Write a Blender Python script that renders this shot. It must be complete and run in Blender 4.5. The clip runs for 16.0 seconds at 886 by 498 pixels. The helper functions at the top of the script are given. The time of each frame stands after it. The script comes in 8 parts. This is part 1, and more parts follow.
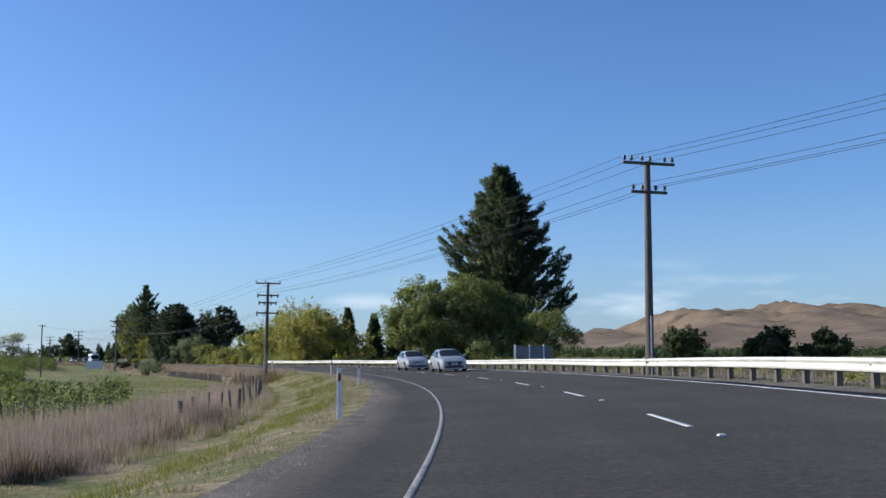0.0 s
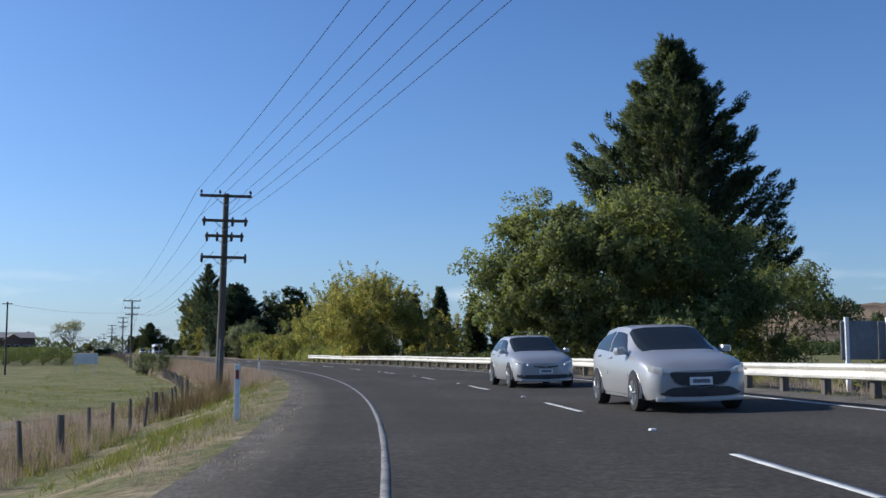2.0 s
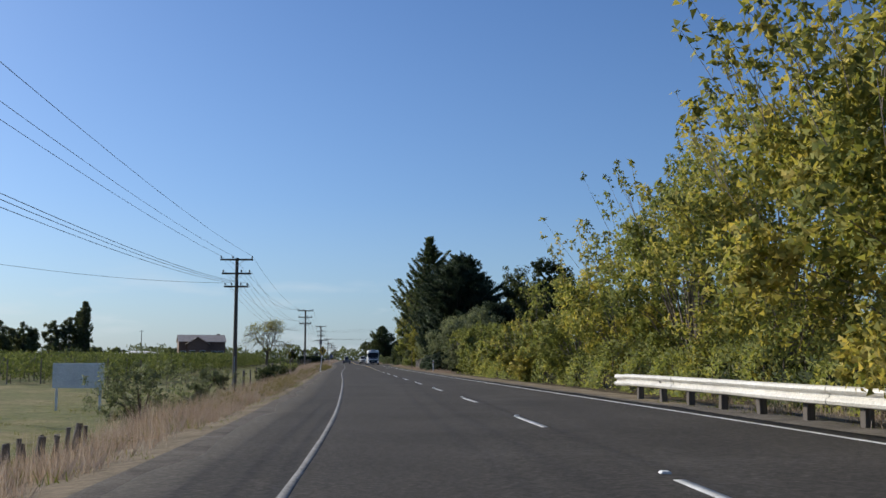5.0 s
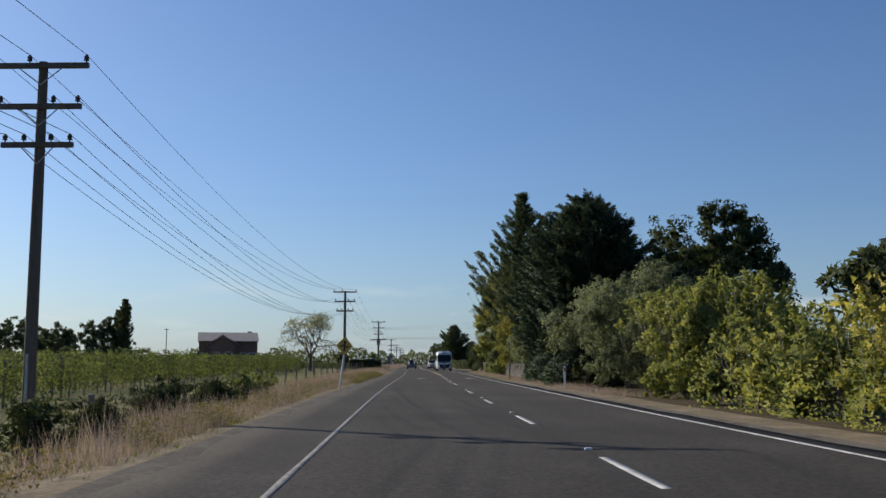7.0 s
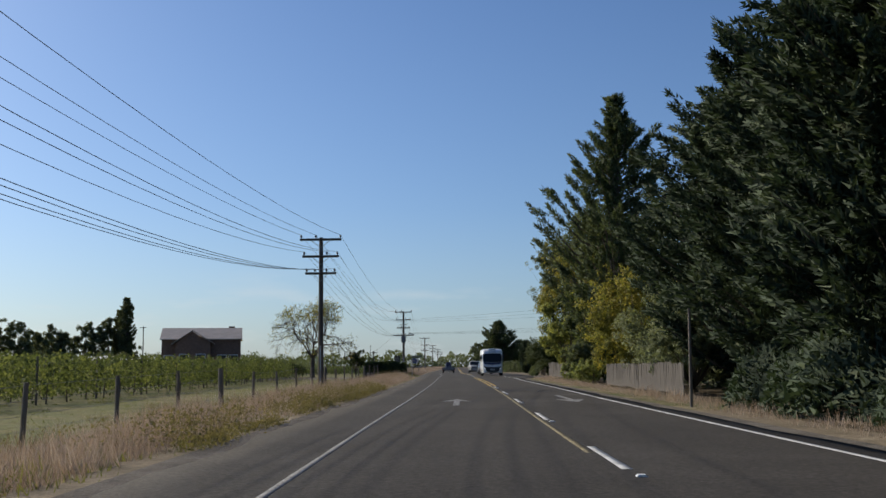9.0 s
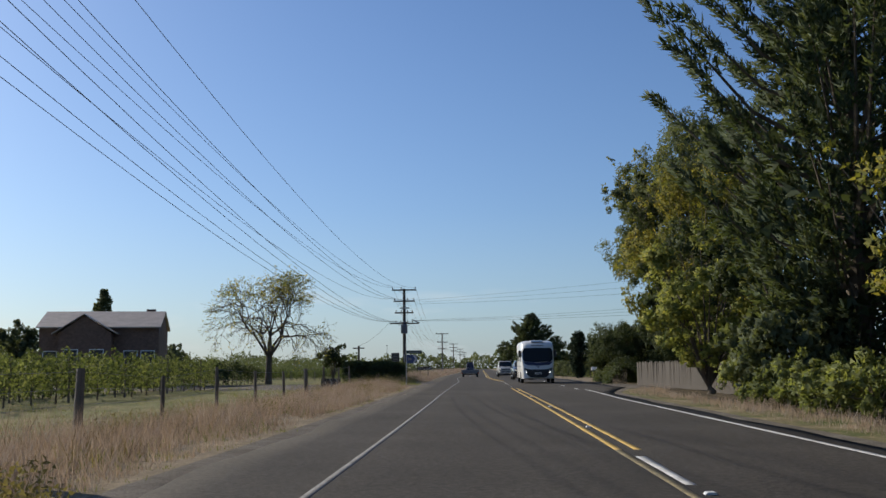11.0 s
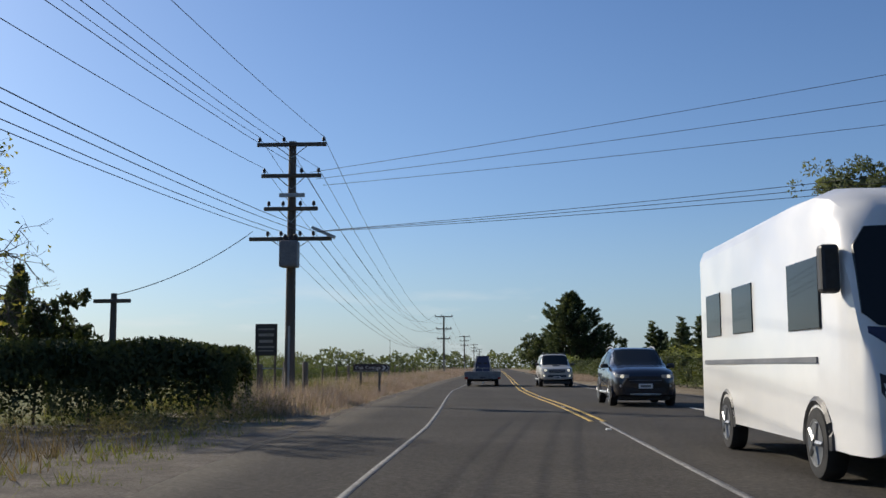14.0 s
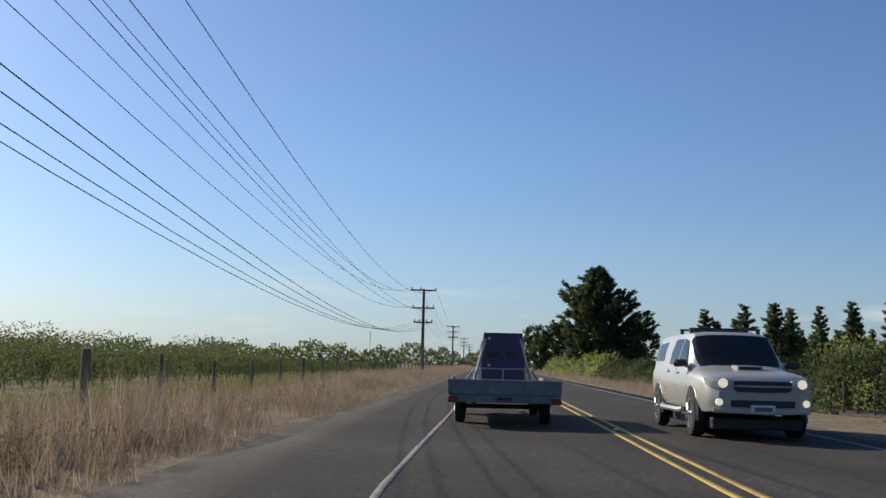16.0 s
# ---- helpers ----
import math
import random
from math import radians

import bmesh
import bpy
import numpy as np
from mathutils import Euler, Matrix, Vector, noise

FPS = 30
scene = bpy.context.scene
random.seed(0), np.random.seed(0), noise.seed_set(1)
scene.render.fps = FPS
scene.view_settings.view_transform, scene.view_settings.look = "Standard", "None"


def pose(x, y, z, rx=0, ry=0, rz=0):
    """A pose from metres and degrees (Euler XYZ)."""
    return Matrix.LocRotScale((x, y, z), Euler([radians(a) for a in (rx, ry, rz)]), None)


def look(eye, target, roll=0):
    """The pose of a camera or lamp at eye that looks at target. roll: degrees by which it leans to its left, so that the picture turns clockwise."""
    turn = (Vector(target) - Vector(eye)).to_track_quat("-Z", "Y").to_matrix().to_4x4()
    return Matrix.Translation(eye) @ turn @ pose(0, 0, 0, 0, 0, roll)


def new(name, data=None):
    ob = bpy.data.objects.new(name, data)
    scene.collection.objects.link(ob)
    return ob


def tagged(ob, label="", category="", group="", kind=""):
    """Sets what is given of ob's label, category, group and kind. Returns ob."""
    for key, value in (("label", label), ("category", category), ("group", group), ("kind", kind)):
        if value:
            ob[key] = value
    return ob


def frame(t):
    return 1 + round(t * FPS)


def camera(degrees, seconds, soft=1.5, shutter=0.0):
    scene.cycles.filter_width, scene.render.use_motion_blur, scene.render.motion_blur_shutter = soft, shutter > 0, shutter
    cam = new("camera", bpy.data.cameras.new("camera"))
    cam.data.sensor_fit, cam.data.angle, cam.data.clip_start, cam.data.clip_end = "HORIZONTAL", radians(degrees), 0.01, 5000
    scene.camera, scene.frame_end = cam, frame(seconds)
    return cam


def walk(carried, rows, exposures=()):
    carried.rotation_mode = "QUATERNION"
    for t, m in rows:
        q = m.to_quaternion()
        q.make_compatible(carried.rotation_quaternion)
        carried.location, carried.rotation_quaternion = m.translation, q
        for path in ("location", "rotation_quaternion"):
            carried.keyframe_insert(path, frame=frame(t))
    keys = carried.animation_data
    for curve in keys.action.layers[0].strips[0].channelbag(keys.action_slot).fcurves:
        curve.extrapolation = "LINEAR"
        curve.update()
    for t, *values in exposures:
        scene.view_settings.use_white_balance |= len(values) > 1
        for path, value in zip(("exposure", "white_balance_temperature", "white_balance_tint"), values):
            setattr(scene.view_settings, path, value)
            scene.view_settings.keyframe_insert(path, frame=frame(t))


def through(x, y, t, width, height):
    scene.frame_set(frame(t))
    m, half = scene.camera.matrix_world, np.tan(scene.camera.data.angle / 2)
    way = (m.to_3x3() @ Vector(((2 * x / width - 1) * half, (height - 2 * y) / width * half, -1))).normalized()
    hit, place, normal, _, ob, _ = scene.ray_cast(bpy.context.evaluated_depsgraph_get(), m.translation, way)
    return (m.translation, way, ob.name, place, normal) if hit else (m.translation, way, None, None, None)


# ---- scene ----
cam = camera(46.45, 16.0, soft=1.5)
PATH = [
    (0.0, (0.000, 0.000, 1.099), (0.021, 19.893, 3.167), -0.54),
    (0.5, (0.266, 12.208, 1.099), (0.052, 32.101, 3.152), -0.25),
    (1.0, (0.115, 24.433, 1.099), (-0.605, 44.315, 3.152), -0.01),
    (1.5, (-0.672, 36.696, 1.099), (-2.031, 56.547, 3.128), -0.03),
    (2.0, (-1.614, 48.645, 1.099), (-3.724, 68.437, 3.063), -0.08),
    (2.5, (-3.476, 60.622, 1.099), (-6.323, 80.321, 3.057), 0.07),
    (3.0, (-5.934, 72.458, 1.099), (-9.558, 92.025, 3.092), 0.08),
    (3.5, (-8.620, 84.324, 1.099), (-13.089, 103.715, 3.102), -0.34),
    (4.0, (-11.832, 96.076, 1.099), (-17.193, 115.230, 3.191), 0.25),
    (4.5, (-15.759, 107.571, 1.099), (-21.908, 126.487, 3.192), 0.06),
    (5.0, (-20.023, 118.872, 1.099), (-26.844, 137.552, 3.226), 0.10),
    (7.5, (-43.595, 171.229, 1.099), (-51.819, 189.324, 3.316), -0.06),
    (8.0, (-48.140, 181.182, 1.099), (-56.546, 199.191, 3.337), -0.34),
    (8.5, (-52.585, 190.809, 1.099), (-61.181, 208.727, 3.348), -0.60),
    (9.0, (-57.095, 200.194, 1.099), (-65.824, 218.047, 3.350), -0.60),
    (9.5, (-61.559, 209.543, 1.099), (-70.405, 227.338, 3.362), -0.76),
    (10.0, (-65.991, 218.901, 1.099), (-74.947, 236.639, 3.376), -0.80),
    (12.5, (-87.990, 264.957, 1.099), (-97.336, 282.493, 3.369), -0.37),
    (13.0, (-92.489, 274.073, 1.099), (-101.867, 291.593, 3.359), -0.48),
    (13.5, (-96.852, 283.226, 1.099), (-106.280, 300.717, 3.368), -0.30),
    (14.0, (-101.149, 292.194, 1.099), (-110.594, 309.677, 3.368), -0.16),
    (14.5, (-105.350, 301.056, 1.099), (-114.808, 318.530, 3.377), 0.07),
    (15.0, (-109.922, 309.782, 1.099), (-119.352, 327.274, 3.360), 0.49),
    (15.5, (-114.542, 318.557, 1.099), (-123.926, 336.077, 3.331), 0.95),
    (16.0, (-119.165, 327.391, 1.099), (-128.470, 344.956, 3.305), 1.44),
]
walk(cam, [(t, look(eye, target, roll)) for t, eye, target, roll in PATH], exposures=[(0, .28, 6050, 10), (1.5, .17, 6050, 10), (2.5, .08, 6150, 10), (3.5, -.02, 6300, 10), (5, -.08, 6500, 10), (8.5, -.16, 6950, 10), (9.5, -.14, 6950, 10), (12.5, -.05, 6950, 10), (14.5, -.02, 6950, 10), (16, .0, 6950, 10)])

# ---- sky and sun ----
SUN_AZ, SUN_EL = 166.5, 28.0          # degrees counter-clockwise from +x, and above the horizon
world = bpy.data.worlds.new("sky")
scene.world = world
world.use_nodes = True
wn = world.node_tree.nodes
sky = wn.new("ShaderNodeTexSky")
sky.sky_type, sky.sun_disc = "NISHITA", False
sky.sun_elevation, sky.sun_rotation = radians(SUN_EL), radians(90.0 - SUN_AZ)
sky.air_density, sky.dust_density, sky.ozone_density = 1.0, 1.0, 5.0
sky.altitude = 200
wn["Background"].inputs["Strength"].default_value = 0.10
clear = wn.new("ShaderNodeMix")
clear.data_type, clear.blend_type = "RGBA", "MULTIPLY"
clear.inputs["Factor"].default_value = 1.0
clear.inputs[7].default_value = (0.82, 0.98, 1.19, 1)
world.node_tree.links.new(sky.outputs["Color"], clear.inputs[6])
wl = world.node_tree.links
# summer haze that whitens the sky towards the horizon, and a few low clouds in it
way = wn.new("ShaderNodeTexCoord").outputs["Generated"]
axes = wn.new("ShaderNodeSeparateXYZ")
wl.new(way, axes.inputs[0])
haze_at = wn.new("ShaderNodeValToRGB")
for _ in range(2):
    haze_at.color_ramp.elements.new(0.5)
for e, (p, v) in zip(haze_at.color_ramp.elements, ((0.0, 0.42), (0.05, 0.24), (0.15, 0.06), (0.36, 0.0))):
    e.position, e.color = p, (v, v, v, 1)
wl.new(axes.outputs["Z"], haze_at.inputs["Fac"])
hazy = wn.new("ShaderNodeMix")
hazy.data_type = "RGBA"
hazy.inputs[7].default_value = (4.6, 6.0, 7.4, 1)
wl.new(haze_at.outputs["Color"], hazy.inputs["Factor"])
wl.new(clear.outputs[2], hazy.inputs[6])
squeeze = wn.new("ShaderNodeMapping")
squeeze.inputs["Scale"].default_value = (7.0, 7.0, 34.0)
wl.new(way, squeeze.inputs["Vector"])
puffs = wn.new("ShaderNodeTexNoise")
puffs.inputs["Scale"].default_value, puffs.inputs["Detail"].default_value = 1.0, 6.0
wl.new(squeeze.outputs["Vector"], puffs.inputs["Vector"])
puff_at = wn.new("ShaderNodeMapRange")
puff_at.inputs["From Min"].default_value, puff_at.inputs["From Max"].default_value, puff_at.inputs["To Max"].default_value = 0.54, 0.74, 0.6
wl.new(puffs.outputs["Fac"], puff_at.inputs["Value"])
low_sky = wn.new("ShaderNodeMapRange")
low_sky.inputs["From Min"].default_value, low_sky.inputs["From Max"].default_value = 0.095, 0.05
wl.new(axes.outputs["Z"], low_sky.inputs["Value"])
both_at = wn.new("ShaderNodeMath")
both_at.operation = "MULTIPLY"
wl.new(puff_at.outputs["Result"], both_at.inputs[0])
wl.new(low_sky.outputs["Result"], both_at.inputs[1])
cloudy = wn.new("ShaderNodeMix")
cloudy.data_type = "RGBA"
cloudy.inputs[7].default_value = (7.6, 8.2, 8.8, 1)
wl.new(both_at.outputs[0], cloudy.inputs["Factor"])
wl.new(hazy.outputs[2], cloudy.inputs[6])
wl.new(cloudy.outputs[2], wn["Background"].inputs["Color"])
sun = new("sun", bpy.data.lights.new("sun", "SUN"))
sun.data.energy, sun.data.angle, sun.data.color = 5.0, radians(0.55), (1.0, 0.93, 0.82)
_d = Vector((math.cos(radians(SUN_AZ)) * math.cos(radians(SUN_EL)), math.sin(radians(SUN_AZ)) * math.cos(radians(SUN_EL)), math.sin(radians(SUN_EL))))
sun.matrix_world = look(_d * 300, (0, 0, 0))

# ---- materials ----


def ramp(nt, fac, stops):
    r = nt.nodes.new("ShaderNodeValToRGB")
    while len(r.color_ramp.elements) < len(stops):
        r.color_ramp.elements.new(0.5)
    for e, (p, c) in zip(r.color_ramp.elements, stops):
        e.position, e.color = p, (*c, 1)
    nt.links.new(fac, r.inputs["Fac"])
    return r.outputs["Color"]


def noise_fac(nt, scale, detail=4.0, rough=0.6, coords="Position", stretch=None):
    if coords == "Position":
        src = nt.nodes.new("ShaderNodeNewGeometry").outputs["Position"]
    else:
        src = nt.nodes.new("ShaderNodeTexCoord").outputs["Object"]
    if stretch:
        mp = nt.nodes.new("ShaderNodeMapping")
        mp.inputs["Scale"].default_value = stretch
        nt.links.new(src, mp.inputs["Vector"])
        src = mp.outputs["Vector"]
    n = nt.nodes.new("ShaderNodeTexNoise")
    n.inputs["Scale"].default_value, n.inputs["Detail"].default_value, n.inputs["Roughness"].default_value = scale, detail, rough
    nt.links.new(src, n.inputs["Vector"])
    return n.outputs["Fac"]


def mix(nt, fac, a, b, blend="MIX"):
    m = nt.nodes.new("ShaderNodeMix")
    m.data_type, m.blend_type = "RGBA", blend
    if isinstance(fac, float):
        m.inputs["Factor"].default_value = fac
    else:
        nt.links.new(fac, m.inputs["Factor"])
    for sock, v in ((m.inputs[6], a), (m.inputs[7], b)):
        if isinstance(v, tuple):
            sock.default_value = (*v, 1)
        else:
            nt.links.new(v, sock)
    return m.outputs[2]


def surface(name, dark, light, scale=4.0, fine=60.0, rough=0.7, metal=0.0, bump=0.2, coords="Object", stretch=None, spec=0.5, island=0.0, coat=0.0):
    """A surface of two tones, broken up by a coarse and a fine noise, with a slight relief."""
    m = bpy.data.materials.new(name)
    m.use_nodes = True
    nt = m.node_tree
    b = nt.nodes["Principled BSDF"]
    coarse = noise_fac(nt, scale, 4.0, 0.6, coords, stretch)
    small = noise_fac(nt, fine, 3.0, 0.6, coords, stretch)
    col = ramp(nt, coarse, [(0.3, dark), (0.7, light)])
    tone = ramp(nt, small, [(0.25, (0.72, 0.72, 0.72)), (0.75, (1.2, 1.2, 1.2))])
    col = mix(nt, 1.0, col, tone, "MULTIPLY")
    if island:
        rnd = nt.nodes.new("ShaderNodeNewGeometry").outputs["Random Per Island"]
        col = mix(nt, 1.0, col, ramp(nt, rnd, [(0.0, (1 - island,) * 3), (1.0, (1 + island,) * 3)]), "MULTIPLY")
    nt.links.new(col, b.inputs["Base Color"])
    b.inputs["Metallic"].default_value = metal
    b.inputs["Specular IOR Level"].default_value = spec
    b.inputs["Coat Weight"].default_value = coat
    r = ramp(nt, small, [(0.2, (max(0.03, rough - 0.1),) * 3), (0.8, (min(1, rough + 0.1),) * 3)])
    nt.links.new(r, b.inputs["Roughness"])
    if bump:
        bp = nt.nodes.new("ShaderNodeBump")
        bp.inputs["Strength"].default_value, bp.inputs["Distance"].default_value = bump, 0.02
        nt.links.new(small, bp.inputs["Height"])
        nt.links.new(bp.outputs["Normal"], b.inputs["Normal"])
    return m


def leafy(name, stops, through=0.35, rough=0.75, patch=0.35, glow=(1.35, 1.3, 0.6)):
    """Leaves: the colour varies from leaf to leaf and from bough to bough, and light comes through them."""
    m = bpy.data.materials.new(name)
    m.use_nodes = True
    nt = m.node_tree
    nt.nodes.clear()
    geo = nt.nodes.new("ShaderNodeNewGeometry")
    n = noise_fac(nt, patch, 3.0, 0.6, "Position")
    mth = nt.nodes.new("ShaderNodeMath")
    mth.operation = "MULTIPLY_ADD"
    nt.links.new(geo.outputs["Random Per Island"], mth.inputs[0])
    mth.inputs[1].default_value = 0.55
    sub = nt.nodes.new("ShaderNodeMath")
    sub.operation = "MULTIPLY_ADD"
    nt.links.new(n, sub.inputs[0])
    sub.inputs[1].default_value, sub.inputs[2].default_value = 1.3, -0.42
    nt.links.new(sub.outputs[0], mth.inputs[2])
    col = ramp(nt, mth.outputs[0], stops)
    d = nt.nodes.new("ShaderNodeBsdfPrincipled")
    d.inputs["Roughness"].default_value = rough
    d.inputs["Specular IOR Level"].default_value = 0.12
    t = nt.nodes.new("ShaderNodeBsdfTranslucent")
    nt.links.new(col, d.inputs["Base Color"])
    nt.links.new(mix(nt, 1.0, col, glow, "MULTIPLY"), t.inputs["Color"])
    ms = nt.nodes.new("ShaderNodeMixShader")
    ms.inputs[0].default_value = through
    nt.links.new(d.outputs[0], ms.inputs[1])
    nt.links.new(t.outputs[0], ms.inputs[2])
    out = nt.nodes.new("ShaderNodeOutputMaterial")
    nt.links.new(ms.outputs[0], out.inputs["Surface"])
    return m


def glass(name, tint=(0.02, 0.025, 0.03), rough=0.03):
    m = bpy.data.materials.new(name)
    m.use_nodes = True
    b = m.node_tree.nodes["Principled BSDF"]
    b.inputs["Base Color"].default_value = (*tint, 1)
    b.inputs["Roughness"].default_value = rough
    b.inputs["Specular IOR Level"].default_value = 0.14
    return m


def car_paint(name, colour, rough=0.3, metal=0.3, coat=0.8):
    """Sprayed paint: a smooth coat with a little road dust towards the rough side."""
    m = bpy.data.materials.new(name)
    m.use_nodes = True
    nt = m.node_tree
    b = nt.nodes["Principled BSDF"]
    dust = noise_fac(nt, 1.7, 5.0, 0.65, "Object")
    nt.links.new(mix(nt, 1.0, colour, ramp(nt, dust, [(0.3, (0.94, 0.94, 0.94)), (0.7, (1.03, 1.02, 1.0))]), "MULTIPLY"), b.inputs["Base Color"])
    nt.links.new(ramp(nt, dust, [(0.3, (rough,) * 3), (0.75, (rough + 0.12,) * 3)]), b.inputs["Roughness"])
    b.inputs["Metallic"].default_value, b.inputs["Coat Weight"].default_value = metal, coat
    b.inputs["Coat Roughness"].default_value = 0.06
    return m


def lamp_glow(name, colour, power):
    m = bpy.data.materials.new(name)
    m.use_nodes = True
    b = m.node_tree.nodes["Principled BSDF"]
    b.inputs["Base Color"].default_value = (*colour, 1)
    b.inputs["Emission Color"].default_value = (*colour, 1)
    b.inputs["Emission Strength"].default_value = power
    return m


def asphalt_mat():
    m = bpy.data.materials.new("chip_seal")
    m.use_nodes = True
    nt = m.node_tree
    b = nt.nodes["Principled BSDF"]
    big = noise_fac(nt, 0.22, 5.0, 0.65)
    chips = noise_fac(nt, 14.0, 6.0, 0.95)
    mid = noise_fac(nt, 8.0, 6.0, 0.9)
    col = ramp(nt, big, [(0.25, (0.050, 0.045, 0.039)), (0.55, (0.070, 0.063, 0.054)), (0.8, (0.096, 0.087, 0.075))])
    col = mix(nt, 1.0, col, ramp(nt, mid, [(0.3, (0.66, 0.66, 0.66)), (0.7, (1.34, 1.34, 1.34))]), "MULTIPLY")
    col = mix(nt, 1.0, col, ramp(nt, chips, [(0.33, (0.35, 0.35, 0.35)), (0.52, (0.95, 0.95, 0.95)), (0.70, (2.3, 2.25, 2.2))]), "MULTIPLY")
    # worn wheel tracks: the seal's own v coordinate runs across the road in metres
    at = nt.nodes.new("ShaderNodeAttribute")
    at.attribute_name = "across"
    w = nt.nodes.new("ShaderNodeMath")
    w.operation = "SINE"
    k = nt.nodes.new("ShaderNodeMath")
    k.operation = "MULTIPLY"
    k.inputs[1].default_value = 2 * math.pi / 1.9
    nt.links.new(at.outputs["Fac"], k.inputs[0])
    nt.links.new(k.outputs[0], w.inputs[0])
    col = mix(nt, 1.0, col, ramp(nt, w.outputs[0], [(0.0, (0.96, 0.96, 0.96)), (1.0, (1.04, 1.04, 1.04))]), "MULTIPLY")
    nt.links.new(col, b.inputs["Base Color"])
    nt.links.new(ramp(nt, chips, [(0.2, (0.8,) * 3), (0.8, (1.0,) * 3)]), b.inputs["Roughness"])
    b.inputs["Specular IOR Level"].default_value = 0.15
    bp = nt.nodes.new("ShaderNodeBump")
    bp.inputs["Strength"].default_value, bp.inputs["Distance"].default_value = 0.8, 0.015
    nt.links.new(chips, bp.inputs["Height"])
    nt.links.new(bp.outputs["Normal"], b.inputs["Normal"])
    return m


def worn_paint(name, paint, seal, wear=0.5, scale=2.2):
    """Road paint that has flaked and greyed: the seal shows through in spots."""
    m = bpy.data.materials.new(name)
    m.use_nodes = True
    nt = m.node_tree
    b = nt.nodes["Principled BSDF"]
    spots, film = noise_fac(nt, 22.0, 6.0, 0.85), noise_fac(nt, scale, 4.0, 0.6)
    col = mix(nt, ramp(nt, spots, [(wear - 0.10, (0, 0, 0)), (wear + 0.06, (1, 1, 1))]), seal, paint)
    col = mix(nt, 1.0, col, ramp(nt, film, [(0.3, (0.62, 0.62, 0.62)), (0.7, (1.12, 1.12, 1.12))]), "MULTIPLY")
    nt.links.new(col, b.inputs["Base Color"])
    b.inputs["Roughness"].default_value, b.inputs["Specular IOR Level"].default_value = 0.8, 0.2
    return m


def ground_mat(name, stops, scale, fine_lo=0.6, fine_hi=1.35, fine=9.0, bump=0.6):
    m = bpy.data.materials.new(name)
    m.use_nodes = True
    nt = m.node_tree
    b = nt.nodes["Principled BSDF"]
    col = ramp(nt, noise_fac(nt, scale, 5.0, 0.7), stops)
    f = noise_fac(nt, fine, 5.0, 0.75)
    col = mix(nt, 1.0, col, ramp(nt, f, [(0.3, (fine_lo,) * 3), (0.7, (fine_hi,) * 3)]), "MULTIPLY")
    nt.links.new(col, b.inputs["Base Color"])
    b.inputs["Roughness"].default_value, b.inputs["Specular IOR Level"].default_value = 0.95, 0.1
    bp = nt.nodes.new("ShaderNodeBump")
    bp.inputs["Strength"].default_value, bp.inputs["Distance"].default_value = bump, 0.08
    nt.links.new(f, bp.inputs["Height"])
    nt.links.new(bp.outputs["Normal"], b.inputs["Normal"])
    return m


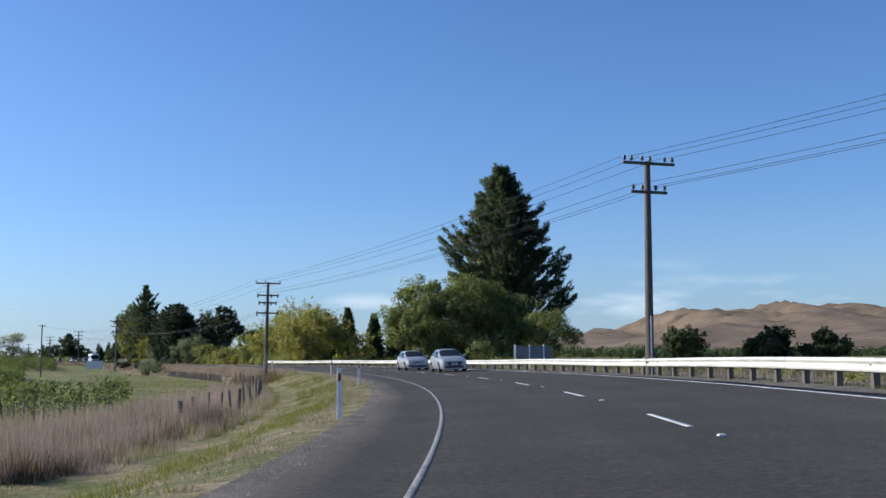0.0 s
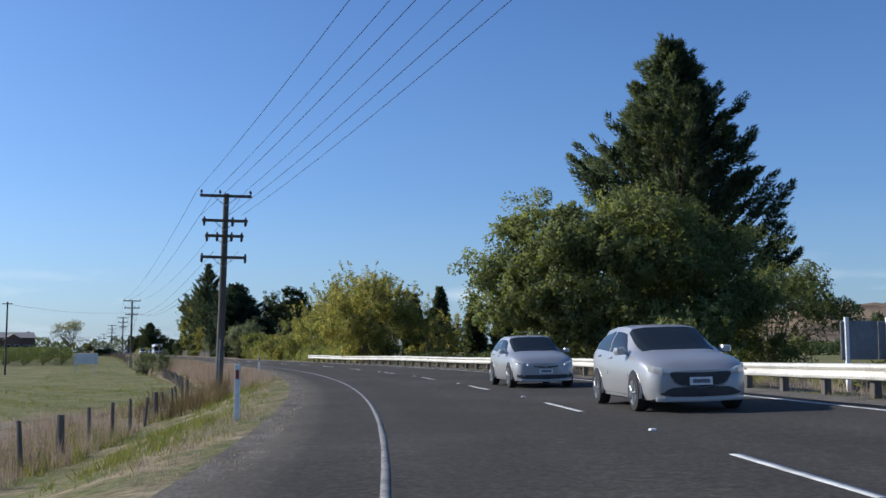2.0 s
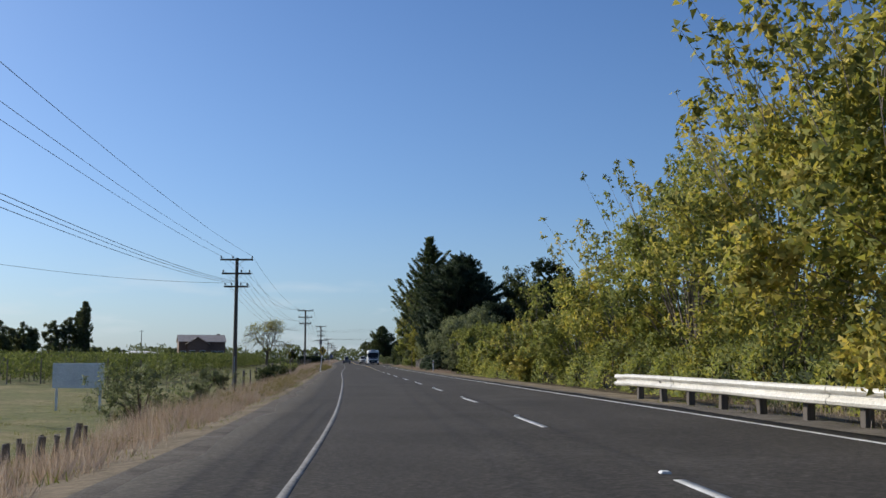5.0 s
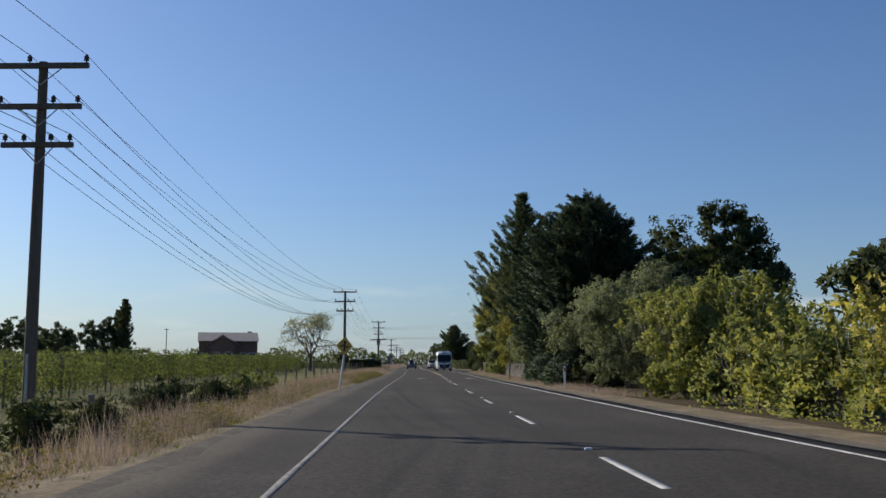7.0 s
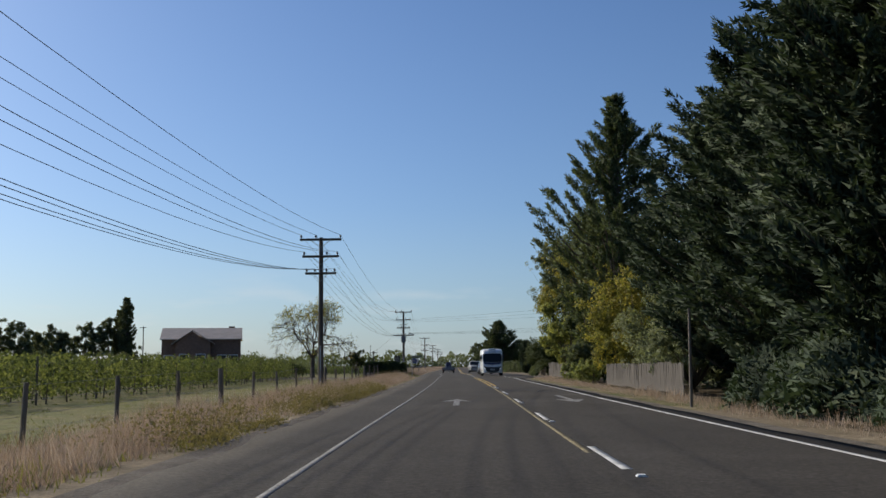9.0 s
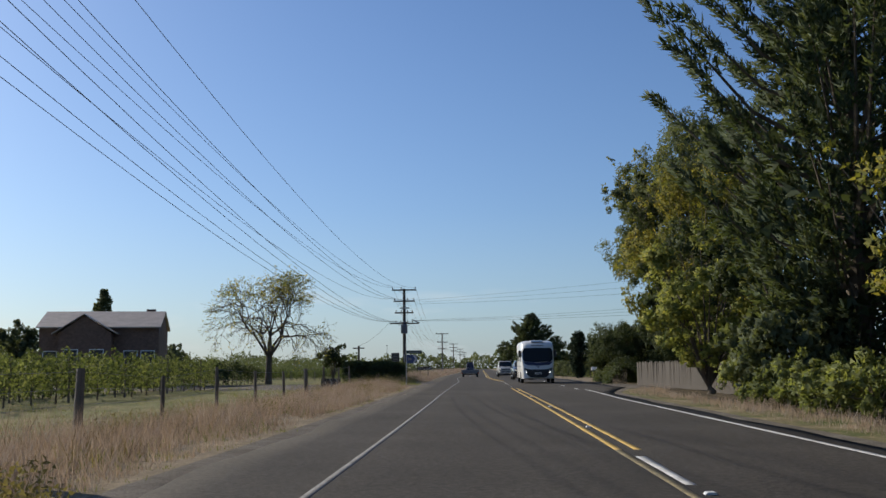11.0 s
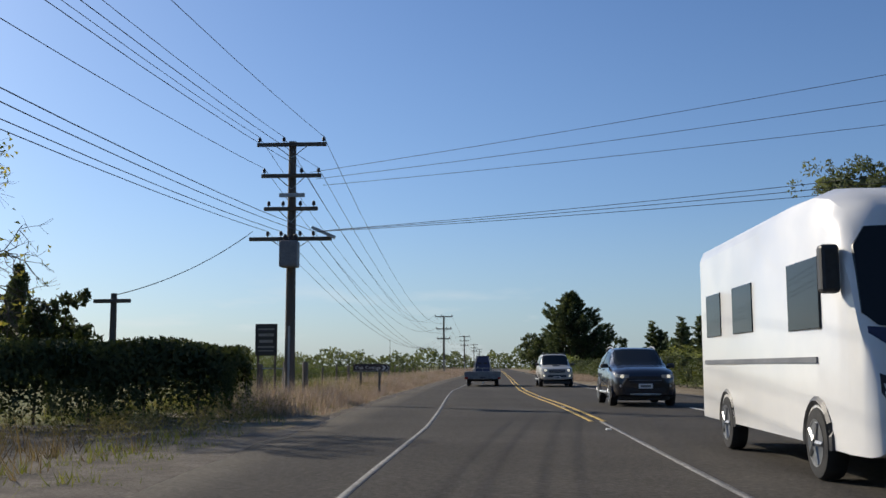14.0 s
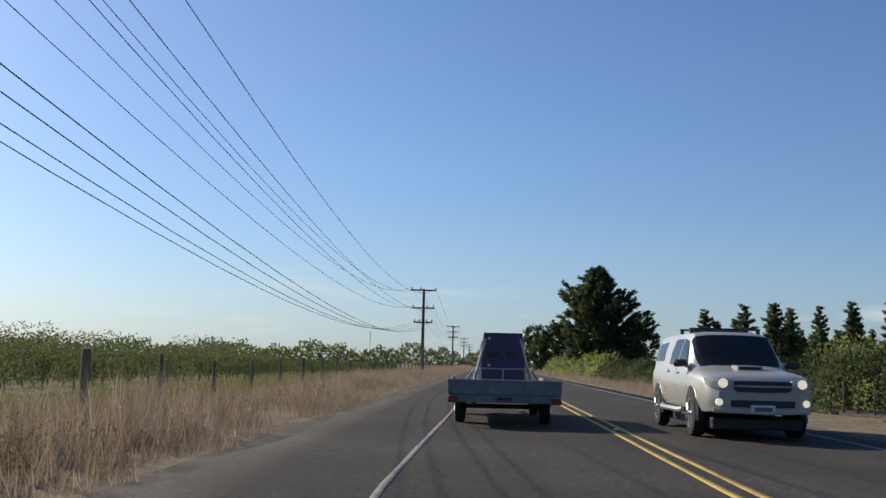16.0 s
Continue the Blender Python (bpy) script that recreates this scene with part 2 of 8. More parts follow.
M = {
    "asphalt": asphalt_mat(),
    "white_line": worn_paint("worn_white_paint", (0.58, 0.58, 0.56), (0.09, 0.085, 0.08), 0.40),
    "yellow_line": worn_paint("worn_yellow_paint", (0.62, 0.42, 0.12), (0.10, 0.09, 0.07), 0.42),
    "edge_paint": worn_paint("worn_grey_white_paint", (0.30, 0.295, 0.285), (0.085, 0.08, 0.075), 0.49),
    "faded_line": worn_paint("faded_yellow_paint", (0.36, 0.29, 0.14), (0.09, 0.08, 0.065), 0.52),
    "verge": ground_mat("mown_dry_verge", [(0.28, (0.075, 0.10, 0.032)), (0.43, (0.14, 0.145, 0.06)), (0.55, (0.22, 0.18, 0.105)), (0.74, (0.37, 0.31, 0.20))], 0.55, 0.40, 1.6, 6.0, 0.9),
    "dry": ground_mat("dry_grass_ground", [(0.25, (0.14, 0.115, 0.075)), (0.55, (0.25, 0.20, 0.135)), (0.8, (0.36, 0.30, 0.21))], 0.7),
    "gravel": ground_mat("road_gravel", [(0.3, (0.10, 0.088, 0.072)), (0.7, (0.22, 0.195, 0.165))], 1.2, 0.5, 1.5, 30.0),
    "field": ground_mat("paddock_grass", [(0.28, (0.085, 0.105, 0.036)), (0.46, (0.15, 0.155, 0.062)), (0.6, (0.21, 0.185, 0.085)), (0.76, (0.31, 0.26, 0.14))], 0.3, 0.5, 1.45, 5.0),
    "farland": ground_mat("far_fields", [(0.3, (0.08, 0.11, 0.035)), (0.5, (0.14, 0.15, 0.05)), (0.7, (0.28, 0.22, 0.11))], 0.012, 0.8, 1.2, 0.5),
    "soil": ground_mat("leaf_litter", [(0.3, (0.05, 0.04, 0.025)), (0.7, (0.13, 0.10, 0.06))], 1.0),
    "hill": ground_mat("dry_hill", [(0.33, (0.055, 0.045, 0.032)), (0.41, (0.15, 0.108, 0.074)), (0.55, (0.20, 0.148, 0.10)), (0.74, (0.25, 0.19, 0.13))], 0.011, 0.72, 1.2, 0.05, 0.9),
    "pine": leafy("pine_needles", [(0.0, (0.038, 0.058, 0.036)), (0.5, (0.076, 0.104, 0.060)), (1.0, (0.15, 0.17, 0.10))], 0.3),
    # dark stops and a pale last one put shaded mass and highlights into colour
    "cypress": leafy("cypress_sprays", [(0.0, (0.014, 0.024, 0.016)), (0.45, (0.034, 0.053, 0.034)), (0.8, (0.075, 0.102, 0.062)), (1.0, (0.16, 0.18, 0.11))], 0.18, 0.75, 0.35, (1.2, 1.25, 0.8)),
    "broad": leafy("green_leaves", [(0.0, (0.075, 0.10, 0.045)), (0.5, (0.16, 0.19, 0.085)), (1.0, (0.31, 0.33, 0.145))], 0.42),
    "euc": leafy("gum_leaves", [(0.0, (0.06, 0.08, 0.046)), (0.5, (0.115, 0.14, 0.08)), (1.0, (0.20, 0.22, 0.135))], 0.35),
    "willow": leafy("willow_leaves", [(0.0, (0.09, 0.11, 0.065)), (0.5, (0.17, 0.195, 0.115)), (1.0, (0.29, 0.31, 0.19))], 0.4, 0.75, 0.35, (1.2, 1.2, 0.8)),
    "yellow": leafy("autumn_leaves", [(0.0, (0.085, 0.115, 0.04)), (0.35, (0.20, 0.225, 0.07)), (0.65, (0.42, 0.38, 0.11)), (1.0, (0.64, 0.51, 0.17))], 0.42, 0.75, 0.8, (1.25, 1.2, 0.7)),
    "yelgreen": leafy("yellowing_leaves", [(0.0, (0.09, 0.12, 0.045)), (0.5, (0.215, 0.245, 0.082)), (1.0, (0.46, 0.43, 0.145))], 0.42, 0.75, 0.8, (1.25, 1.2, 0.7)),
    "plane": leafy("plane_leaves", [(0.0, (0.085, 0.105, 0.035)), (0.5, (0.19, 0.195, 0.06)), (1.0, (0.40, 0.33, 0.10))], 0.42),
    "weedleaf": leafy("weed_leaves", [(0.0, (0.12, 0.115, 0.055)), (0.5, (0.19, 0.175, 0.08)), (1.0, (0.30, 0.26, 0.13))], 0.35, 0.8, 0.6, (1.2, 1.1, 0.7)),
    "dark": leafy("dark_leaves", [(0.0, (0.028, 0.042, 0.022)), (0.5, (0.055, 0.075, 0.036)), (1.0, (0.10, 0.115, 0.058))], 0.28),
    "vine": leafy("vine_leaves", [(0.0, (0.045, 0.064, 0.03)), (0.5, (0.105, 0.13, 0.06)), (1.0, (0.25, 0.275, 0.14))], 0.42),
    "straw": leafy("dry_grass_blades", [(0.0, (0.20, 0.15, 0.115)), (0.5, (0.38, 0.305, 0.245)), (1.0, (0.57, 0.50, 0.43))], 0.35, 0.8, 0.5, (1.1, 1.0, 0.85)),
    "low_vine": leafy("vineyard_leaves_in_autumn", [(0.0, (0.04, 0.056, 0.028)), (0.55, (0.085, 0.11, 0.052)), (1.0, (0.22, 0.25, 0.14))], 0.35),
    "dull_steel": surface("dull_grey_steel", (0.13, 0.14, 0.15), (0.24, 0.25, 0.26), 2.5, 30, 0.6, 0.15, 0.15),
    "deadweed": leafy("dead_brown_weeds", [(0.0, (0.07, 0.055, 0.04)), (0.5, (0.14, 0.105, 0.075)), (1.0, (0.26, 0.20, 0.14))], 0.3, 0.8, 0.5),
    "grass": leafy("green_grass_blades", [(0.0, (0.09, 0.115, 0.03)), (0.5, (0.17, 0.19, 0.06)), (1.0, (0.32, 0.29, 0.13))], 0.35, 0.8, 0.4),
    "bark": surface("rough_bark", (0.07, 0.055, 0.04), (0.16, 0.13, 0.10), 3.0, 30, 0.95, bump=0.8, stretch=(1, 1, 0.25)),
    "pale_bark": surface("pale_twigs", (0.16, 0.13, 0.10), (0.28, 0.24, 0.19), 3.0, 30, 0.9, bump=0.5, stretch=(1, 1, 0.25)),
    "pole": surface("weathered_pole_wood", (0.075, 0.062, 0.050), (0.15, 0.13, 0.11), 2.0, 25, 0.9, bump=0.6, stretch=(1, 1, 0.06)),
    "post": surface("weathered_fence_wood", (0.085, 0.072, 0.058), (0.20, 0.175, 0.15), 3.0, 30, 0.9, bump=0.6, stretch=(1, 1, 0.1)),
    # grey paling wood, set darker to put the overhanging trees' shade into its colour
    "paling": surface("grey_paling_wood", (0.06, 0.051, 0.042), (0.13, 0.114, 0.096), 1.5, 25, 0.9, bump=0.6, stretch=(1, 1, 0.08)),
    "wire": surface("dull_conductor", (0.05, 0.05, 0.055), (0.09, 0.09, 0.095), 3, 30, 0.5, 0.6, 0.0),
    "ceramic": surface("brown_porcelain", (0.03, 0.022, 0.02), (0.06, 0.045, 0.04), 4, 40, 0.5, 0.0, 0.0),
    "rail": surface("white_rail_paint", (0.56, 0.53, 0.46), (0.78, 0.75, 0.67), 0.8, 20, 0.45, 0.0, 0.1, coords="Position"),
    "galv": surface("galvanised_steel", (0.26, 0.28, 0.29), (0.42, 0.44, 0.45), 3.0, 35, 0.45, 0.5, 0.1),
    "white": surface("white_paint", (0.68, 0.68, 0.67), (0.80, 0.80, 0.79), 2.0, 30, 0.5, 0.0, 0.05),
    "grey_board": surface("grey_board_back", (0.12, 0.125, 0.14), (0.20, 0.205, 0.22), 2.0, 30, 0.5, 0.2, 0.05),
    "blue_panel": surface("dark_blue_panel", (0.022, 0.028, 0.075), (0.04, 0.05, 0.12), 2.0, 30, 0.45, 0.0, 0.05),
    "dark_panel": surface("black_panel", (0.012, 0.012, 0.016), (0.025, 0.025, 0.03), 2.0, 30, 0.5, 0.0, 0.0),
    "rubber": surface("tyre_rubber", (0.012, 0.012, 0.012), (0.028, 0.028, 0.028), 6, 60, 0.85, 0.0, 0.3),
    "alloy": surface("alloy_rim", (0.22, 0.23, 0.24), (0.36, 0.37, 0.38), 5, 50, 0.4, 0.8, 0.0),
    "red_lens": surface("red_lens", (0.22, 0.02, 0.015), (0.32, 0.03, 0.02), 5, 50, 0.2, 0.0, 0.0),
    "plastic": surface("black_plastic", (0.018, 0.018, 0.02), (0.035, 0.035, 0.038), 5, 50, 0.5, 0.0, 0.1),
    "window": glass("dark_car_glass"),
    "house_window": glass("house_glass", (0.04, 0.045, 0.05), 0.05),
    "brick": surface("red_brown_brick_wall", (0.14, 0.085, 0.062), (0.23, 0.14, 0.10), 6.0, 40, 0.85, bump=0.5),
    "roof": surface("corrugated_iron_roof", (0.36, 0.30, 0.24), (0.50, 0.42, 0.34), 1.5, 20, 0.5, 0.2, 0.1),
    "canvas": surface("white_canvas", (0.66, 0.66, 0.65), (0.80, 0.80, 0.79), 1.0, 30, 0.8, 0.0, 0.1),
    "yellow_sign": surface("amber_sign_face", (0.50, 0.30, 0.03), (0.60, 0.37, 0.05), 2, 30, 0.5, 0.0, 0.0),
    "blue_sign": surface("blue_sign_face", (0.05, 0.08, 0.20), (0.08, 0.11, 0.26), 2, 30, 0.5, 0.0, 0.0),
    "green_sign": surface("dark_green_sign_face", (0.02, 0.055, 0.04), (0.035, 0.08, 0.06), 2, 30, 0.5, 0.0, 0.0),
    "brown_sign": surface("dark_brown_sign_face", (0.045, 0.03, 0.028), (0.075, 0.055, 0.05), 2, 30, 0.5, 0.0, 0.0),
    "black_sign": surface("faded_black_board", (0.03, 0.03, 0.03), (0.06, 0.058, 0.055), 2, 30, 0.7, 0.0, 0.0),
    "sign_ink": surface("faded_white_lettering", (0.5, 0.5, 0.48), (0.7, 0.7, 0.68), 3, 40, 0.6, 0.0, 0.0),
    "dull_ink": surface("faded_grey_lettering", (0.22, 0.22, 0.21), (0.34, 0.34, 0.32), 3, 40, 0.7, 0.0, 0.0),
    "silver_car": car_paint("silver_car_paint", (0.36, 0.36, 0.37), 0.32, 0.3, 0.5),
    "champagne_car": car_paint("pale_champagne_car_paint", (0.42, 0.41, 0.38), 0.36, 0.2, 0.5),
    "black_car": car_paint("black_car_paint", (0.012, 0.012, 0.019), 0.25, 0.2, 1.0),
    "white_car": car_paint("white_gelcoat", (0.76, 0.76, 0.75), 0.28, 0.0, 0.5),
    "headlight": lamp_glow("lit_headlight", (1.0, 0.93, 0.75), 0.55),
    "daylight_led": lamp_glow("lit_daytime_lamp", (0.95, 0.98, 1.0), 2.0),
    "lens": surface("clear_lens", (0.45, 0.46, 0.47), (0.6, 0.6, 0.6), 5, 50, 0.12, 0.3, 0.0),
}

# ---- mesh tools ----


def link_mesh(name, V, F, mat, parent=None, label="", smooth=False):
    """One mesh object out of arrays of corners and of faces with the same number of corners each."""
    V, F = np.asarray(V, dtype=np.float32), np.asarray(F, dtype=np.int32)
    me = bpy.data.meshes.new(name)
    me.vertices.add(len(V))
    me.vertices.foreach_set("co", V.ravel())
    k = F.shape[1]
    me.loops.add(F.size)
    me.loops.foreach_set("vertex_index", F.ravel())
    me.polygons.add(len(F))
    me.polygons.foreach_set("loop_start", np.arange(0, F.size, k, dtype=np.int32))
    if smooth:
        me.polygons.foreach_set("use_smooth", np.ones(len(F), dtype=bool))
    me.update(calc_edges=True)
    for one in (mat if isinstance(mat, (list, tuple)) else [mat]):
        me.materials.append(one)
    ob = new(name, me)
    if parent is not None:
        ob.parent = parent
    return tagged(ob, label)


class Shape:
    """Collects boxes, tubes, prisms and lofts for one mesh."""

    def __init__(self):
        self.v, self.f = [], []

    def add(self, verts, faces):
        k = len(self.v)
        self.v += [tuple(p) for p in verts]
        self.f += [tuple(i + k for i in q) for q in faces]
        return self

    def box(self, x0, x1, y0, y1, z0, z1, c=0.0, m=None):
        """A box, its edges chamfered by c."""
        if c <= 0:
            vs = [(x, y, z) for z in (z0, z1) for y in (y0, y1) for x in (x0, x1)]
            fs = [(0, 2, 3, 1), (4, 5, 7, 6), (0, 1, 5, 4), (2, 6, 7, 3), (0, 4, 6, 2), (1, 3, 7, 5)]
        else:
            bm = bmesh.new()
            bmesh.ops.create_cube(bm, size=1.0)
            for p in bm.verts:
                p.co = Vector(((x0 + x1) / 2 + p.co.x * (x1 - x0), (y0 + y1) / 2 + p.co.y * (y1 - y0), (z0 + z1) / 2 + p.co.z * (z1 - z0)))
            bmesh.ops.bevel(bm, geom=list(bm.edges), offset=c, segments=2, affect="EDGES", profile=0.5)
            bm.verts.index_update()
            vs = [tuple(p.co) for p in bm.verts]
            fs = [tuple(p.index for p in q.verts) for q in bm.faces]
            bm.free()
        if m is not None:
            vs = [tuple(m @ Vector(p)) for p in vs]
        return self.add(vs, fs)

    def tube(self, pts, radii, n=8, caps=True):
        """A tube along pts, with a radius at each."""
        pts = [Vector(p) for p in pts]
        if isinstance(radii, (int, float)):
            radii = [radii] * len(pts)
        k = len(self.v)
        for i, p in enumerate(pts):
            t = (pts[min(i + 1, len(pts) - 1)] - pts[max(i - 1, 0)]).normalized()
            a = t.orthogonal().normalized() if abs(t.z) > 0.9 else t.cross(Vector((0, 0, 1))).normalized()
            b = t.cross(a)
            self.v += [tuple(p + radii[i] * (a * math.cos(2 * math.pi * j / n) + b * math.sin(2 * math.pi * j / n))) for j in range(n)]
        for i in range(len(pts) - 1):
            for j in range(n):
                q = (j + 1) % n
                self.f.append((k + i * n + j, k + i * n + q, k + (i + 1) * n + q, k + (i + 1) * n + j))
        if caps:
            self.f.append(tuple(k + j for j in reversed(range(n))))
            self.f.append(tuple(k + (len(pts) - 1) * n + j for j in range(n)))
        return self

    def prism(self, poly, y0, y1, m=None):
        """A polygon in x and z, drawn out along y."""
        n = len(poly)
        vs = [(x, y0, z) for x, z in poly] + [(x, y1, z) for x, z in poly]
        fs = [tuple(range(n)), tuple(reversed(range(n, 2 * n)))] + [(i, i + n, (i + 1) % n + n, (i + 1) % n) for i in range(n)]
        if m is not None:
            vs = [tuple(m @ Vector(p)) for p in vs]
        return self.add(vs, fs)

    def loft(self, rings, closed=True):
        """Skins rings of equally many points; the end rings are capped."""
        k, n = len(self.v), len(rings[0])
        for r in rings:
            self.v += [tuple(p) for p in r]
        for i in range(len(rings) - 1):
            for j in range(n if closed else n - 1):
                q = (j + 1) % n
                self.f.append((k + i * n + j, k + (i + 1) * n + j, k + (i + 1) * n + q, k + i * n + q))
        if closed:
            self.f.append(tuple(k + j for j in range(n)))
            self.f.append(tuple(k + (len(rings) - 1) * n + j for j in reversed(range(n))))
        return self


def part(name, shape, mat, parent=None, label="", smooth=False):
    me = bpy.data.meshes.new(name)
    me.from_pydata(shape.v, [], shape.f)
    bm = bmesh.new()
    bm.from_mesh(me)
    bmesh.ops.recalc_face_normals(bm, faces=bm.faces)
    bm.to_mesh(me)
    bm.free()
    if smooth:
        me.polygons.foreach_set("use_smooth", [True] * len(me.polygons))
        me.set_sharp_from_angle(angle=radians(40))
    me.materials.append(mat)
    ob = new(name, me)
    if parent is not None:
        ob.parent = parent
    return tagged(ob, label)


def thing(name, m, label, category, group="", kind=""):
    ob = new(name)
    ob.empty_display_size = 0.3
    ob.matrix_world = m
    return tagged(ob, label, category, group, kind)


# ---- the road's line ----
KNOT_S = [-400, -40, 0, 25, 50, 75, 100, 125, 150, 190, 240, 300, 332, 346, 364, 400, 1600]
KNOT_A = [-16, -14.28, -4.91, 0.97, 6.97, 12.73, 18.34, 22.69, 25.13, 25.81, 24.97, 25.88, 25.85, 26.8, 26.4, 25.4, 25.4]
LINE_S = np.arange(-400.0, 1600.0, 1.0)
LINE_A = np.radians(np.interp(LINE_S, KNOT_S, KNOT_A))
LINE_X = np.cumsum(-np.sin(LINE_A))
LINE_Y = np.cumsum(np.cos(LINE_A))
LINE_X += -4.244 - LINE_X[359]
LINE_Y += -40.968 - LINE_Y[359]


def heading(s):
    return float(np.interp(s, LINE_S, LINE_A))


def at_road(s, n):
    """The place n metres to the right of the centre line, s metres along it (arrays or numbers)."""
    x, y, a = np.interp(s, LINE_S, LINE_X), np.interp(s, LINE_S, LINE_Y), np.interp(s, LINE_S, LINE_A)
    return x + n * np.cos(a), y + n * np.sin(a)


def on_road(x, y):
    """s and n of a place."""
    i = int(np.argmin((LINE_X - x) ** 2 + (LINE_Y - y) ** 2))
    a = LINE_A[i]
    return float(LINE_S[i] + (x - LINE_X[i]) * -math.sin(a) + (y - LINE_Y[i]) * math.cos(a)), float((x - LINE_X[i]) * math.cos(a) + (y - LINE_Y[i]) * math.sin(a))


def bank(s):
    return np.interp(s, [0, 28, 48, 80, 130, 190], [0.045, 0.043, 0.034, 0.020, 0.012, 0.0])


def road_z(s, n):
    return bank(s) * (np.asarray(n) + 2.6)


def edge_left(s):
    return np.interp(s, [0, 60, 90, 125, 190, 240, 300, 340, 380], [-5.0, -5.0, -5.0, -4.9, -4.9, -5.0, -5.1, -5.4, -5.2])


def line_right(s):
    return np.interp(s, [-50, 85, 102, 136, 160, 220, 245, 290, 300, 345, 420], [4.2, 4.3, 4.1, 3.6, 3.3, 3.0, 2.8, 2.9, 3.2, 3.5, 3.5])


def edge_right(s):
    return line_right(s) + np.interp(s, [90, 150, 298, 308, 345, 356, 370], [0.5, 0.5, 0.5, 2.4, 2.6, 2.4, 0.6])


def rail_n(s):
    return line_right(s) + np.interp(s, [0, 85, 147], [1.5, 1.7, 1.1])


def ground_z(s, n):
    """Height of the land: the left side falls to a paddock and rises again far out, the right side is level."""
    s, n = np.asarray(s, dtype=float), np.asarray(n, dtype=float)
    el, er = edge_left(s), edge_right(s)
    zl, zr = road_z(s, el), road_z(s, er)
    low = np.interp(s, [-60, 0, 60, 95, 180, 205, 235, 320, 420], [-0.7, -0.9, -1.2, -1.35, -1.35, -0.9, -0.35, -0.15, -0.1])
    d = np.maximum(0, el - n)
    fall = np.clip((d - 0.2) / np.interp(s, [0, 90, 240], [4.2, 5.0, 6.0]), 0, 1)
    fall = fall * fall * (3 - 2 * fall)
    left = zl + (low - zl) * fall + 0.020 * np.maximum(0, d - 26) * np.exp(-np.maximum(0, d - 26) / 900)
    e = np.maximum(0, n - er)
    drop = np.clip((e - np.interp(s, [0, 150, 200], [3.2, 2.0, 1.0])) / 8.0, 0, 1)
    right = zr + (-0.55 - zr) * drop * np.interp(s, [150, 200], [1.0, 0.35])
    bumps = 0.05 * np.sin(s * 0.9 + n * 0.4) * np.sin(n * 0.8 - s * 0.3) * np.clip((d + e - 0.6) / 3, 0, 1)
    return np.where(n < el, left, np.where(n > er, right, road_z(s, n))) + bumps


def land(x, y):
    s, n = on_road(x, y)
    return float(ground_z(s, n))


def stand(s, n, turn=0.0, dz=0.0):
    """A pose on the ground beside the road, facing along it."""
    x, y = at_road(s, n)
    return pose(float(x), float(y), float(ground_z(s, n)) + dz, 0, 0, math.degrees(heading(s)) + turn)


def stand_xy(x, y, turn=0.0, dz=0.0):
    """The same for a place given in x and y."""
    s, n = on_road(x, y)
    return pose(x, y, float(ground_z(s, n)) + dz, 0, 0, math.degrees(heading(s)) + turn)

# ---- ground ----
gs = np.concatenate([np.array([-2600, -1600, -900, -400, -200, -120, -80]), np.arange(-60, 490, 2.5), np.array([500, 520, 550, 600, 680, 800, 1000, 1300, 1800, 2600, 3800])])
LEFT_D = [-0.3, 0.0, 0.35, 0.8, 1.4, 2.2, 3.0, 4.0, 5.0, 6.5, 8, 10, 13, 17, 22, 30, 40, 55, 75, 100, 140, 200, 260, 420, 700, 1200, 2600, 4500]


def spread(s, n):
    """As at_road, but far from the road the sheet opens out without folding over."""
    sc = np.clip(s, -390, 1590)
    near = np.clip(n, -250, 250)
    x, y = at_road(sc, near)
    far = n - near
    a0 = radians(14)
    a = np.interp(sc, LINE_S, LINE_A)
    return x + far * math.cos(a0) - (s - sc) * np.sin(a), y + far * math.sin(a0) + (s - sc) * np.cos(a)


cols = [("l", d) for d in reversed(LEFT_D)] + [("r", d) for d in LEFT_D]
gv, gn = [], []
for side, d in cols:
    n = edge_left(gs) - d if side == "l" else edge_right(gs) + d
    x, y = spread(gs, n)
    z = ground_z(gs, n) - (0.035 if d < 0 else 0.010 if d == 0 else 0.0)
    gv.append(np.stack([x, y, z], axis=1))
    gn.append(n)
gv, gn = np.array(gv), np.array(gn)
nc, ns = gv.shape[:2]
ci, si = np.meshgrid(np.arange(nc - 1), np.arange(ns - 1), indexing="ij")
quads = np.stack([ci * ns + si, (ci + 1) * ns + si, (ci + 1) * ns + si + 1, ci * ns + si + 1], axis=-1).reshape(-1, 4)
ground = link_mesh("ground", gv.reshape(-1, 3), quads, [M["gravel"], M["verge"], M["dry"], M["field"], M["farland"], M["soil"]], smooth=True)
tagged(ground, "dry grass verges, gravel shoulders and green paddocks", "ground", kind="structure")
zone = []
for c, s_ in zip(ci.ravel(), si.ravel()):
    s, (side, d) = gs[s_], cols[c]
    d = max(0.0, d if side == "r" else cols[c + 1][1])
    if d > 240:
        zone.append(4)
    elif side == "l":
        if d < 0.35 or (315 < s < 337 and d < 30 and (s < 331 or d > 2.0)):
            zone.append(0)
        elif s < 92:
            zone.append(1 if d < (9.0 if s < 18 else 5.0) else 2 if d < 10 else 3)
        else:
            zone.append(2 if d < 5.0 else 3)
    else:
        if s < 147:
            zone.append(0 if d < 2.2 else 2 if d < 5 else 5)
        elif s < 305:
            zone.append(0 if d < 0.35 else 1 if (s > 235 and d < 2.2) else 2 if d < 1.4 else 5 if d < 30 else 3)
        else:
            zone.append(0 if (d < 0.35 or (s < 318 and d < 3)) else 2 if d < 6.5 else 3)
ground.data.polygons.foreach_set("material_index", np.array(zone, dtype=np.int32))

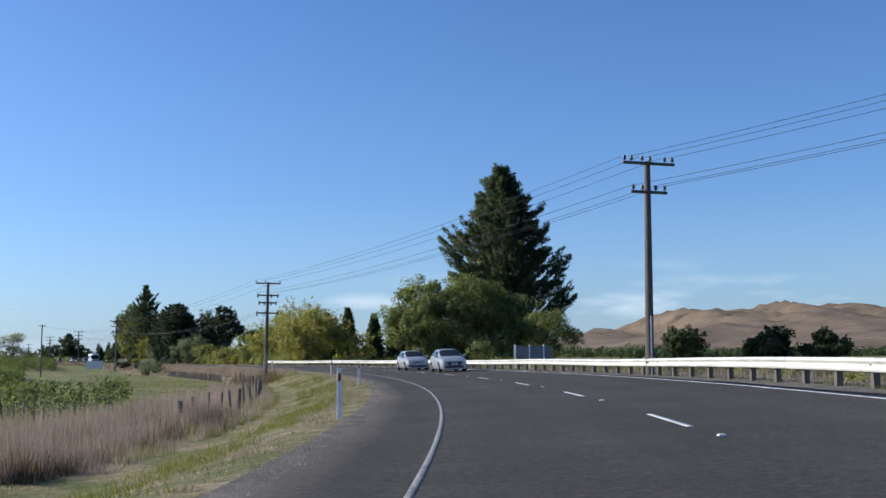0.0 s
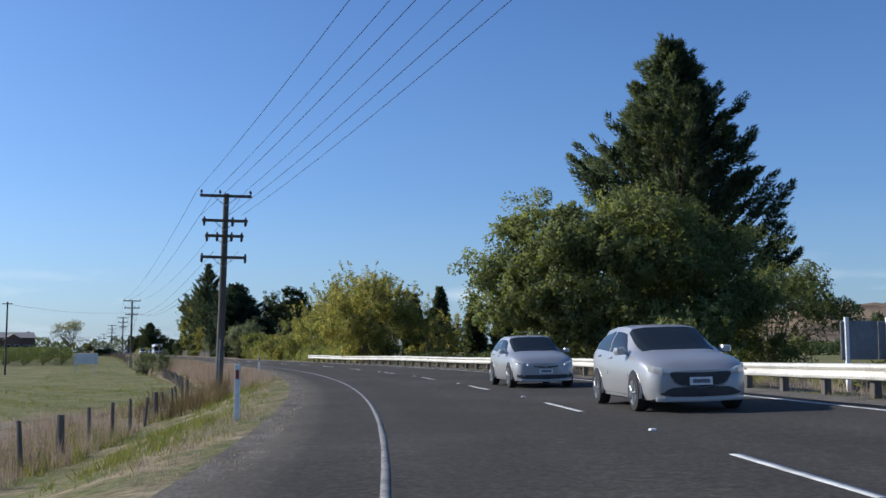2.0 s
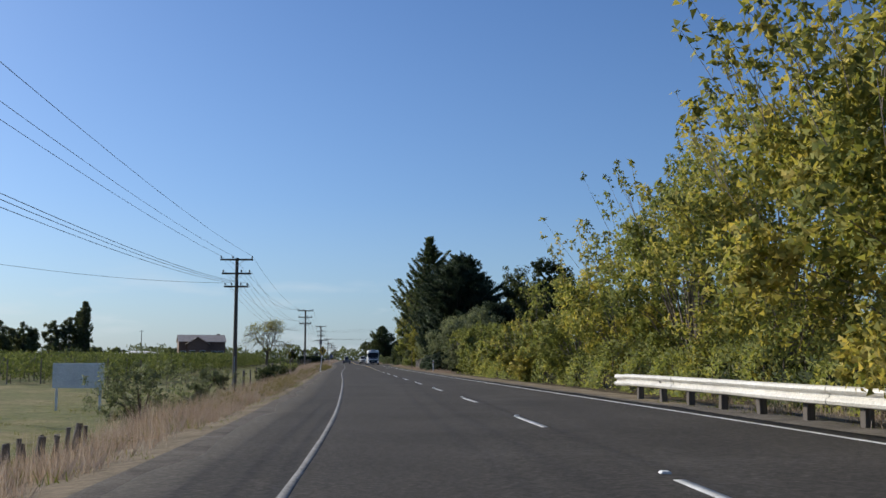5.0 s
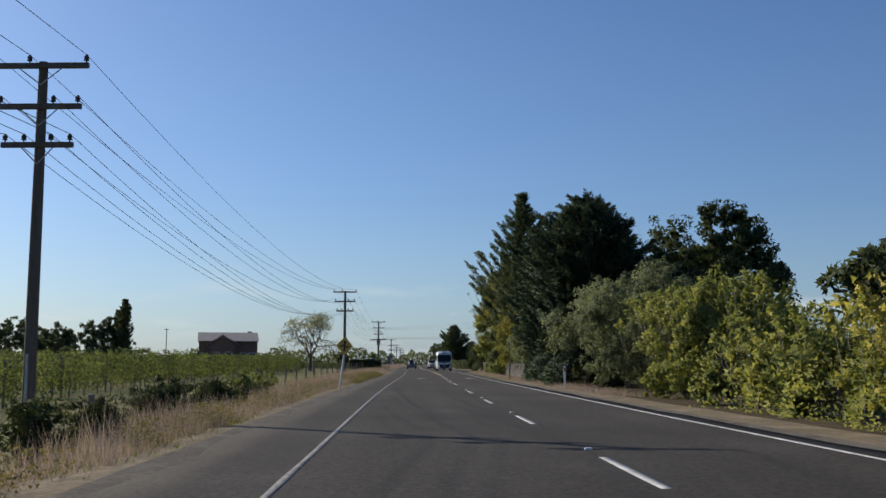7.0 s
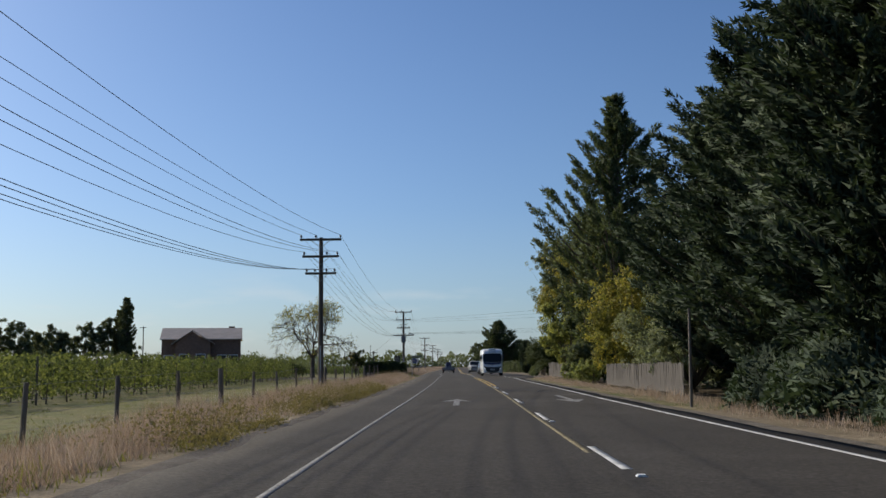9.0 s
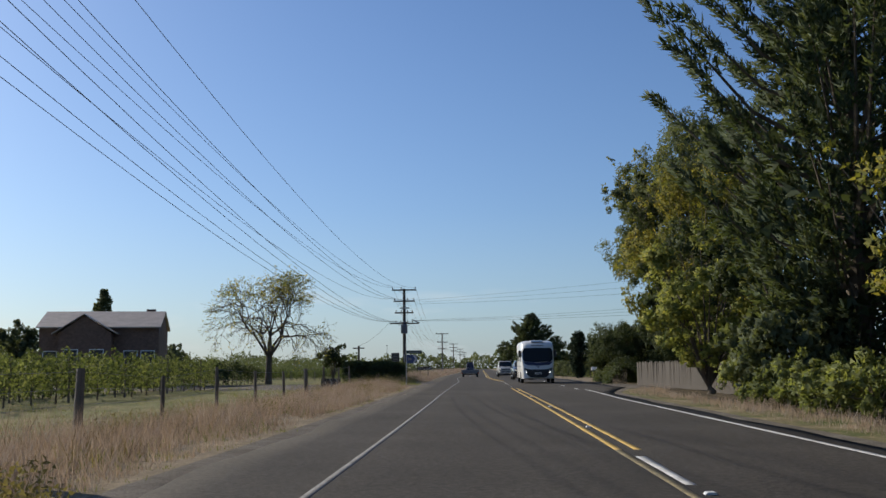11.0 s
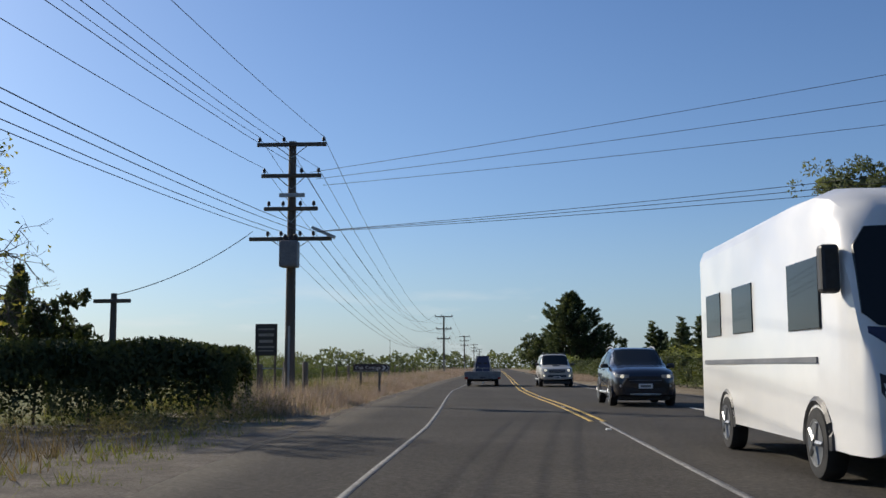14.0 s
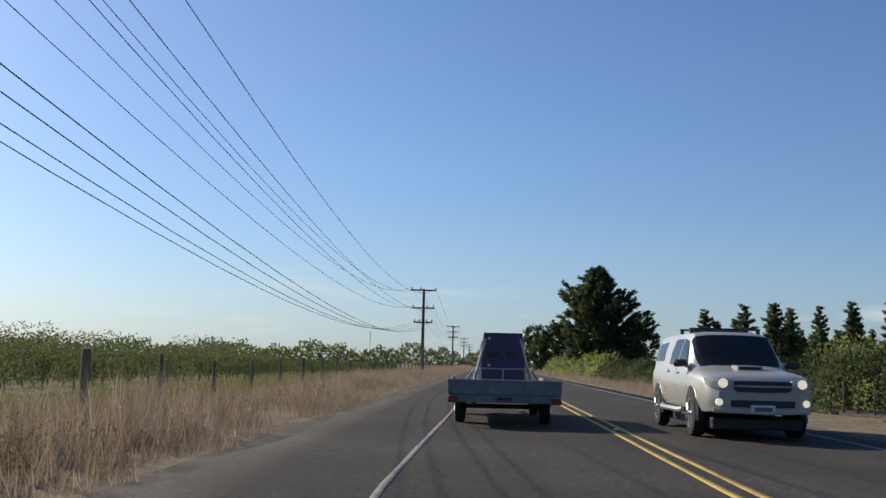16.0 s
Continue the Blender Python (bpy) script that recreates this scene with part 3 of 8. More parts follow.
# ---- road ----
rs = np.concatenate([np.array([-400, -200, -100]), np.arange(-60, 480, 2.0), np.array([500, 550, 650, 800, 1100, 1590])])
wob = [0.10 * math.sin(s * 0.7) + 0.07 * math.sin(s * 1.9 + 1) for s in rs]
fr = np.linspace(0, 1, 15)
rv, across = [], []
for f in fr:
    n = edge_left(rs) + np.array(wob) * (f == 0) + (edge_right(rs) - edge_left(rs)) * f + 0.6 * np.array(wob) * (f == 1)
    x, y = at_road(rs, n)
    rv.append(np.stack([x, y, road_z(rs, n)], axis=1))
    across.append(n)
rv = np.array(rv)
low = rv[[0, -1]].copy()
low[:, :, 2] -= 0.16
allv = np.concatenate([low[:1], rv, low[1:]])
across = np.concatenate([across[:1], across, across[-1:]])
kc, ks = allv.shape[:2]
ci, si = np.meshgrid(np.arange(kc - 1), np.arange(ks - 1), indexing="ij")
quads = np.stack([ci * ks + si, (ci + 1) * ks + si, (ci + 1) * ks + si + 1, ci * ks + si + 1], axis=-1).reshape(-1, 4)
road = tagged(link_mesh("road", allv.reshape(-1, 3), quads, M["asphalt"]), "dark grey chip-seal two-lane highway, worn in the wheel tracks", "road", kind="structure")
road.data.attributes.new("across", "FLOAT", "POINT").data.foreach_set("value", across.astype(np.float32).ravel())


def ribbon(name, label, s0, s1, offset, width, mat, lift=0.004, step=2.0, group=""):
    """A painted stripe that follows the road; offset is a number or a function of s."""
    ss = np.append(np.arange(s0, s1, step), s1)
    o = np.array([offset(s) if callable(offset) else offset for s in ss])
    w = width * (1 + 0.10 * np.sin(ss * 1.3))
    vs = []
    for n, dz in ((o - w / 2, -0.003), (o - w / 2 + 0.002, lift), (o + w / 2 - 0.002, lift), (o + w / 2, -0.003)):
        x, y = at_road(ss, n)
        vs.append(np.stack([x, y, road_z(ss, n) + dz], axis=1))
    vs, k = np.concatenate(vs), len(ss)
    fs = [(r * k + i, (r + 1) * k + i, (r + 1) * k + i + 1, r * k + i + 1) for r in range(3) for i in range(k - 1)]
    ob = link_mesh(name, vs, fs, mat)
    return tagged(ob, label, "road marking", group, "structure")




def line_left(s):
    return float(np.interp(s, [300, 315, 325, 334, 343, 353, 363, 376, 400], [-3.46, -3.37, -3.30, -3.20, -3.28, -3.36, -3.40, -3.08, -2.7]))


def line_mid(s):
    return float(np.interp(s, [300, 327, 337, 345, 354, 364, 373, 400], [0.0, 0.07, 0.15, 0.10, -0.08, -0.13, 0.0, 0.2]))


ribbon("edge_line", "worn white edge line on the asphalt", -100, 700, line_left, 0.085, M["edge_paint"])
ribbon("edge_line", "worn white edge line on the asphalt", -100, 304, line_right, 0.10, M["white_line"])
ribbon("edge_line", "worn white edge line on the asphalt", 346, 700, line_right, 0.12, M["edge_paint"])
for s0 in [float(np.interp(k, [-5, 0, 5, 11, 17, 19], [-28, 25.6, 77.9, 139.9, 198.5, 218.0])) for k in range(-5, 19)] + [223.9 + 10 * k for k in range(5)]:
    ribbon("centre_dash", "white centre line dash", s0, s0 + 3.1, 0.0, 0.11, M["white_line"], step=1.0, group="centre dashes")
ribbon("centre_line", "faded yellow no-passing line", 226, 268, -0.14, 0.09, M["faded_line"])
for s0, s1 in ((268, 309), (336, 700)):
    for side in (-0.13, 0.13):
        ribbon("centre_line", "solid yellow no-passing line", s0, s1, lambda s, side=side: line_mid(s) + side, 0.10, M["yellow_line"])
ribbon("centre_line", "faded single centre line past the driveway", 320, 336, lambda s: line_mid(s) + 0.06, 0.09, M["edge_paint"])
for k in range(5):
    ribbon("lane_dash", "short white continuity dash past the driveway", 305 + 9 * k, 307 + 9 * k, 3.0 + 0.1 * k, 0.11, M["white_line"], step=1.0, group="continuity dashes")
for k in range(-1, 42):
    s = 13.2 + 10 * k
    sh = Shape().prism([(-0.055, 0.0), (0.055, 0.0), (0.035, 0.022), (-0.035, 0.022)], -0.05, 0.05)
    ob = part("road_stud", sh, M["white"])
    x, y = at_road(s, 0.02)
    ob.matrix_world = pose(float(x), float(y), float(road_z(s, 0.02)) + 0.001, 0, 0, math.degrees(heading(s)))
    tagged(ob, "small white raised road stud", "road stud", "road studs", "structure")


def arrow(s, n, flip=1, L=5.6, w=0.45):
    poly = [(-0.09, 0), (0.09, 0), (0.09, L - 2.0), (w, L - 2.3), (0.0, L), (-w, L - 2.3), (-0.09, L - 2.0)]
    x, y = at_road(s, n)
    m = pose(float(x), float(y), float(road_z(s, n)), 0, 0, math.degrees(heading(s)) + (0 if flip > 0 else 180))
    sh = Shape().add([tuple(m @ Vector((a, b, h))) for h in (-0.004, 0.006) for a, b in poly], [tuple(range(7, 14))] + [(i, (i + 1) % 7, (i + 1) % 7 + 7, i + 7) for i in range(7)])
    tagged(part("lane_arrow", sh, M["edge_paint"]), "worn white straight-ahead arrow on the asphalt", "road marking", "lane arrows", "structure")


arrow(241.8, -1.9)
arrow(250.8, 1.7, -1, 7.0)

# ---- distant hills ----
hb = np.radians(np.linspace(-3, 62, 150))
hr = np.linspace(900, 3300, 70)
B, R = np.meshgrid(hb, hr, indexing="ij")
ridge = np.interp(np.degrees(B), [-3, 2, 6, 9, 13, 17, 21, 24, 28, 34, 42, 52, 62], [5, 11, 36, 56, 83, 93, 90, 90, 101, 113, 106, 119, 108])
prof = np.interp(R, [900, 1050, 1500, 1900, 2100, 2500, 3300], [0, 0.05, 0.42, 0.80, 1.0, 0.82, 0.3])
hz = np.zeros_like(B)
for i in range(B.shape[0]):
    for j in range(B.shape[1]):
        x, y = R[i, j] * math.sin(B[i, j]), R[i, j] * math.cos(B[i, j])
        fold = 1 - abs(noise.noise(Vector((x * 0.0040, y * 0.0016, 3.1)))) * 2.4
        fine = 1 - abs(noise.noise(Vector((x * 0.014 + y * 0.003, y * 0.005, 7.7)))) * 2.2
        hz[i, j] = ridge[i, j] * prof[i, j] * (0.74 + 0.30 * fold + 0.17 * fine) - 3
hv = np.stack([R * np.sin(B), R * np.cos(B), hz], axis=-1)
k1, k2 = B.shape
ci, si = np.meshgrid(np.arange(k1 - 1), np.arange(k2 - 1), indexing="ij")
quads = np.stack([ci * k2 + si, ci * k2 + si + 1, (ci + 1) * k2 + si + 1, (ci + 1) * k2 + si], axis=-1).reshape(-1, 4)
tagged(link_mesh("hills", hv.reshape(-1, 3), quads, M["hill"], smooth=True), "bare brown summer-dry hills with folded gullies", "hills", kind="structure")

# ---- guard rail ----
rail = thing("guard_rail", pose(0, 0, 0), "white-painted steel beam guard rail on short wooden posts", "guard rail")
RAIL_END = 152.0
PROFILE = [(0.0, 0.40), (0.055, 0.42), (0.075, 0.47), (0.055, 0.51), (0.0, 0.54), (0.0, 0.58), (0.055, 0.61), (0.075, 0.65), (0.055, 0.70), (0.0, 0.72)]
PROFILE += [(b - 0.012, z) for b, z in reversed(PROFILE)]
for s0 in np.arange(-24, RAIL_END - 0.5, 4.0):
    s0 = float(s0)
    rings = []
    for s in np.linspace(s0 - 0.05, s0 + 4.05, 6):
        dent = 0.03 * math.sin(s * 0.35) + 0.02 * math.sin(s * 1.1)
        sag = 0.02 * math.sin(s * 0.21 + 1)
        ring = []
        for b, z in PROFILE:
            n = rail_n(s) - b + dent - (0.012 if int(s0 / 4) % 2 else 0.0)
            x, y = at_road(s, n)
            ring.append((x, y, road_z(s, n) + z - 0.09 + sag))
        rings.append(ring)
    part("beam", Shape().loft(rings), M["rail"], rail, smooth=True)
rings = []
for s, sp in ((RAIL_END - 0.1, 0), (RAIL_END + 0.5, 0.0), (RAIL_END + 0.8, 0.05)):
    ring = []
    for b, z in PROFILE:
        x, y = at_road(s, rail_n(s) - b - sp)
        ring.append((x, y, road_z(s, 4.5) + 0.47 + (z - 0.56) * (1 + sp)))
    rings.append(ring)
part("end_piece", Shape().loft(rings), M["rail"], rail)
for s in np.arange(-23, RAIL_END + 1, 2.0):
    s = float(s)
    n = float(rail_n(s)) + 0.10
    x, y = at_road(s, n)
    g = float(ground_z(s, n))
    h = float(road_z(s, n)) + 0.62 - g
    sh = Shape().box(-0.075, 0.075, -0.09, 0.09, -0.1, h - 0.03 * abs(math.sin(s * 3)), 0.012)
    ob = part("post", sh, M["pole"], rail)
    ob.matrix_world = pose(float(x), float(y), g, 1.5 * math.sin(s), 1.5 * math.cos(s * 2), math.degrees(heading(s)))

# ---- power line ----


def insulator(sh, x, y, z, up=True, k=1.0):
    """A pin insulator: a short pin under two porcelain skirts."""
    d = 1 if up else -1
    sh.tube([(x, y, z), (x, y, z + 0.05 * d * k), (x, y, z + 0.06 * d * k), (x, y, z + 0.11 * d * k), (x, y, z + 0.12 * d * k), (x, y, z + 0.18 * d * k), (x, y, z + 0.22 * d * k)],
            [0.018 * k, 0.018 * k, 0.075 * k, 0.05 * k, 0.07 * k, 0.055 * k, 0.025 * k], 8)


def power_pole(m, top, arms, label, lean=0.0, box=False, r=0.15):
    """arms: (height, half length, pins, kind); kind 'pin', 'hang' or 'cut'."""
    p = thing("power_pole", m @ pose(0, 0, 0, 0, lean, 0), label, "power pole", "power poles along the road")
    sh = Shape().tube([(0, 0, -0.5), (0, 0, top * 0.5), (0, 0, top)], [r, r * 0.86, r * 0.68], 10)
    part("shaft", sh, M["pole"], p, smooth=True)
    for z, half, pins, kind in arms:
        y = -0.15
        a = part("cross_arm", Shape().box(-half, half, y - 0.05, y + 0.05, z - 0.06, z + 0.06, 0.012), M["pole"], p)
        if kind != "cut":
            for sg in (-1, 1):
                part("brace", Shape().tube([(sg * half * 0.45, y, z - 0.05), (0.0, y + 0.03, z - 0.42)], 0.014, 5), M["galv"], p)
        for px in pins:
            s = Shape()
            if kind == "hang":
                s.tube([(px, y, z + 0.16), (px, y, z + 0.06), (px, y, z - 0.05), (px, y, z - 0.06), (px, y, z - 0.20), (px, y, z - 0.24)], [0.03, 0.055, 0.03, 0.06, 0.05, 0.02], 8)
            else:
                insulator(s, px, y, z + 0.06, True, 0.85 if kind == "pin" else 1.1)
            part("insulator", s, M["ceramic"], a)
    if box:
        part("transformer", Shape().box(-0.26, 0.30, -0.62, -0.14, 4.2, 5.02, 0.04), M["grey_board"], p, "grey steel transformer tank")
        for px in (-0.12, 0.05, 0.22):
            s = Shape()
            insulator(s, px, -0.38, 5.02, True, 1.0)
            part("bushing", s, M["ceramic"], p)
        part("fuse_bracket", Shape().box(-0.35, 0.45, -0.30, -0.2, 6.42, 6.54, 0.01, pose(0, 0, 0)), M["galv"], p)
        part("air_switch", Shape().box(-0.4, 0.4, -0.06, 0.06, -0.05, 0.05, 0.01, pose(1.05, -0.22, 5.3, 0, 24, 0)), M["galv"], p)
    part("cable_guard", Shape().box(-0.03, 0.03, -r - 0.03, -r + 0.02, 0.0, 2.4, 0.008), M["galv"], p, "grey cable cover")
    return p


T3, M3, L4 = (-1.02, -0.25, 1.02), (-0.86, 0.32, 0.86), (-0.72, -0.3, 0.3, 0.72)
POLES = []          # base, turn, arm heights above the base


def plant(x, y, turn, ztop, drops, box=False, kinds=("pin", "pin", "pin", "pin"), lean=0.0, r=0.15):
    g = land(x, y)
    zs = [ztop - g - d for d in drops]
    pins = [T3, M3, L4, (-0.9, 0.9)]
    halves = [1.08, 0.95, 0.80, 0.95]
    if box:
        pins, halves = [T3, M3, (-0.7, -0.25, 0.3, 0.72), L4], [1.1, 0.95, 0.85, 1.3]
    arms = [(z, h, p, k) for z, h, p, k in zip(zs, halves, pins, kinds)]
    power_pole(pose(x, y, g, 0, 0, turn), zs[0] + 0.12, arms, "tall weathered wooden power pole with cross-arms, insulators" + (" and a transformer" if box else ""), lean, box, r)
    POLES.append((Vector((x, y, g)), turn, zs))


plant(-15.5, 90.7, 11, 7.62, (0, 1.05, 1.70, 2.60), kinds=("pin", "hang", "hang", "hang"), lean=1.2, r=0.17)
plant(-56.1, 178.0, 22, 7.62, (0, 0.92, 1.78))
plant(-86.2, 245.3, 25, 7.68, (0, 0.88, 1.76))
plant(-120.6, 318.2, 25, 8.08, (0, 1.0, 2.05, 3.0), True, r=0.17)
plant(-161.2, 403.5, 25.4, 7.20, (0, 1.5, 2.7))
plant(-198.5, 481.5, 25.4, 7.3, (0, 0.9, 1.8))
plant(-235.0, 558.5, 25.4, 7.4, (0, 0.9, 1.8))
plant(-271.5, 635.5, 25.4, 7.5, (0, 0.9, 1.8))
# the pole beyond the guard rail, where the line crosses the road
g0 = land(8.4, 42.2)
zA, zB = 8.95 - g0, 7.75 - g0
power_pole(pose(8.4, 42.2, g0, 0, 0, 14), zA + 0.1, [(zA, 1.15, (-1.08, -0.78, -0.3, 0.05, 0.72, 1.05), "cut"), (zB, 0.8, (-0.7, -0.3, 0.3, 0.7), "cut")],
           "tall weathered wooden power pole behind the guard rail", 1.0, r=0.18)


def wire(name, label, a, b, sag, r=0.009):
    a, b = Vector(a), Vector(b)
    k = 22
    pts = [a.lerp(b, i / k) - Vector((0, 0, 4 * sag * (i / k) * (1 - i / k))) for i in range(k + 1)]
    ob = part(name, Shape().tube(pts, r, 4, False), M["wire"])
    return tagged(ob, label, "wire", "overhead wires")


def arm_point(i, arm, px):
    base, turn, zs = POLES[i]
    return pose(*base, 0, 0, turn) @ Vector((px, -0.15, zs[arm] + 0.24))


SAG = {0: (1.0, 0.0, 1.2), 1: (1.3, 1.75, 1.95), 2: (1.5, 1.6, 1.5), 3: (2.9, 2.4, 2.4)}
for i in range(len(POLES) - 1):
    sags = SAG.get(i, (1.4, 1.6, 1.8))
    last = [len(POLES[k][2]) - 1 for k in (i, i + 1)]
    for px, a, b, sag in [(q, 0, 0, sags[0]) for q in T3] + [(q, 1, 1, sags[1]) for q in M3] + [(q, last[0], last[1], sags[2]) for q in (L4 if i else L4[1:])]:
        if sag:
            wire("power_wire", "thin dark overhead power wire sagging between poles", arm_point(i, a, px), arm_point(i + 1, b, px), sag + 0.12 * px)
m0 = pose(8.4, 42.2, g0, 0, 0, 14)
for px, py in zip(T3, (-1.08, -0.3, 0.72)):
    wire("power_wire", "thin dark overhead power wire crossing the road", arm_point(0, 0, px), m0 @ Vector((py, -0.15, zA + 0.25)), 0.5)
    wire("power_wire", "thin dark overhead power wire crossing the road", m0 @ Vector((py + 0.3, -0.15, zA + 0.25)), (34 + py, 6.0, 11.2), 0.5)
for px, py in zip(M3, (-0.7, 0.3, 0.7)):
    wire("power_wire", "thin dark overhead power wire crossing the road", arm_point(0, 1, px), m0 @ Vector((py, -0.15, zB + 0.25)), 0.5)
    wire("power_wire", "thin dark overhead power wire crossing the road", m0 @ Vector((py, -0.15, zB + 0.25)), (34 + py, 6.0, 10.0), 0.5)
plant(34.0, 6.0, -30, 11.0, (0, 1.0))
# spur across the road from the transformer pole
for k in (-1, 0, 1):
    wire("spur_wire", "thin dark overhead wire crossing the road", arm_point(3, 3, 1.0) + Vector((0.1 * k, 0.25 * k, 0.05 * k)), (-60, 316.5 + 1.0 * k, 8.0 + 0.75 * k), 0.9, 0.008)
    wire("spur_wire", "thin dark overhead wire crossing the road", arm_point(3, 1, 0.8) + Vector((0.0, -0.35 * k, -0.35 + 0.15 * k)), (-60, 316.5 - 2.6 * k, 10.3 + 0.9 * k), 0.8, 0.007)
plant(-60.0, 316.5, 90, 9.9, (0, 2.2))
# small service poles in the fields
for x, y, zt in ((-58.9, 152.2, 6.3), (-121.2, 311.5, 3.0), (-300.0, 619.0, 11.0), (-175, 330, 8.0)):
    g = land(x, y)
    p = thing("service_pole", pose(x, y, g, 0, 0, 20), "slim wooden service pole standing in the field", "utility pole", "service poles")
    part("shaft", Shape().tube([(0, 0, -0.3), (0, 0, zt - g)], [0.11, 0.08], 8), M["pole"], p, smooth=True)
    part("cross_arm", Shape().box(-0.5, 0.5, -0.13, -0.06, zt - g - 0.25, zt - g - 0.15, 0.01), M["pole"], p)
wire("service_wire", "thin dark service wire", arm_point(1, 2, -0.7), (-58.9, 152.2, 6.1), 0.4)
wire("service_wire", "thin dark service wire", arm_point(3, 3, -1.2), (-121.2, 311.5, 2.95), 0.25, 0.012)

# ---- plants ----
rng = np.random.default_rng(7)


def unit(v):
    return v / np.maximum(1e-9, np.linalg.norm(v, axis=-1, keepdims=True))


def blades(centres, along, length, width):
    """Pointed leaves: one slim triangle each, pointing along, turned at random about that axis."""
    n = len(centres)
    a = unit(along)
    b = unit(np.cross(a, unit(rng.normal(size=(n, 3)))))
    L = (length * rng.uniform(0.65, 1.35, n))[:, None]
    Wd = (width * rng.uniform(0.65, 1.35, n))[:, None]
    c = np.cross(a, b)
    V = np.stack([centres - a * L / 2 + b * Wd / 2, centres + a * L / 2 + c * Wd * 0.2, centres - a * L * 0.3 - b * Wd / 2], axis=1)
    return V.reshape(-1, 3)


def leaf_mesh(name, V, mat, parent, label="", out=None, soft=0.7):
    """Leaves as one mesh; out gives each leaf the way out of its clump, so that a clump is lit as a rounded whole."""
    if out is None:
        return link_mesh(name, V, np.arange(len(V)).reshape(-1, 3), mat, parent, label)
    T = V.reshape(-1, 3, 3)
    ng = unit(np.cross(T[:, 1] - T[:, 0], T[:, 2] - T[:, 0]))
    back = np.einsum("ij,ij->i", ng, out) < 0
    T[back] = T[back][:, [0, 2, 1]]
    ng[back] *= -1
    N = unit(out * soft + ng * (1 - soft)).astype(np.float32)
    ob = link_mesh(name, T.reshape(-1, 3), np.arange(len(V)).reshape(-1, 3), mat, parent, label)
    ob.data.attributes.new("custom_normal", "FLOAT_VECTOR", "POINT").data.foreach_set("vector", np.repeat(N, 3, axis=0).ravel())
    ob.data.update()
    return ob


def conifer(x, y, h, profile, mat, label, n_boughs=150, per=110, leaf=(0.42, 0.10), rise=0.35, droop=0.0, clump=0.45, bare=0.0, seed=0, name="pine_tree", group="", shift=(0, 0), lumps=0.3, dz=0.0, core=700, spray=(0.7, 0.22, 18)):
    """A trunk with boughs in whorls; each bough carries tufts of needle sprays along its outer part."""
    g = land(x, y) + dz
    t = thing(name, pose(x, y, g), label, "tree", group)
    r = np.random.default_rng(seed + int(abs(x) * 13 + abs(y) * 7))
    hs, rs_ = zip(*profile)
    trunk = Shape().tube([(0, 0, -0.3), (shift[0] * 0.3, shift[1] * 0.3, h * 0.5), (shift[0], shift[1], h * 0.97)], [h * 0.018 + 0.06, h * 0.011 + 0.03, 0.03], 8)
    cs, ds, outs = [], [], []
    for i in range(n_boughs):
        u = bare + (0.985 - bare) * ((i + r.uniform(0, 1)) / n_boughs) ** 1.05
        az = i * 2.39996 + r.uniform(-0.5, 0.5)
        R_ = float(np.interp(u, hs, rs_))
        L = R_ * r.uniform(0.72, 0.98) * (1 + lumps * noise.noise(Vector((math.cos(az) * 1.3, math.sin(az) * 1.3, u * 4 + seed * 3.7))))
        L = max(0.25, L)
        d = np.array([math.cos(az), math.sin(az), 0.0])
        z0 = u * h
        fr_ = np.linspace(0.0, 1.0, 5)
        line = np.array([[shift[0] * u, shift[1] * u, z0]]) + d * (L * fr_)[:, None] + np.array([0, 0, 1.0]) * (L * (rise * fr_ ** 1.7 if not droop else 0.7 * fr_ - 1.5 * droop * fr_ ** 2))[:, None]
        if L > 1.0:
            trunk.tube([tuple(p) for p in line[[0, 2, 4]]], [0.02 + 0.016 * L, 0.012 + 0.008 * L, 0.01], 4, False)
        k = max(24, int(per * (0.35 + L / max(rs_)) * r.uniform(0.7, 1.2)))
        nt_ = max(2, k // spray[2])
        f = r.uniform(0.22, 1.0, nt_) ** 0.75
        f[0] = 0.90
        tc = np.stack([np.interp(f, fr_, line[:, j]) for j in range(3)], axis=1)
        wide = clump * (0.25 + 0.9 * np.sqrt(L / max(rs_))) * (1.05 - 0.85 * f)
        side = np.array([-d[1], d[0], 0.0])
        sw = r.normal(size=nt_)
        tc = tc + side * (sw * wide)[:, None] + np.array([0, 0, 1.0]) * (r.normal(size=nt_) * 0.22 * wide)[:, None]
        td = unit(d * (0.55 + 0.45 * f)[:, None] + side * (0.45 * sw * (1.1 - f) + 0.18 * r.normal(size=nt_))[:, None] + np.array([0, 0, 1.0]) * (rise * r.uniform(0.5, 1.5, nt_) - droop)[:, None])
        pl = spray[0] * r.uniform(0.55, 1.2, nt_)
        tuft = np.arange(k) % nt_
        g_ = r.uniform(-0.5, 0.5, k)
        w = unit(r.normal(size=(k, 3)))
        q = spray[1] * r.uniform(0.45, 1.0, k) ** 0.6 * (0.85 - 0.9 * np.maximum(g_, 0)) * r.uniform(0.7, 1.25, nt_)[tuft]
        cs.append(tc[tuft] + td[tuft] * (pl[tuft] * g_)[:, None] + w * q[:, None])
        ds.append(unit(w * 0.75 + td[tuft] * 0.95 + r.normal(size=(k, 3)) * 0.22))
        outs.append(unit(w + td[tuft] * (0.3 + np.maximum(g_, 0))[:, None] + d * 0.25 + np.array([0, 0, 0.25])))
    part("trunk", trunk, M["bark"], t, smooth=True)
    V, O = blades(np.concatenate(cs), np.concatenate(ds), leaf[0], leaf[1]), np.concatenate(outs)
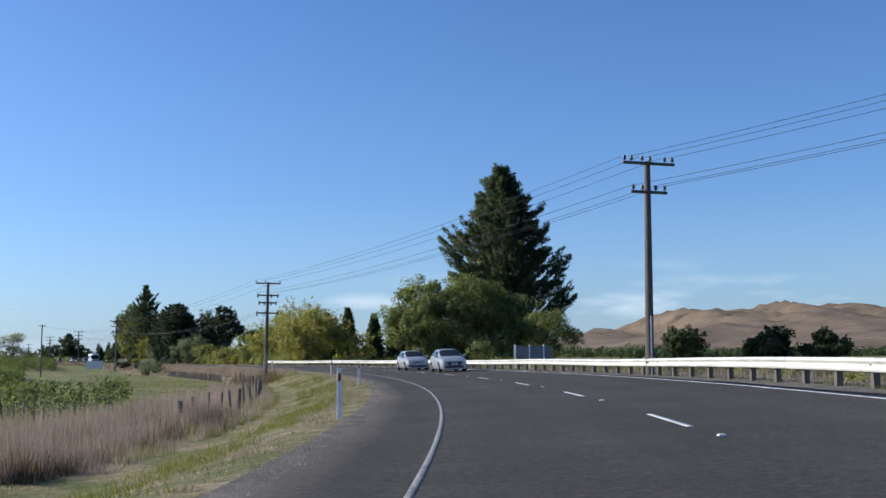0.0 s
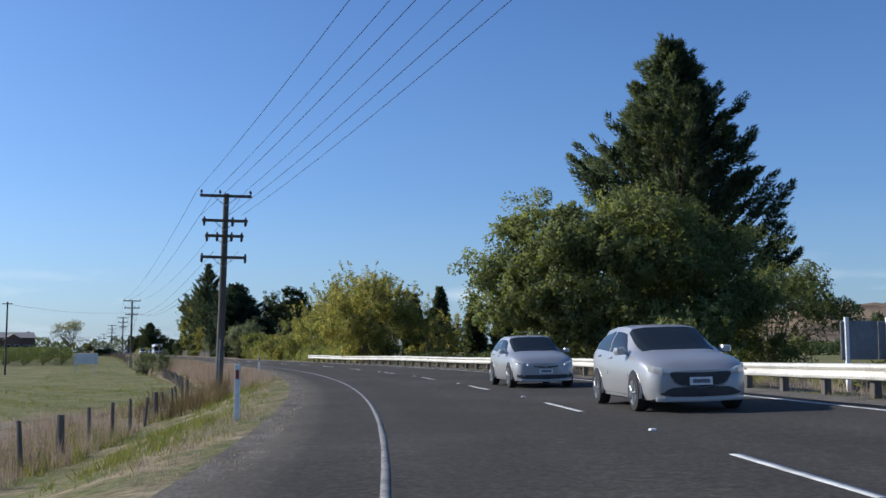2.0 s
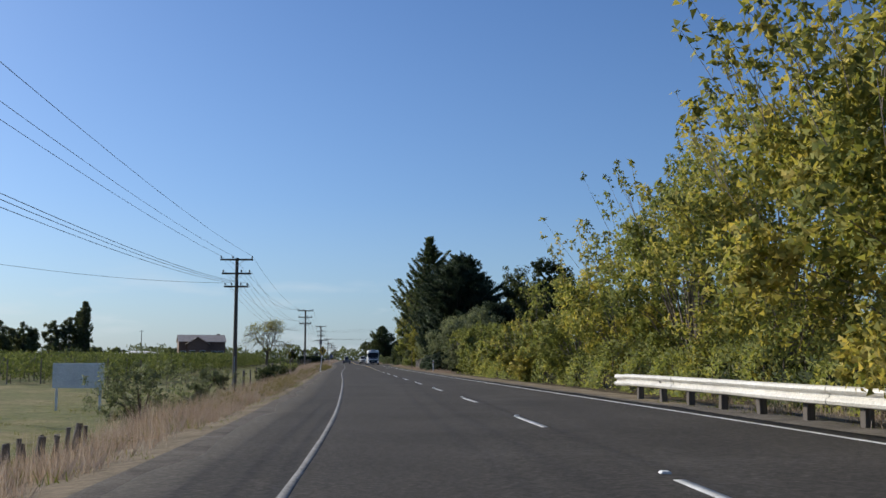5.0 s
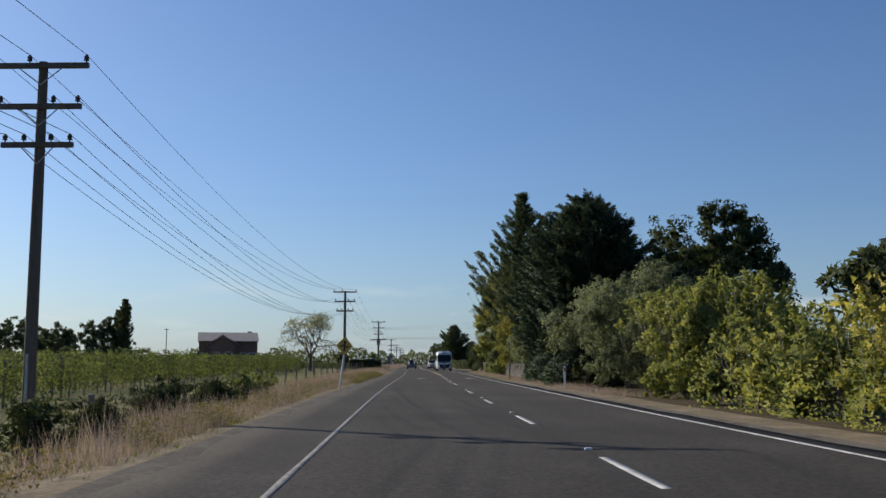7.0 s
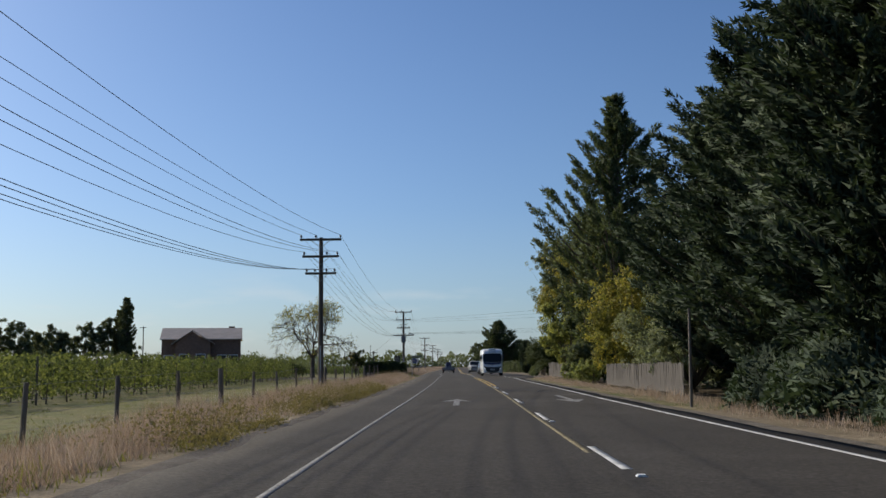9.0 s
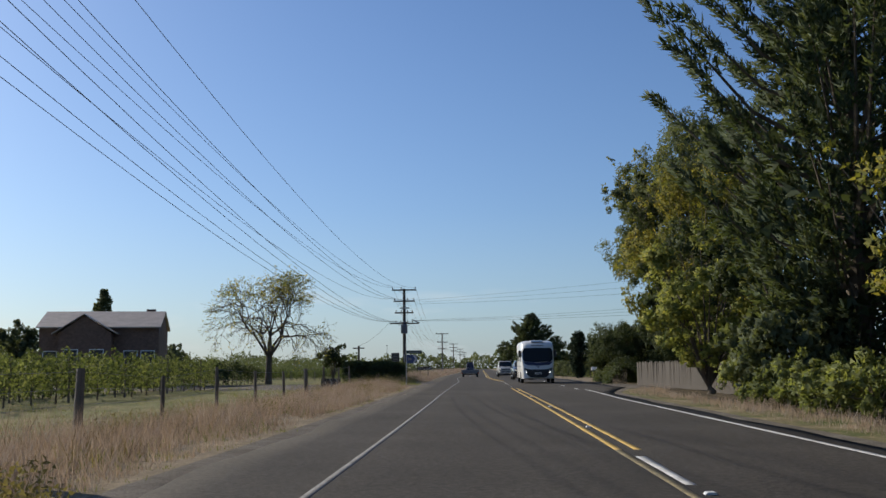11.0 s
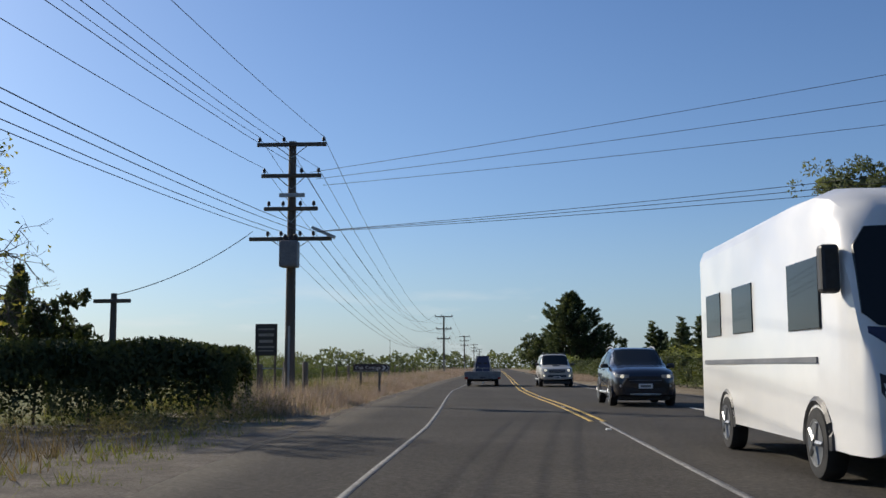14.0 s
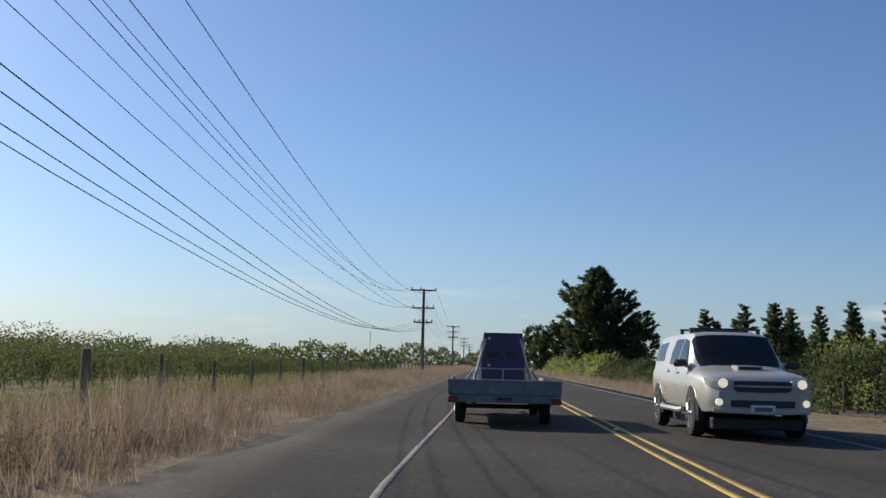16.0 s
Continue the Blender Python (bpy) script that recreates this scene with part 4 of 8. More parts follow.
    if core:
        u, az = bare + (0.86 - bare) * r.uniform(0, 1, core), r.uniform(0, 2 * math.pi, core)
        q = np.interp(u, hs, rs_) * np.sqrt(r.uniform(0, 1, core)) * 0.46
        C = np.stack([shift[0] * u + q * np.cos(az), shift[1] * u + q * np.sin(az), u * h + 0.1], axis=1)
        V = np.concatenate([V, blades(C, r.normal(size=(core, 3)), 0.012 * h + 0.26, 0.008 * h + 0.16)])
        O = np.concatenate([O, unit(np.stack([np.cos(az), np.sin(az), 0.2 + 0 * az], axis=1) + 0.5 * r.normal(size=(core, 3)))])
    leaf_mesh("crown", V, M[mat], t, out=O)
    return t


def broadleaf(x, y, h, rad, mat, label, clumps=26, per=420, leaf=(0.20, 0.13), base=0.25, blob=0.32, seed=0, name="tree", group="", hang=0.0, tall=1.0, sprigs=0, trunk_r=None, bark="bark", squash=0.8, dz=0.0, flat=1.0, bunch=30):
    """A trunk that forks into limbs; each limb ends in an irregular clump of leaves, with gaps between the clumps."""
    g = land(x, y) + dz
    t = thing(name, pose(x, y, g), label, "tree" if h > 2.2 else "shrub", group)
    r = np.random.default_rng(seed + int(abs(x) * 17 + abs(y) * 5))
    tr = trunk_r or 0.035 + 0.018 * h
    cz, hz_ = h * (base + 1) / 2, h * (1 - base) / 2
    wood = Shape()
    fork = Vector((0, 0, max(0.15, h * base * 0.75)))
    wood.tube([(0, 0, -0.25), (0.02 * h, 0, fork.z * 0.5), fork], [tr * 1.25, tr, tr * 0.85], 8)
    cs, ds, outs, inner, sizes = [], [], [], [], []
    twigs = Shape()
    mid_ = np.array([0.0, 0.0, cz])
    for i in range(clumps):
        v = r.normal(size=3)
        v /= np.linalg.norm(v)
        v[2] = v[2] if v[2] > (-0.55 if base > 0.08 else -0.97) else -v[2] * 0.6
        q = r.uniform(0.25, 1.0) ** 0.45
        c = np.array([v[0] * rad * q, v[1] * rad * q * flat, cz + v[2] * hz_ * q * 0.92])
        rb = rad * blob * r.uniform(0.6, 1.25)
        c[:2] *= 1 - 0.6 * rb / rad
        c[2] = min(max(c[2], rb * 0.5), h - rb * 0.6)
        mid = fork.lerp(Vector(c), 0.55) + Vector((0, 0, 0.08 * h))
        wood.tube([fork, mid, Vector(c)], [min(tr * 0.5, tr * 2.0 / math.sqrt(clumps)), tr * 0.9 / math.sqrt(clumps), 0.010], 5, False)
        k = int(per * r.uniform(0.7, 1.3))
        m_ = max(4, k // bunch)
        w = unit(r.normal(size=(m_, 3)))
        sub = c + w * (rb * r.uniform(0.35, 1.0, m_) ** 0.5 * (1 + 0.3 * np.sin(w[:, 0] * 5 + i) * np.sin(w[:, 2] * 6 + w[:, 1] * 4)))[:, None] * np.array([1, 1, squash * tall])
        sr = max(leaf[0] * 1.1, rb * 0.30) * r.uniform(0.65, 1.3, m_)
        j = np.arange(k) % m_
        w2 = unit(r.normal(size=(k, 3)))
        p = sub[j] + w2 * (sr[j] * r.uniform(0.15, 1.0, k) ** 0.5)[:, None]
        p[:, 2] -= hang * rb * np.maximum(0, r.uniform(-0.4, 1.4, m_)[j] + r.normal(size=k) * 0.12) * (1 - w[j, 2]) * 0.7
        p[:, 2] = np.maximum(p[:, 2], 0.05)
        cs.append(p)
        ds.append(unit(w2 * 0.7 + r.normal(size=(k, 3)) * 0.6 + np.array([0, 0, 0.1 - 1.3 * hang])))
        outs.append(unit(w2 * 0.75 + w[j] * 0.55 + unit(c - mid_) * 0.30 + np.array([0, 0, 0.15])))
        kc_ = max(6, per // 9)
        inner.append(c + unit(r.normal(size=(kc_, 3))) * (rb * 0.5 * r.uniform(0.1, 1, kc_))[:, None] * np.array([1, 1, squash * tall]))
        sizes.append(rb)
    for i in range(sprigs):
        az, q = r.uniform(0, 2 * math.pi), math.sqrt(r.uniform(0, 1))
        px, py = math.cos(az) * rad * q * 0.92, math.sin(az) * rad * q * 0.92 * flat
        z0 = cz + hz_ * math.sqrt(max(0.02, 1 - q * q)) * 0.72
        L = h * r.uniform(0.10, 0.22)
        e = np.array([px * 1.05 + r.normal() * 0.3 * L + 0.35 * L * math.cos(az), py * 1.05 + r.normal() * 0.3 * L + 0.35 * L * math.sin(az), z0 + L])
        s0 = np.array([px, py, z0])
        twigs.tube([tuple(s0 - (0, 0, 0.5)), tuple(e)], [0.009, 0.004], 3, False)
        k = int(r.uniform(26, 48))
        f = r.uniform(0.15, 1.0, 6)[r.integers(0, 6, k)][:, None]
        f[: k // 3] = 1.0
        away = r.normal(size=(k, 3))
        cs.append(s0 + (e - s0) * f + away * leaf[0] * 0.5)
        ds.append(away * 0.7 + np.array([0, 0, -0.5]))
        outs.append(unit(away + np.array([0, 0, 0.6])))
    part("trunk", wood, M[bark], t, smooth=True)
    if sprigs:
        tagged(part("twig_work", twigs, M[bark], t), kind="stuff")
    I = np.concatenate(inner)
    I[:, 2] = np.maximum(I[:, 2], 0.1)
    V = blades(np.concatenate(cs), np.concatenate(ds), leaf[0], leaf[1])
    big = min(leaf[0] * 1.25, float(np.mean(sizes)) * 0.4) if leaf[0] < 0.25 else float(np.mean(sizes)) * 0.45
    leaf_mesh("crown", np.concatenate([V, blades(I, r.normal(size=I.shape), big, big * 0.7)]), M[mat], t, out=np.concatenate(outs + [unit(I - mid_ + 0.3 * r.normal(size=I.shape))]))
    return t


def by_road(s, n):
    x, y = at_road(s, n)
    return float(x), float(y)


PINE = [(0.0, 0.60), (0.15, 0.85), (0.30, 0.95), (0.42, 0.88), (0.57, 0.66), (0.72, 0.42), (0.84, 0.24), (0.93, 0.11), (1.0, 0.02)]


def scaled(profile, r):
    return [(u, q * r) for u, q in profile]


# right-hand side, from the start of the bend
conifer(7.4, 126.0, 24.8, scaled(PINE, 9.6), "pine", "huge dark green pine with ragged upswept boughs", 290, 560, (0.40, 0.12), 0.72, 0.0, 1.15, seed=1, lumps=0.45, core=5000, spray=(1.7, 0.52, 80))
broadleaf(1.5, 98.5, 9.0, 7.5, "broad", "wide spreading green roadside tree in full leaf", 104, 980, (0.18, 0.105), 0.02, 0.21, seed=2, hang=0.1, flat=0.62, squash=0.6, bunch=50, trunk_r=0.12)
broadleaf(9.5, 104.0, 6.0, 4.6, "broad", "dense green tree beside the guard rail", 38, 620, (0.17, 0.09), 0.05, 0.29, seed=3)
broadleaf(0.5, 108.0, 4.0, 3.6, "broad", "low green bush behind the guard rail", 20, 330, (0.22, 0.13), 0.02, 0.32, seed=4, name="bush")
broadleaf(3.6, 95.0, 3.6, 3.8, "broad", "low green bush behind the guard rail", 16, 330, (0.2, 0.12), 0.0, 0.34, seed=5, name="bush")
broadleaf(-17.2, 136.5, 7.2, 5.0, "yellow", "autumn-yellow tree with bare twigs at its top", 84, 620, (0.15, 0.10), 0.02, 0.22, seed=6, sprigs=110, bark="pale_bark")
broadleaf(-12.5, 139.0, 4.8, 3.6, "yellow", "thin yellowing tree with bare twigs", 34, 240, (0.15, 0.10), 0.02, 0.26, seed=7, sprigs=60, bark="pale_bark")
for i, (s, n, h, r_, mt) in enumerate([(152, 9.2, 9.8, 4.6, "yellow"), (158.5, 8.8, 8.4, 3.8, "yelgreen"), (164.5, 8.0, 6.8, 3.3, "yellow"), (170.5, 7.3, 5.0, 2.8, "yelgreen"), (175, 6.4, 3.2, 2.2, "yellow"), (181, 6.3, 3.0, 2.2, "yelgreen"), (187, 6.8, 2.7, 2.2, "yellow"), (193, 7.0, 2.4, 2.2, "yelgreen")]):
    x, y = by_road(s, n)
    broadleaf(x, y, h, r_, mt, "yellowing roadside bush with upright shoots" if mt == "yellow" else "yellow-green roadside bush with upright shoots", int(26 + 3.4 * max(0, h - 3.5) ** 1.5), 330, (0.14, 0.10), 0.0, 0.28, seed=20 + i, name="bush", group="roadside bushes", sprigs=30, bark="pale_bark")
for i, (s, n, h, r_) in enumerate([(199, 6.8, 3.6, 2.2), (204.5, 6.9, 3.5, 2.2)]):
    x, y = by_road(s, n)
    broadleaf(x, y, h, r_, "yelgreen", "bright yellow-green bush with tall leafy shoots", 46, 520, (0.115, 0.085), 0.0, 0.26, seed=40 + i, name="bush", group="roadside bushes", sprigs=70, tall=1.4, bark="pale_bark")
x, y = by_road(223.5, 8.0)
broadleaf(x, y, 5.6, 3.4, "willow", "grey-green weeping tree with hanging branches", 54, 620, (0.17, 0.06), 0.0, 0.27, seed=44, hang=0.45, bunch=40)
x, y = by_road(217, 8.8)
broadleaf(x, y, 5.9, 3.6, "willow", "grey-green weeping tree with hanging branches", 58, 620, (0.17, 0.06), 0.0, 0.27, seed=45, hang=0.45, bunch=40)
CYP = [(0.0, 0.85), (0.08, 1.0), (0.35, 0.98), (0.55, 0.84), (0.72, 0.60), (0.86, 0.34), (0.95, 0.15), (1.0, 0.04)]
for i, (s, n, h, r_) in enumerate([(236.2, 9.0, 11.4, 5.0), (245.5, 10.4, 13.4, 5.8), (228, 12.0, 6.8, 4.0), (255.5, 11.2, 13.8, 6.0), (267.5, 13.2, 13.2, 5.6)]):
    x, y = by_road(s, n)
    conifer(x, y, h, scaled(CYP, r_), "cypress", "broad dark macrocarpa cypress with flat layered sprays", (230, 210, 110, 200, 170)[i], 560, (0.26, 0.095), 0.55, 0.0, 1.0, seed=50 + i, name="cypress_tree", lumps=0.5, core=4000, spray=(1.5, 0.30, 75))
conifer(-78.0, 271.5, 20.6, [(0, 3.0), (0.12, 5.0), (0.28, 6.2), (0.42, 5.4), (0.55, 3.8), (0.66, 3.1), (0.75, 2.7), (0.82, 1.6), (0.90, 0.75), (0.96, 0.35), (1.0, 0.05)], "pine", "tall pine with uneven upswept boughs", 210, 420, (0.30, 0.09), 0.80, 0.0, 0.8, seed=54, lumps=0.75, core=1800, spray=(1.1, 0.34, 60))
conifer(-72.5, 278.0, 15.0, [(0, 2.0), (0.15, 3.4), (0.4, 3.2), (0.7, 2.0), (1.0, 0.1)], "pine", "dark pine behind the paling fence", 110, 110, (0.50, 0.13), 0.45, 0.0, 0.6, seed=55)
broadleaf(-52.0, 241.0, 13.5, 6.0, "dark", "dark round-headed evergreen tree", 46, 330, (0.30, 0.18), 0.1, 0.27, seed=56)
broadleaf(-58.5, 262.0, 13.0, 6.0, "dark", "dark round-headed evergreen tree", 40, 300, (0.30, 0.18), 0.1, 0.27, seed=57)
x, y = by_road(273, 9.2)
broadleaf(x, y, 6.6, 4.0, "plane", "yellow-tinged tree leaning over the paling fence", 64, 520, (0.14, 0.10), 0.03, 0.25, seed=58, sprigs=40)
x, y = by_road(264.5, 8.8)
broadleaf(x, y, 4.8, 3.3, "willow", "grey-green shrub behind the paling fence", 40, 460, (0.13, 0.075), 0.0, 0.3, seed=59, name="shrub")
x, y = by_road(257.5, 8.2)
broadleaf(x, y, 3.8, 2.5, "willow", "grey-green shrub behind the paling fence", 34, 430, (0.13, 0.075), 0.0, 0.3, seed=60, name="shrub")
for i, (s, n, h, r_, mt) in enumerate([(297, 7.5, 7.0, 2.9, "yelgreen"), (304, 9.0, 8.0, 3.6, "dark"), (291, 9.5, 8.6, 3.5, "dark"), (286, 7.4, 3.0, 2.2, "euc")]):
    x, y = by_road(s, n)
    broadleaf(x, y, h, r_, mt, {"yelgreen": "yellow-green leafy tree at the roadside", "dark": "dark evergreen tree at the roadside", "euc": "grey-green shrub at the roadside"}[mt], 28, 300, (0.2, 0.14), 0.05, 0.29, seed=62 + i)
for i in range(5):
    x, y = by_road(276 + 2.6 * i, 6.3 + 0.1 * i)
    broadleaf(x, y, 1.3, 1.4, "broad", "low ivy-covered shrub at the end of the paling fence", 12, 170, (0.13, 0.1), 0.0, 0.36, seed=70 + i, name="shrub", group="ivy shrubs")
x, y = by_road(319.5, 13.0)
broadleaf(x, y, 18.0, 7.0, "euc", "tall gum tree with drooping grey-green foliage", 120, 900, (0.24, 0.085), 0.10, 0.22, seed=76, bunch=60, hang=0.45, bark="pale_bark")
x, y = by_road(325, 12.0)
broadleaf(x, y, 6.4, 4.2, "euc", "gum tree with drooping grey-green foliage by the driveway", 60, 620, (0.20, 0.075), 0.02, 0.24, seed=79, bunch=50, hang=0.4, bark="pale_bark")
x, y = by_road(309.5, 10.4)
broadleaf(x, y, 13.0, 4.6, "plane", "yellow-green plane tree behind the paling fence", 60, 520, (0.16, 0.12), 0.04, 0.26, seed=77, sprigs=40)
for i, (s, n, h, r_) in enumerate([(324, 8.6, 4.4, 2.9), (329, 8.6, 4.2, 2.8), (321, 11.5, 4.6, 3.0), (333, 10.5, 3.6, 2.5)]):
    x, y = by_road(s, n)
    broadleaf(x, y, h, r_, "dark", "big rounded evergreen shrub at the driveway corner", 44, 620, (0.11, 0.06), 0.0, 0.28, seed=78 + i, name="shrub", group="driveway shrubs")
conifer(-110.6, 335.8, 4.5, [(0, 0.8), (0.3, 1.05), (0.6, 0.95), (0.85, 0.6), (1, 0.1)], "cypress", "small upright dark conifer by the driveway", 150, 150, (0.14, 0.06), 0.9, 0, 0.25, spray=(0.45, 0.14, 40), seed=84, name="conifer_tree")
broadleaf(-108.5, 380.0, 18.0, 8.4, "euc", "large round gum tree beyond the driveway", 90, 420, (0.36, 0.18), 0.12, 0.26, seed=85)
broadleaf(-93.0, 345.0, 9.0, 5.0, "euc", "gum tree behind the driveway", 36, 260, (0.34, 0.16), 0.12, 0.28, seed=86)
conifer(-157.0, 435.4, 12.0, scaled([(0, 0.7), (0.2, 1.0), (0.45, 0.82), (0.65, 0.60), (0.8, 0.34), (0.92, 0.15), (1, 0.03)], 5.6), "pine", "dark spreading pine beside the road", 240, 190, (0.42, 0.16), 0.6, 0, 0.75, seed=87, lumps=0.85, core=300, spray=(1.1, 0.36, 40))
for i, (s, n, h, r_) in enumerate([(520, 8.5, 8.0, 4.5), (545, 8.0, 8.0, 4.5), (478, 13, 7.0, 4.5), (500, 18, 7.5, 4.5)]):
    x, y = by_road(s, n)
    broadleaf(x, y, h, r_, "dark", "dark round roadside tree in the distance", 20, 150, (0.55, 0.35), 0.05, 0.36, seed=88 + i, group="far roadside trees")
r5 = np.random.default_rng(5)
for i in range(44):
    th, dd = radians(10.5 + 0.33 * i + r5.uniform(-0.3, 0.3)), r5.uniform(125, 215)
    s, n = 343 + dd * math.cos(th), dd * math.sin(th) - 2
    x, y = by_road(s, n)
    h = r5.uniform(6.5, 10.5)
    conifer(x, y, h, [(0, 1.3), (0.2, 1.9), (0.5, 1.5), (0.8, 0.8), (1, 0.05)], "pine", "pine in a distant shelter belt", 44, 70, (0.5, 0.24), 0.4, 0, 0.6, seed=100 + i, group="distant shelter belt", lumps=0.5)
for i, (x, y, h, r_) in enumerate([(4.1, 240.8, 17.8, 6.2), (-19, 207, 11.2, 2.6), (-14, 211, 10.0, 2.4), (-9, 206, 9.5, 2.3), (-24, 215, 10.5, 2.6), (-29, 205, 9.0, 2.6), (-16, 330, 17.0, 2.4)]):
    conifer(x, y, h, scaled([(0, 0.8), (0.15, 1.0), (0.4, 0.85), (0.7, 0.5), (1, 0.04)], r_), "pine", "dark conical conifer behind the roadside trees", 170, 190, (0.5, 0.2), 0.35, 0, 0.6, seed=130 + i, name="conifer_tree", group="background conifers", lumps=0.35)
for i, (x, y, h, r_) in enumerate([(-8, 248, 12.5, 7.0), (8, 232, 9.0, 5.5), (-22, 228, 8.0, 5.0), (-34, 200, 6.5, 4.5), (-38, 215, 7.5, 4.6), (20, 220, 7.0, 5.0), (48, 205, 7.0, 5.5), (37.5, 118, 4.6, 3.4), (43, 116, 4.0, 3.0)]):
    broadleaf(x, y, h, r_, "dark", "dark green tree standing behind the roadside trees", 26, 200, (0.45, 0.28), 0.05, 0.33, seed=140 + i, group="trees behind the road")

# left-hand side
for i, (x, y, h) in enumerate([(-279.6, 437.9, 22.5), (-285.0, 441.0, 19.0)]):
    conifer(x, y, h - land(x, y), [(0, 1.6), (0.1, 2.6), (0.4, 2.9), (0.75, 2.1), (0.95, 0.9), (1, 0.2)], "euc", "tall narrow poplar on the far side of the vineyard", 170, 90, (0.7, 0.4), 0.9, 0, 0.6, seed=160 + i, name="poplar_tree", lumps=0.3)
for i, (x, y, h, r_) in enumerate([(-311, 411, 13.5, 4.6), (-307.5, 415, 15.0, 4.4), (-304, 419, 14.6, 4.2), (-301.5, 421.5, 12.2, 3.8), (-297.5, 426, 14.0, 4.0), (-295.3, 428, 11.8, 3.2), (-291, 433, 15.2, 3.3), (-288.6, 435.5, 13.4, 3.2), (-286.3, 437.5, 16.0, 3.0)]):
    broadleaf(x, y, h, r_, "euc", "grey-green gum tree in the windbreak beside the poplar", 36, 240, (0.46, 0.24), 0.03, 0.30, seed=260 + i, group="windbreak beyond the vineyard", bunch=24)
r6 = np.random.default_rng(6)
for i in range(14):
    x, y = -440 + i * 11 + r6.uniform(-4, 4), 440 + r6.uniform(-25, 15)
    broadleaf(x, y, r6.uniform(10, 15), r6.uniform(4, 6.5), "euc", "distant dark tree beyond the vineyard", 34, 110, (0.6, 0.4), 0.0, 0.34, seed=170 + i, group="trees beyond the vineyard")
for i in range(9):
    x, y = -160 - i * 9 + r6.uniform(-3, 3), 330 + r6.uniform(-8, 30)
    broadleaf(x, y, r6.uniform(2.6, 4.6), r6.uniform(2, 3.2), "euc", "distant garden tree near the farmhouse", 26, 90, (0.4, 0.25), 0.0, 0.36, seed=190 + i, group="garden trees")


def half_bare_tree(x, y, h, rad):
    """A round-headed deciduous tree, mostly bare twigs with thin yellow leaves left."""
    g = land(x, y)
    t = thing("bare_tree", pose(x, y, g), "round-headed autumn tree, mostly bare twigs with a few yellow leaves", "tree")
    r = np.random.default_rng(33)
    wood, cs = Shape(), []
    wood.tube([(0, 0, -0.3), (0, 0, 1.0), (0.05, 0, 2.4)], [0.34, 0.27, 0.24], 10)

    def grow(p, d, L, rad_, depth):
        e = p + d * L
        bend = p.lerp(e, 0.5) + Vector(r.normal(size=3)) * L * 0.06
        wood.tube([p, bend, e], [rad_, rad_ * 0.8, rad_ * 0.6], 6 if depth < 2 else 4 if depth < 4 else 3, False)
        if depth >= 3:
            for f in (0.4, 0.75, 1.0):
                for _ in range(2):
                    cs.append(tuple(p.lerp(e, f) + Vector(r.normal(size=3)) * 0.10))
        if depth == 7:
            return
        for _ in range(2 if depth == 2 else 3):
            v = (d + Vector(r.normal(size=3)) * (0.55 if depth else 0.75) + Vector((0, 0, 0.05 if depth < 3 else -0.16))).normalized()
            grow(e, v, L * r.uniform(0.66, 0.86), max(0.007, rad_ * 0.62), depth + 1)

    for k in range(6):
        az = k * 2 * math.pi / 6 + r.uniform(-0.3, 0.3)
        d = Vector((math.cos(az) * r.uniform(0.35, 0.9), math.sin(az) * r.uniform(0.35, 0.9), 1.0)).normalized()
        grow(Vector((0.05, 0, 2.2)), d, h * 0.195, 0.13, 1)
    part("trunk", wood, M["bark"], t)
    cs = np.array(cs)
    keep = r.uniform(0, 1, len(cs)) < np.where(cs[:, 2] > h * 0.62, 0.3, 0.08)
    cs = cs[keep]
    leaf_mesh("leaves", blades(cs, r.normal(size=cs.shape) + np.array([0, 0, -0.5]), 0.16, 0.11), M["yellow"], t, "thin yellow leaves")


half_bare_tree(-127.6, 307.6, 11.2, 5.6)


